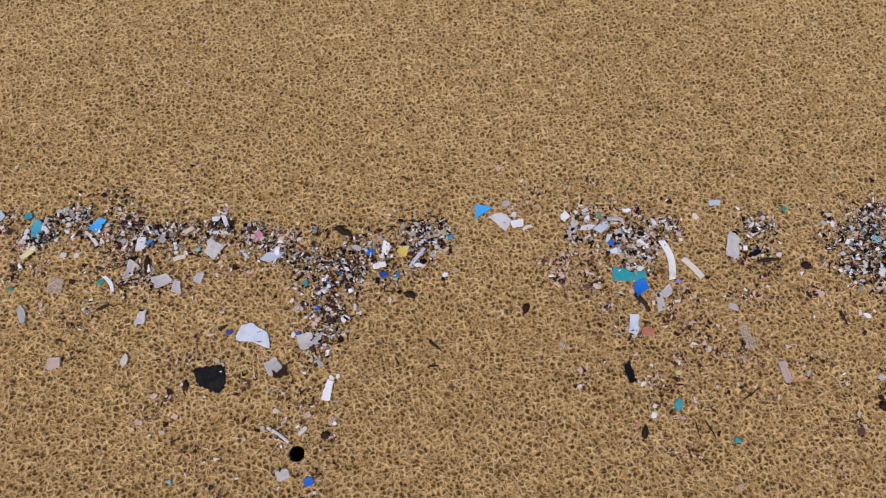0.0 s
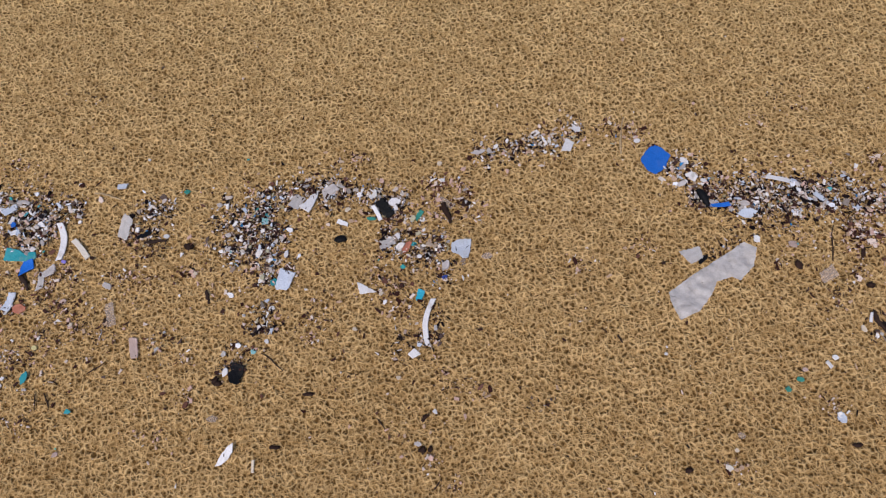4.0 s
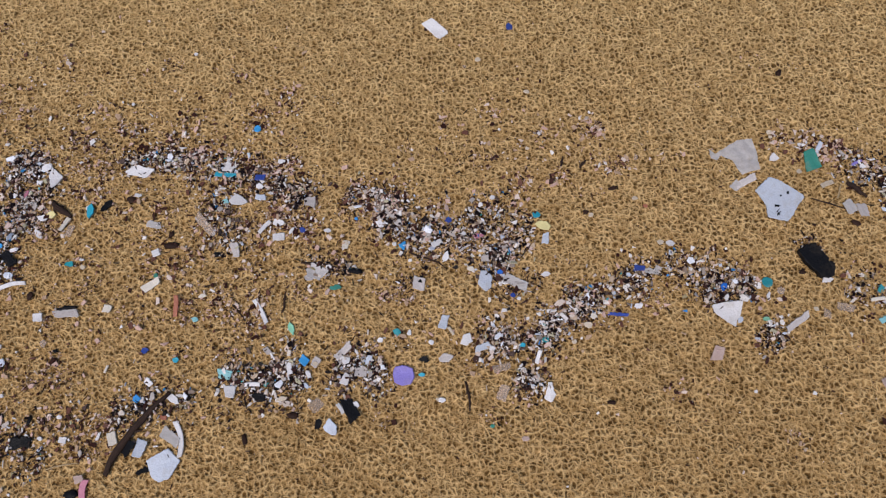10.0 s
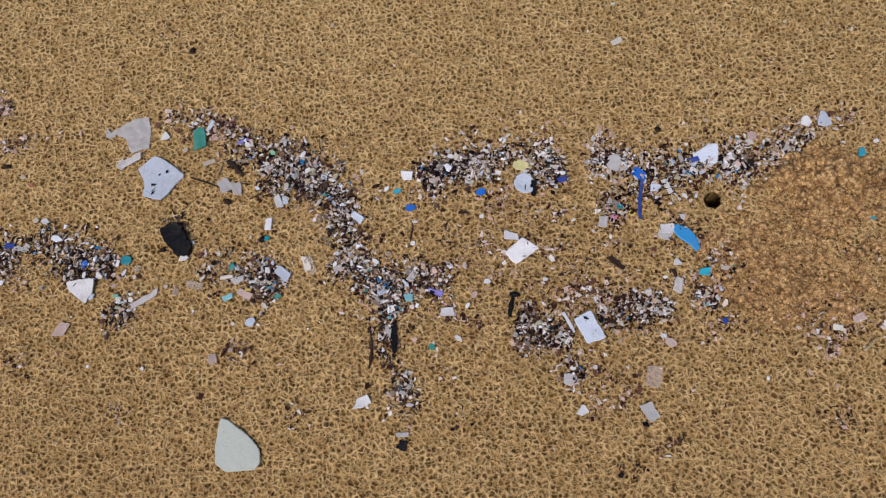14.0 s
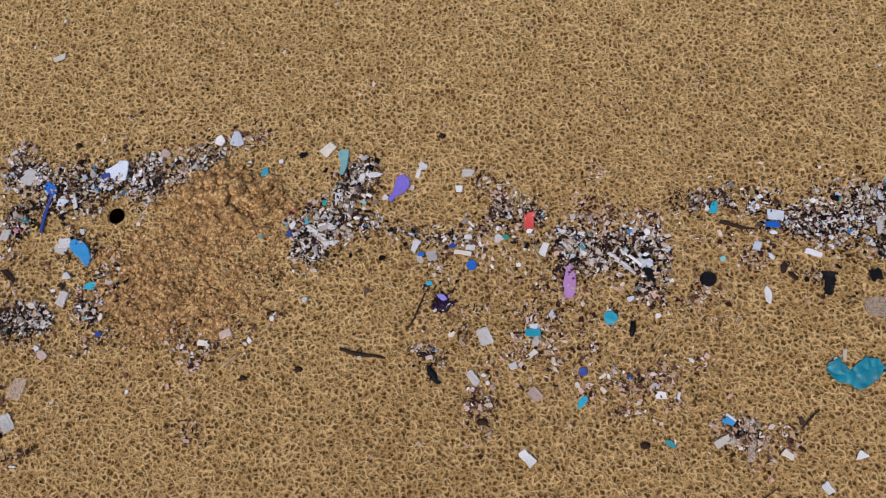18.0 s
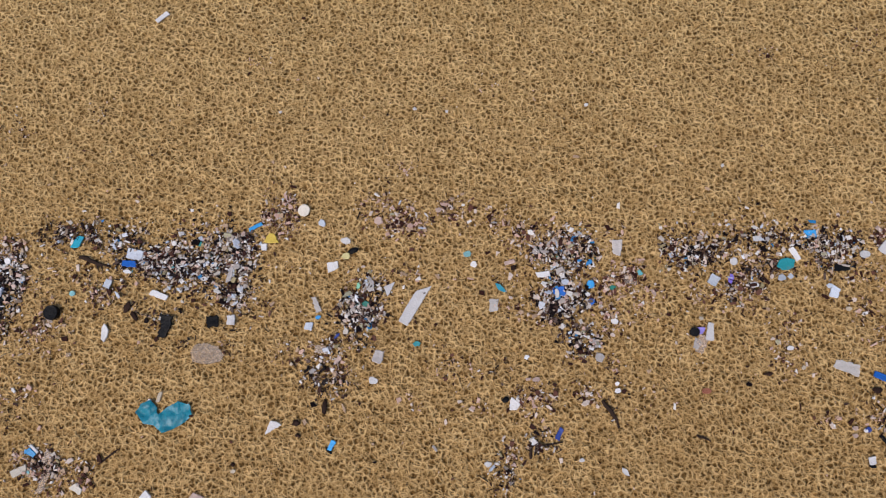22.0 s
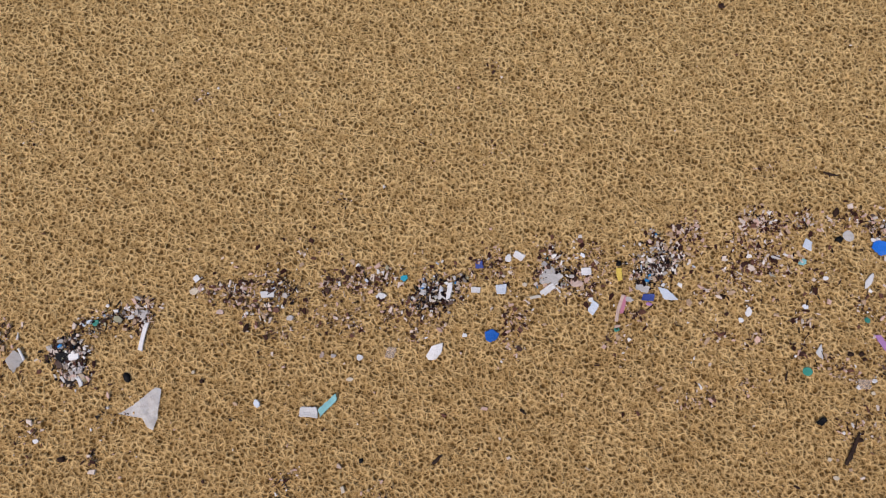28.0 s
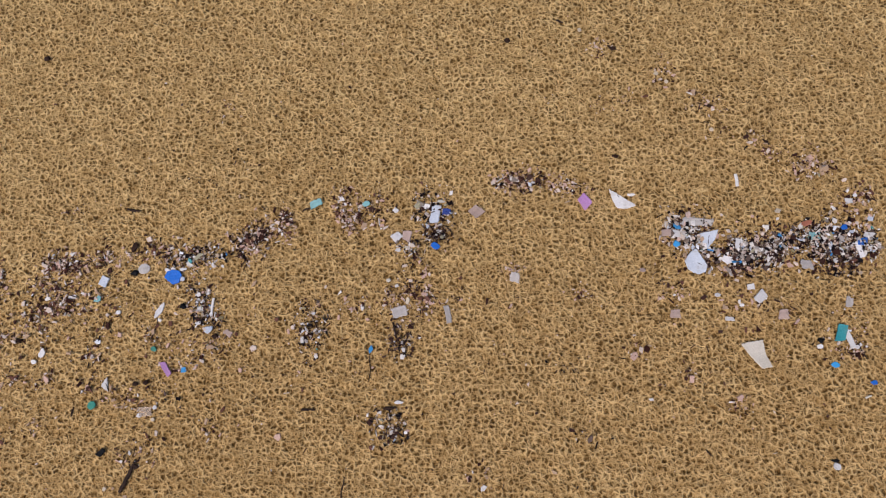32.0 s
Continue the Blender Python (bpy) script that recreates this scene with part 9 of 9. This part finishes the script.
frag("shard", "white", 9.386, 0.189, 0.012, 0.010, -0)
frag("poly", "pale", 9.182, 0.226, 0.034, 0.033, 0, 0.002, 0.001, [(-0.50, 0.27), (-0.03, 0.38), (0.50, 0.50), (0.27, -0.06), (-0.12, -0.50), (-0.31, -0.15)])
frag("poly", "pale", 9.156, 0.188, 0.039, 0.044, 0, 0.002, 0.001, [(-0.50, -0.00), (-0.28, 0.28), (-0.00, 0.50), (0.26, 0.17), (0.50, -0.15), (0.43, -0.41), (0.09, -0.50), (-0.36, -0.33)])
frag("poly", "cream", 9.243, 0.035, 0.045, 0.047, 0, 0.0022, 0.001, [(-0.50, 0.36), (-0.11, 0.44), (0.29, 0.50), (0.31, 0.06), (0.50, -0.44), (0.10, -0.50), (-0.22, -0.08)])
frag("quad", "teal", 9.381, 0.069, 0.027, 0.015, 76)
frag("strip", "white", 9.393, 0.062, 0.035, 0.010, -71)
frag("shard", "white", 9.345, 0.048, 0.013, 0.009, 0)
pebble("black", 9.348, 0.058, 0.011, 0.008, 0)
frag("shard", "sky", 9.366, 0.019, 0.017, 0.012, 0)
frag("shard", "blue", 9.424, -0.009, 0.013, 0.011, 0)
frag("shard", "white", 9.404, 0.047, 0.011, 0.008, 0)
stick("black", 9.412, 0.040, 0.026, 0.0038, -66)
frag("strip", "cream", 9.412, -0.031, 0.011, 0.003, 19)
frag("shard", "white", 9.071, -0.037, 0.009, 0.005, 0)
frag("shard", "white", 9.351, -0.138, 0.015, 0.013, -64)
pebble("black", 9.351, -0.129, 0.013, 0.005, 0)
frag("quad", "white", 9.419, 0.292, 0.011, 0.010, -0)
frag("shard", "white", 9.430, 0.301, 0.009, 0.008, -0)
frag("shard", "stone", 9.300, 0.275, 0.012, 0.010, -0)
frag("quad", "pink", 9.118, 0.101, 0.015, 0.013, 0)
frag("quad", "pink", 9.292, 0.100, 0.017, 0.015, 0)
frag("shard", "pink", 9.069, 0.174, 0.013, 0.009, -0)
frag("quad", "white", 9.205, 0.092, 0.015, 0.006, -5)
frag("shard", "white", 9.189, 0.132, 0.011, 0.008, -0)
frag("shard", "white", 9.227, 0.115, 0.009, 0.007, -0)
frag("quad", "grey", 9.400, 0.120, 0.015, 0.010, 79)
stick("wood", 9.157, -0.119, 0.015, 0.0027, -43)
pebble("brown", 9.201, 0.466, 0.017, 0.006, -6)
frag("shard", "stone", 8.981, 0.614, 0.008, 0.009, -1)
frag("shard", "stone", 9.201, 0.421, 0.009, 0.008, -1)
pebble("brown", 8.851, 0.596, 0.010, 0.009, -1)
pebble("brown", 8.010, 0.570, 0.010, 0.009, -1)
frag("shard", "stone", 9.112, 0.528, 0.010, 0.009, -1)
frag("shard", "stone", 9.129, 0.512, 0.009, 0.009, -1)
stick("wood", 8.946, 0.632, 0.014, 0.0045, -23)
pebble("brown", 9.039, 0.577, 0.012, 0.008, -1)
pebble("brown", 9.033, 0.374, 0.012, 0.006, -0)
pebble("brown", 9.293, 0.398, 0.011, 0.006, -45)
drift([(9.015, 0.596), (9.049, 0.567)], 0.027, 25, "pale", .9, .3)
drift([(9.102, 0.534), (9.135, 0.509)], 0.034, 25, "pale", .9, .2)
drift([(9.163, 0.487), (9.234, 0.452)], 0.027, 30, "pale", .9, .35)
drift([(9.265, 0.415), (9.308, 0.369)], 0.029, 35, "pale", .9, .35)
drift([(9.322, 0.358), (9.406, 0.348)], 0.043, 80, "pale", .9, .25)
drift([(9.119, 0.252), (9.159, 0.220), (9.199, 0.193)], 0.042, 430, "mix", 1.15, 0.2)
drift([(9.213, 0.201), (9.259, 0.191), (9.297, 0.201)], 0.038, 330, "dark", 1, .3)
drift([(9.214, 0.210), (9.260, 0.199), (9.312, 0.218)], 0.043, 520, "mix", 1.1, 0.2)
drift([(9.312, 0.218), (9.365, 0.237)], 0.033, 240, "mix", 1.05, 0.2)
drift([(9.365, 0.239), (9.409, 0.219), (9.455, 0.217)], 0.045, 560, "mix", 1.05, 0.2)
drift([(9.353, 0.210), (9.424, 0.191)], 0.052, 280, "dark", 1, .3)
drift([(9.105, 0.250), (9.190, 0.254)], 0.029, 120, "dark", 1, .4)
drift([(8.820, 0.335), (8.907, 0.328), (8.994, 0.315)], 0.023, 190, "pale", 1, 0.3)
drift([(8.830, 0.336), (8.908, 0.329)], 0.023, 60, "dark", 1, .35)
drift([(8.689, 0.281), (8.752, 0.276)], 0.043, 160, "mix", 1.05, .2)
drift([(8.709, 0.241), (8.757, 0.236)], 0.034, 150, "dark", 1, .35)
drift([(8.558, 0.272), (8.597, 0.282), (8.646, 0.261)], 0.052, 170, "pale", 1, .25)
drift([(8.657, 0.222), (8.695, 0.212)], 0.038, 60, "mix", 1, .2)
drift([(8.649, 0.144), (8.725, 0.116)], 0.048, 110, "pale", 1, .25)
drift([(8.650, 0.064), (8.679, 0.036)], 0.034, 90, "dark", 1, .45)
drift([(8.653, -0.059), (8.659, -0.111)], 0.034, 120, "mix", .9, .3)
drift([(8.490, 0.078), (8.538, 0.068)], 0.043, 130, "mix", 1, .25)
drift([(9.400, 0.298), (9.456, 0.297)], 0.057, 60, "pale", .9, .25)
drift([(9.180, 0.134), (9.305, 0.097)], 0.076, 50, "pale", 1, 0.3)
drift([(9.379, 0.115), (9.416, 0.042)], 0.057, 60, "pale", .9, .25)

# loose grains strewn thinly over the whole strip
drift([(-0.579, 0.231), (0.667, -0.010)], 0.399, 170, "pale", .85, .15)
drift([(-0.561, 0.209), (0.642, -0.024)], 0.399, 60, "dark", .85, .2)
drift([(-0.587, 0.705), (0.858, 0.456)], 0.247, 45, "pale", .65, .1)
drift([(-0.586, 0.680), (0.848, 0.433)], 0.247, 22, "dark", .65, .2)
drift([(0.429, 0.010), (1.709, -0.224)], 0.399, 170, "pale", .85, .15)
drift([(0.449, -0.013), (1.686, -0.239)], 0.399, 60, "dark", .85, .2)
drift([(0.413, 0.506), (1.875, 0.233)], 0.247, 45, "pale", .65, .1)
drift([(0.414, 0.480), (1.867, 0.211)], 0.247, 22, "dark", .65, .2)
drift([(1.303, -0.182), (2.610, -0.364)], 0.399, 170, "pale", .85, .15)
drift([(1.324, -0.204), (2.586, -0.379)], 0.399, 60, "dark", .85, .2)
drift([(1.265, 0.320), (2.761, 0.110)], 0.247, 45, "pale", .65, .1)
drift([(1.267, 0.294), (2.753, 0.087)], 0.247, 22, "dark", .65, .2)
drift([(2.353, -0.298), (3.571, -0.443)], 0.399, 170, "pale", .85, .15)
drift([(2.373, -0.318), (3.551, -0.458)], 0.399, 60, "dark", .85, .2)
drift([(2.329, 0.148), (3.678, -0.022)], 0.247, 45, "pale", .65, .1)
drift([(2.330, 0.125), (3.673, -0.042)], 0.247, 22, "dark", .65, .2)
drift([(3.245, -0.437), (4.491, -0.508)], 0.399, 170, "pale", .85, .15)
drift([(3.265, -0.456), (4.471, -0.525)], 0.399, 60, "dark", .85, .2)
drift([(3.198, 0.009), (4.567, -0.079)], 0.247, 45, "pale", .65, .1)
drift([(3.201, -0.013), (4.563, -0.099)], 0.247, 22, "dark", .65, .2)
drift([(3.991, -0.430), (5.253, -0.465)], 0.399, 170, "pale", .85, .15)
drift([(4.012, -0.449), (5.233, -0.482)], 0.399, 60, "dark", .85, .2)
drift([(3.935, 0.014), (5.316, -0.026)], 0.247, 45, "pale", .65, .1)
drift([(3.937, -0.008), (5.313, -0.047)], 0.247, 22, "dark", .65, .2)
drift([(4.788, -0.461), (6.047, -0.484)], 0.399, 170, "pale", .85, .15)
drift([(4.808, -0.479), (6.027, -0.502)], 0.399, 60, "dark", .85, .2)
drift([(4.741, -0.033), (6.099, -0.047)], 0.247, 45, "pale", .65, .1)
drift([(4.743, -0.054), (6.096, -0.068)], 0.247, 22, "dark", .65, .2)
drift([(5.671, -0.404), (6.939, -0.301)], 0.399, 170, "pale", .85, .15)
drift([(5.693, -0.420), (6.921, -0.321)], 0.399, 60, "dark", .85, .2)
drift([(5.585, 0.018), (6.946, 0.144)], 0.247, 45, "pale", .65, .1)
drift([(5.589, -0.003), (6.946, 0.124)], 0.247, 22, "dark", .65, .2)
drift([(6.463, -0.343), (7.739, -0.210)], 0.399, 170, "pale", .85, .15)
drift([(6.485, -0.359), (7.721, -0.231)], 0.399, 60, "dark", .85, .2)
drift([(6.365, 0.080), (7.736, 0.239)], 0.247, 45, "pale", .65, .1)
drift([(6.370, 0.060), (7.736, 0.219)], 0.247, 22, "dark", .65, .2)
drift([(7.202, -0.093), (8.436, 0.008)], 0.399, 170, "pale", .85, .15)
drift([(7.223, -0.109), (8.418, -0.011)], 0.399, 60, "dark", .85, .2)
drift([(7.118, 0.317), (8.441, 0.440)], 0.247, 45, "pale", .65, .1)
drift([(7.122, 0.297), (8.440, 0.420)], 0.247, 22, "dark", .65, .2)
drift([(8.093, 0.040), (9.387, 0.024)], 0.399, 170, "pale", .85, .15)
drift([(8.115, 0.021), (9.367, 0.006)], 0.399, 60, "dark", .85, .2)
drift([(8.038, 0.486), (9.439, 0.471)], 0.247, 45, "pale", .65, .1)
drift([(8.040, 0.464), (9.436, 0.450)], 0.247, 22, "dark", .65, .2)

# scattered loose bits between the drifts
drift([(-0.618, 0.384), (-0.159, 0.273)], 0.152, 150, "pale", .8, .35)
drift([(-0.447, 0.179), (-0.128, 0.077)], 0.247, 192, "pale", 1, .35)
drift([(0.281, 0.135), (0.528, 0.005)], 0.228, 192, "pale", 1, .35)
drift([(0.374, 0.163), (1.062, 0.043)], 0.285, 352, "pale", 1, .35)
drift([(2.087, -0.139), (2.651, -0.233)], 0.304, 672, "pale", 1, .35)
drift([(1.785, 0.009), (2.189, 0.019), (2.592, 0.018)], 0.314, 768, "pale", 1, .35)
drift([(2.240, -0.024), (2.582, -0.044)], 0.285, 352, "pale", 1, .35)
drift([(2.825, -0.011), (3.111, -0.035)], 0.114, 240, "pale", 1, .35)
drift([(3.801, -0.333), (4.161, -0.387)], 0.152, 208, "pale", 1, .35)
drift([(4.912, -0.352), (5.310, -0.430)], 0.228, 320, "pale", 1, .35)
drift([(3.877, -0.296), (4.312, -0.342)], 0.190, 272, "pale", 1, .35)
drift([(4.305, -0.379), (4.492, -0.455)], 0.114, 192, "pale", 1, .35)
drift([(4.782, -0.406), (5.334, -0.409)], 0.209, 352, "pale", 1, .35)
drift([(5.745, -0.304), (6.485, -0.271)], 0.228, 256, "pale", 1, .35)
drift([(6.366, -0.336), (7.192, -0.238)], 0.190, 160, "pale", 1, .35)
drift([(7.187, -0.023), (8.260, 0.062)], 0.152, 256, "pale", 1, .35)
drift([(7.795, -0.022), (8.628, 0.027)], 0.190, 192, "pale", 1, .35)
drift([(7.989, 0.096), (9.393, 0.079)], 0.190, 192, "pale", 1, .35)
frag("arc", "rose", 2.256, -0.560, 0.029, 0.011, 83)
frag("quad", "pink", 2.249, -0.545, 0.015, 0.012, 17)
pebble("black", 2.239, -0.567, 0.023, 0.013, -3)
stick("reed", 2.221, -0.524, 0.051, 0.0026, 7)
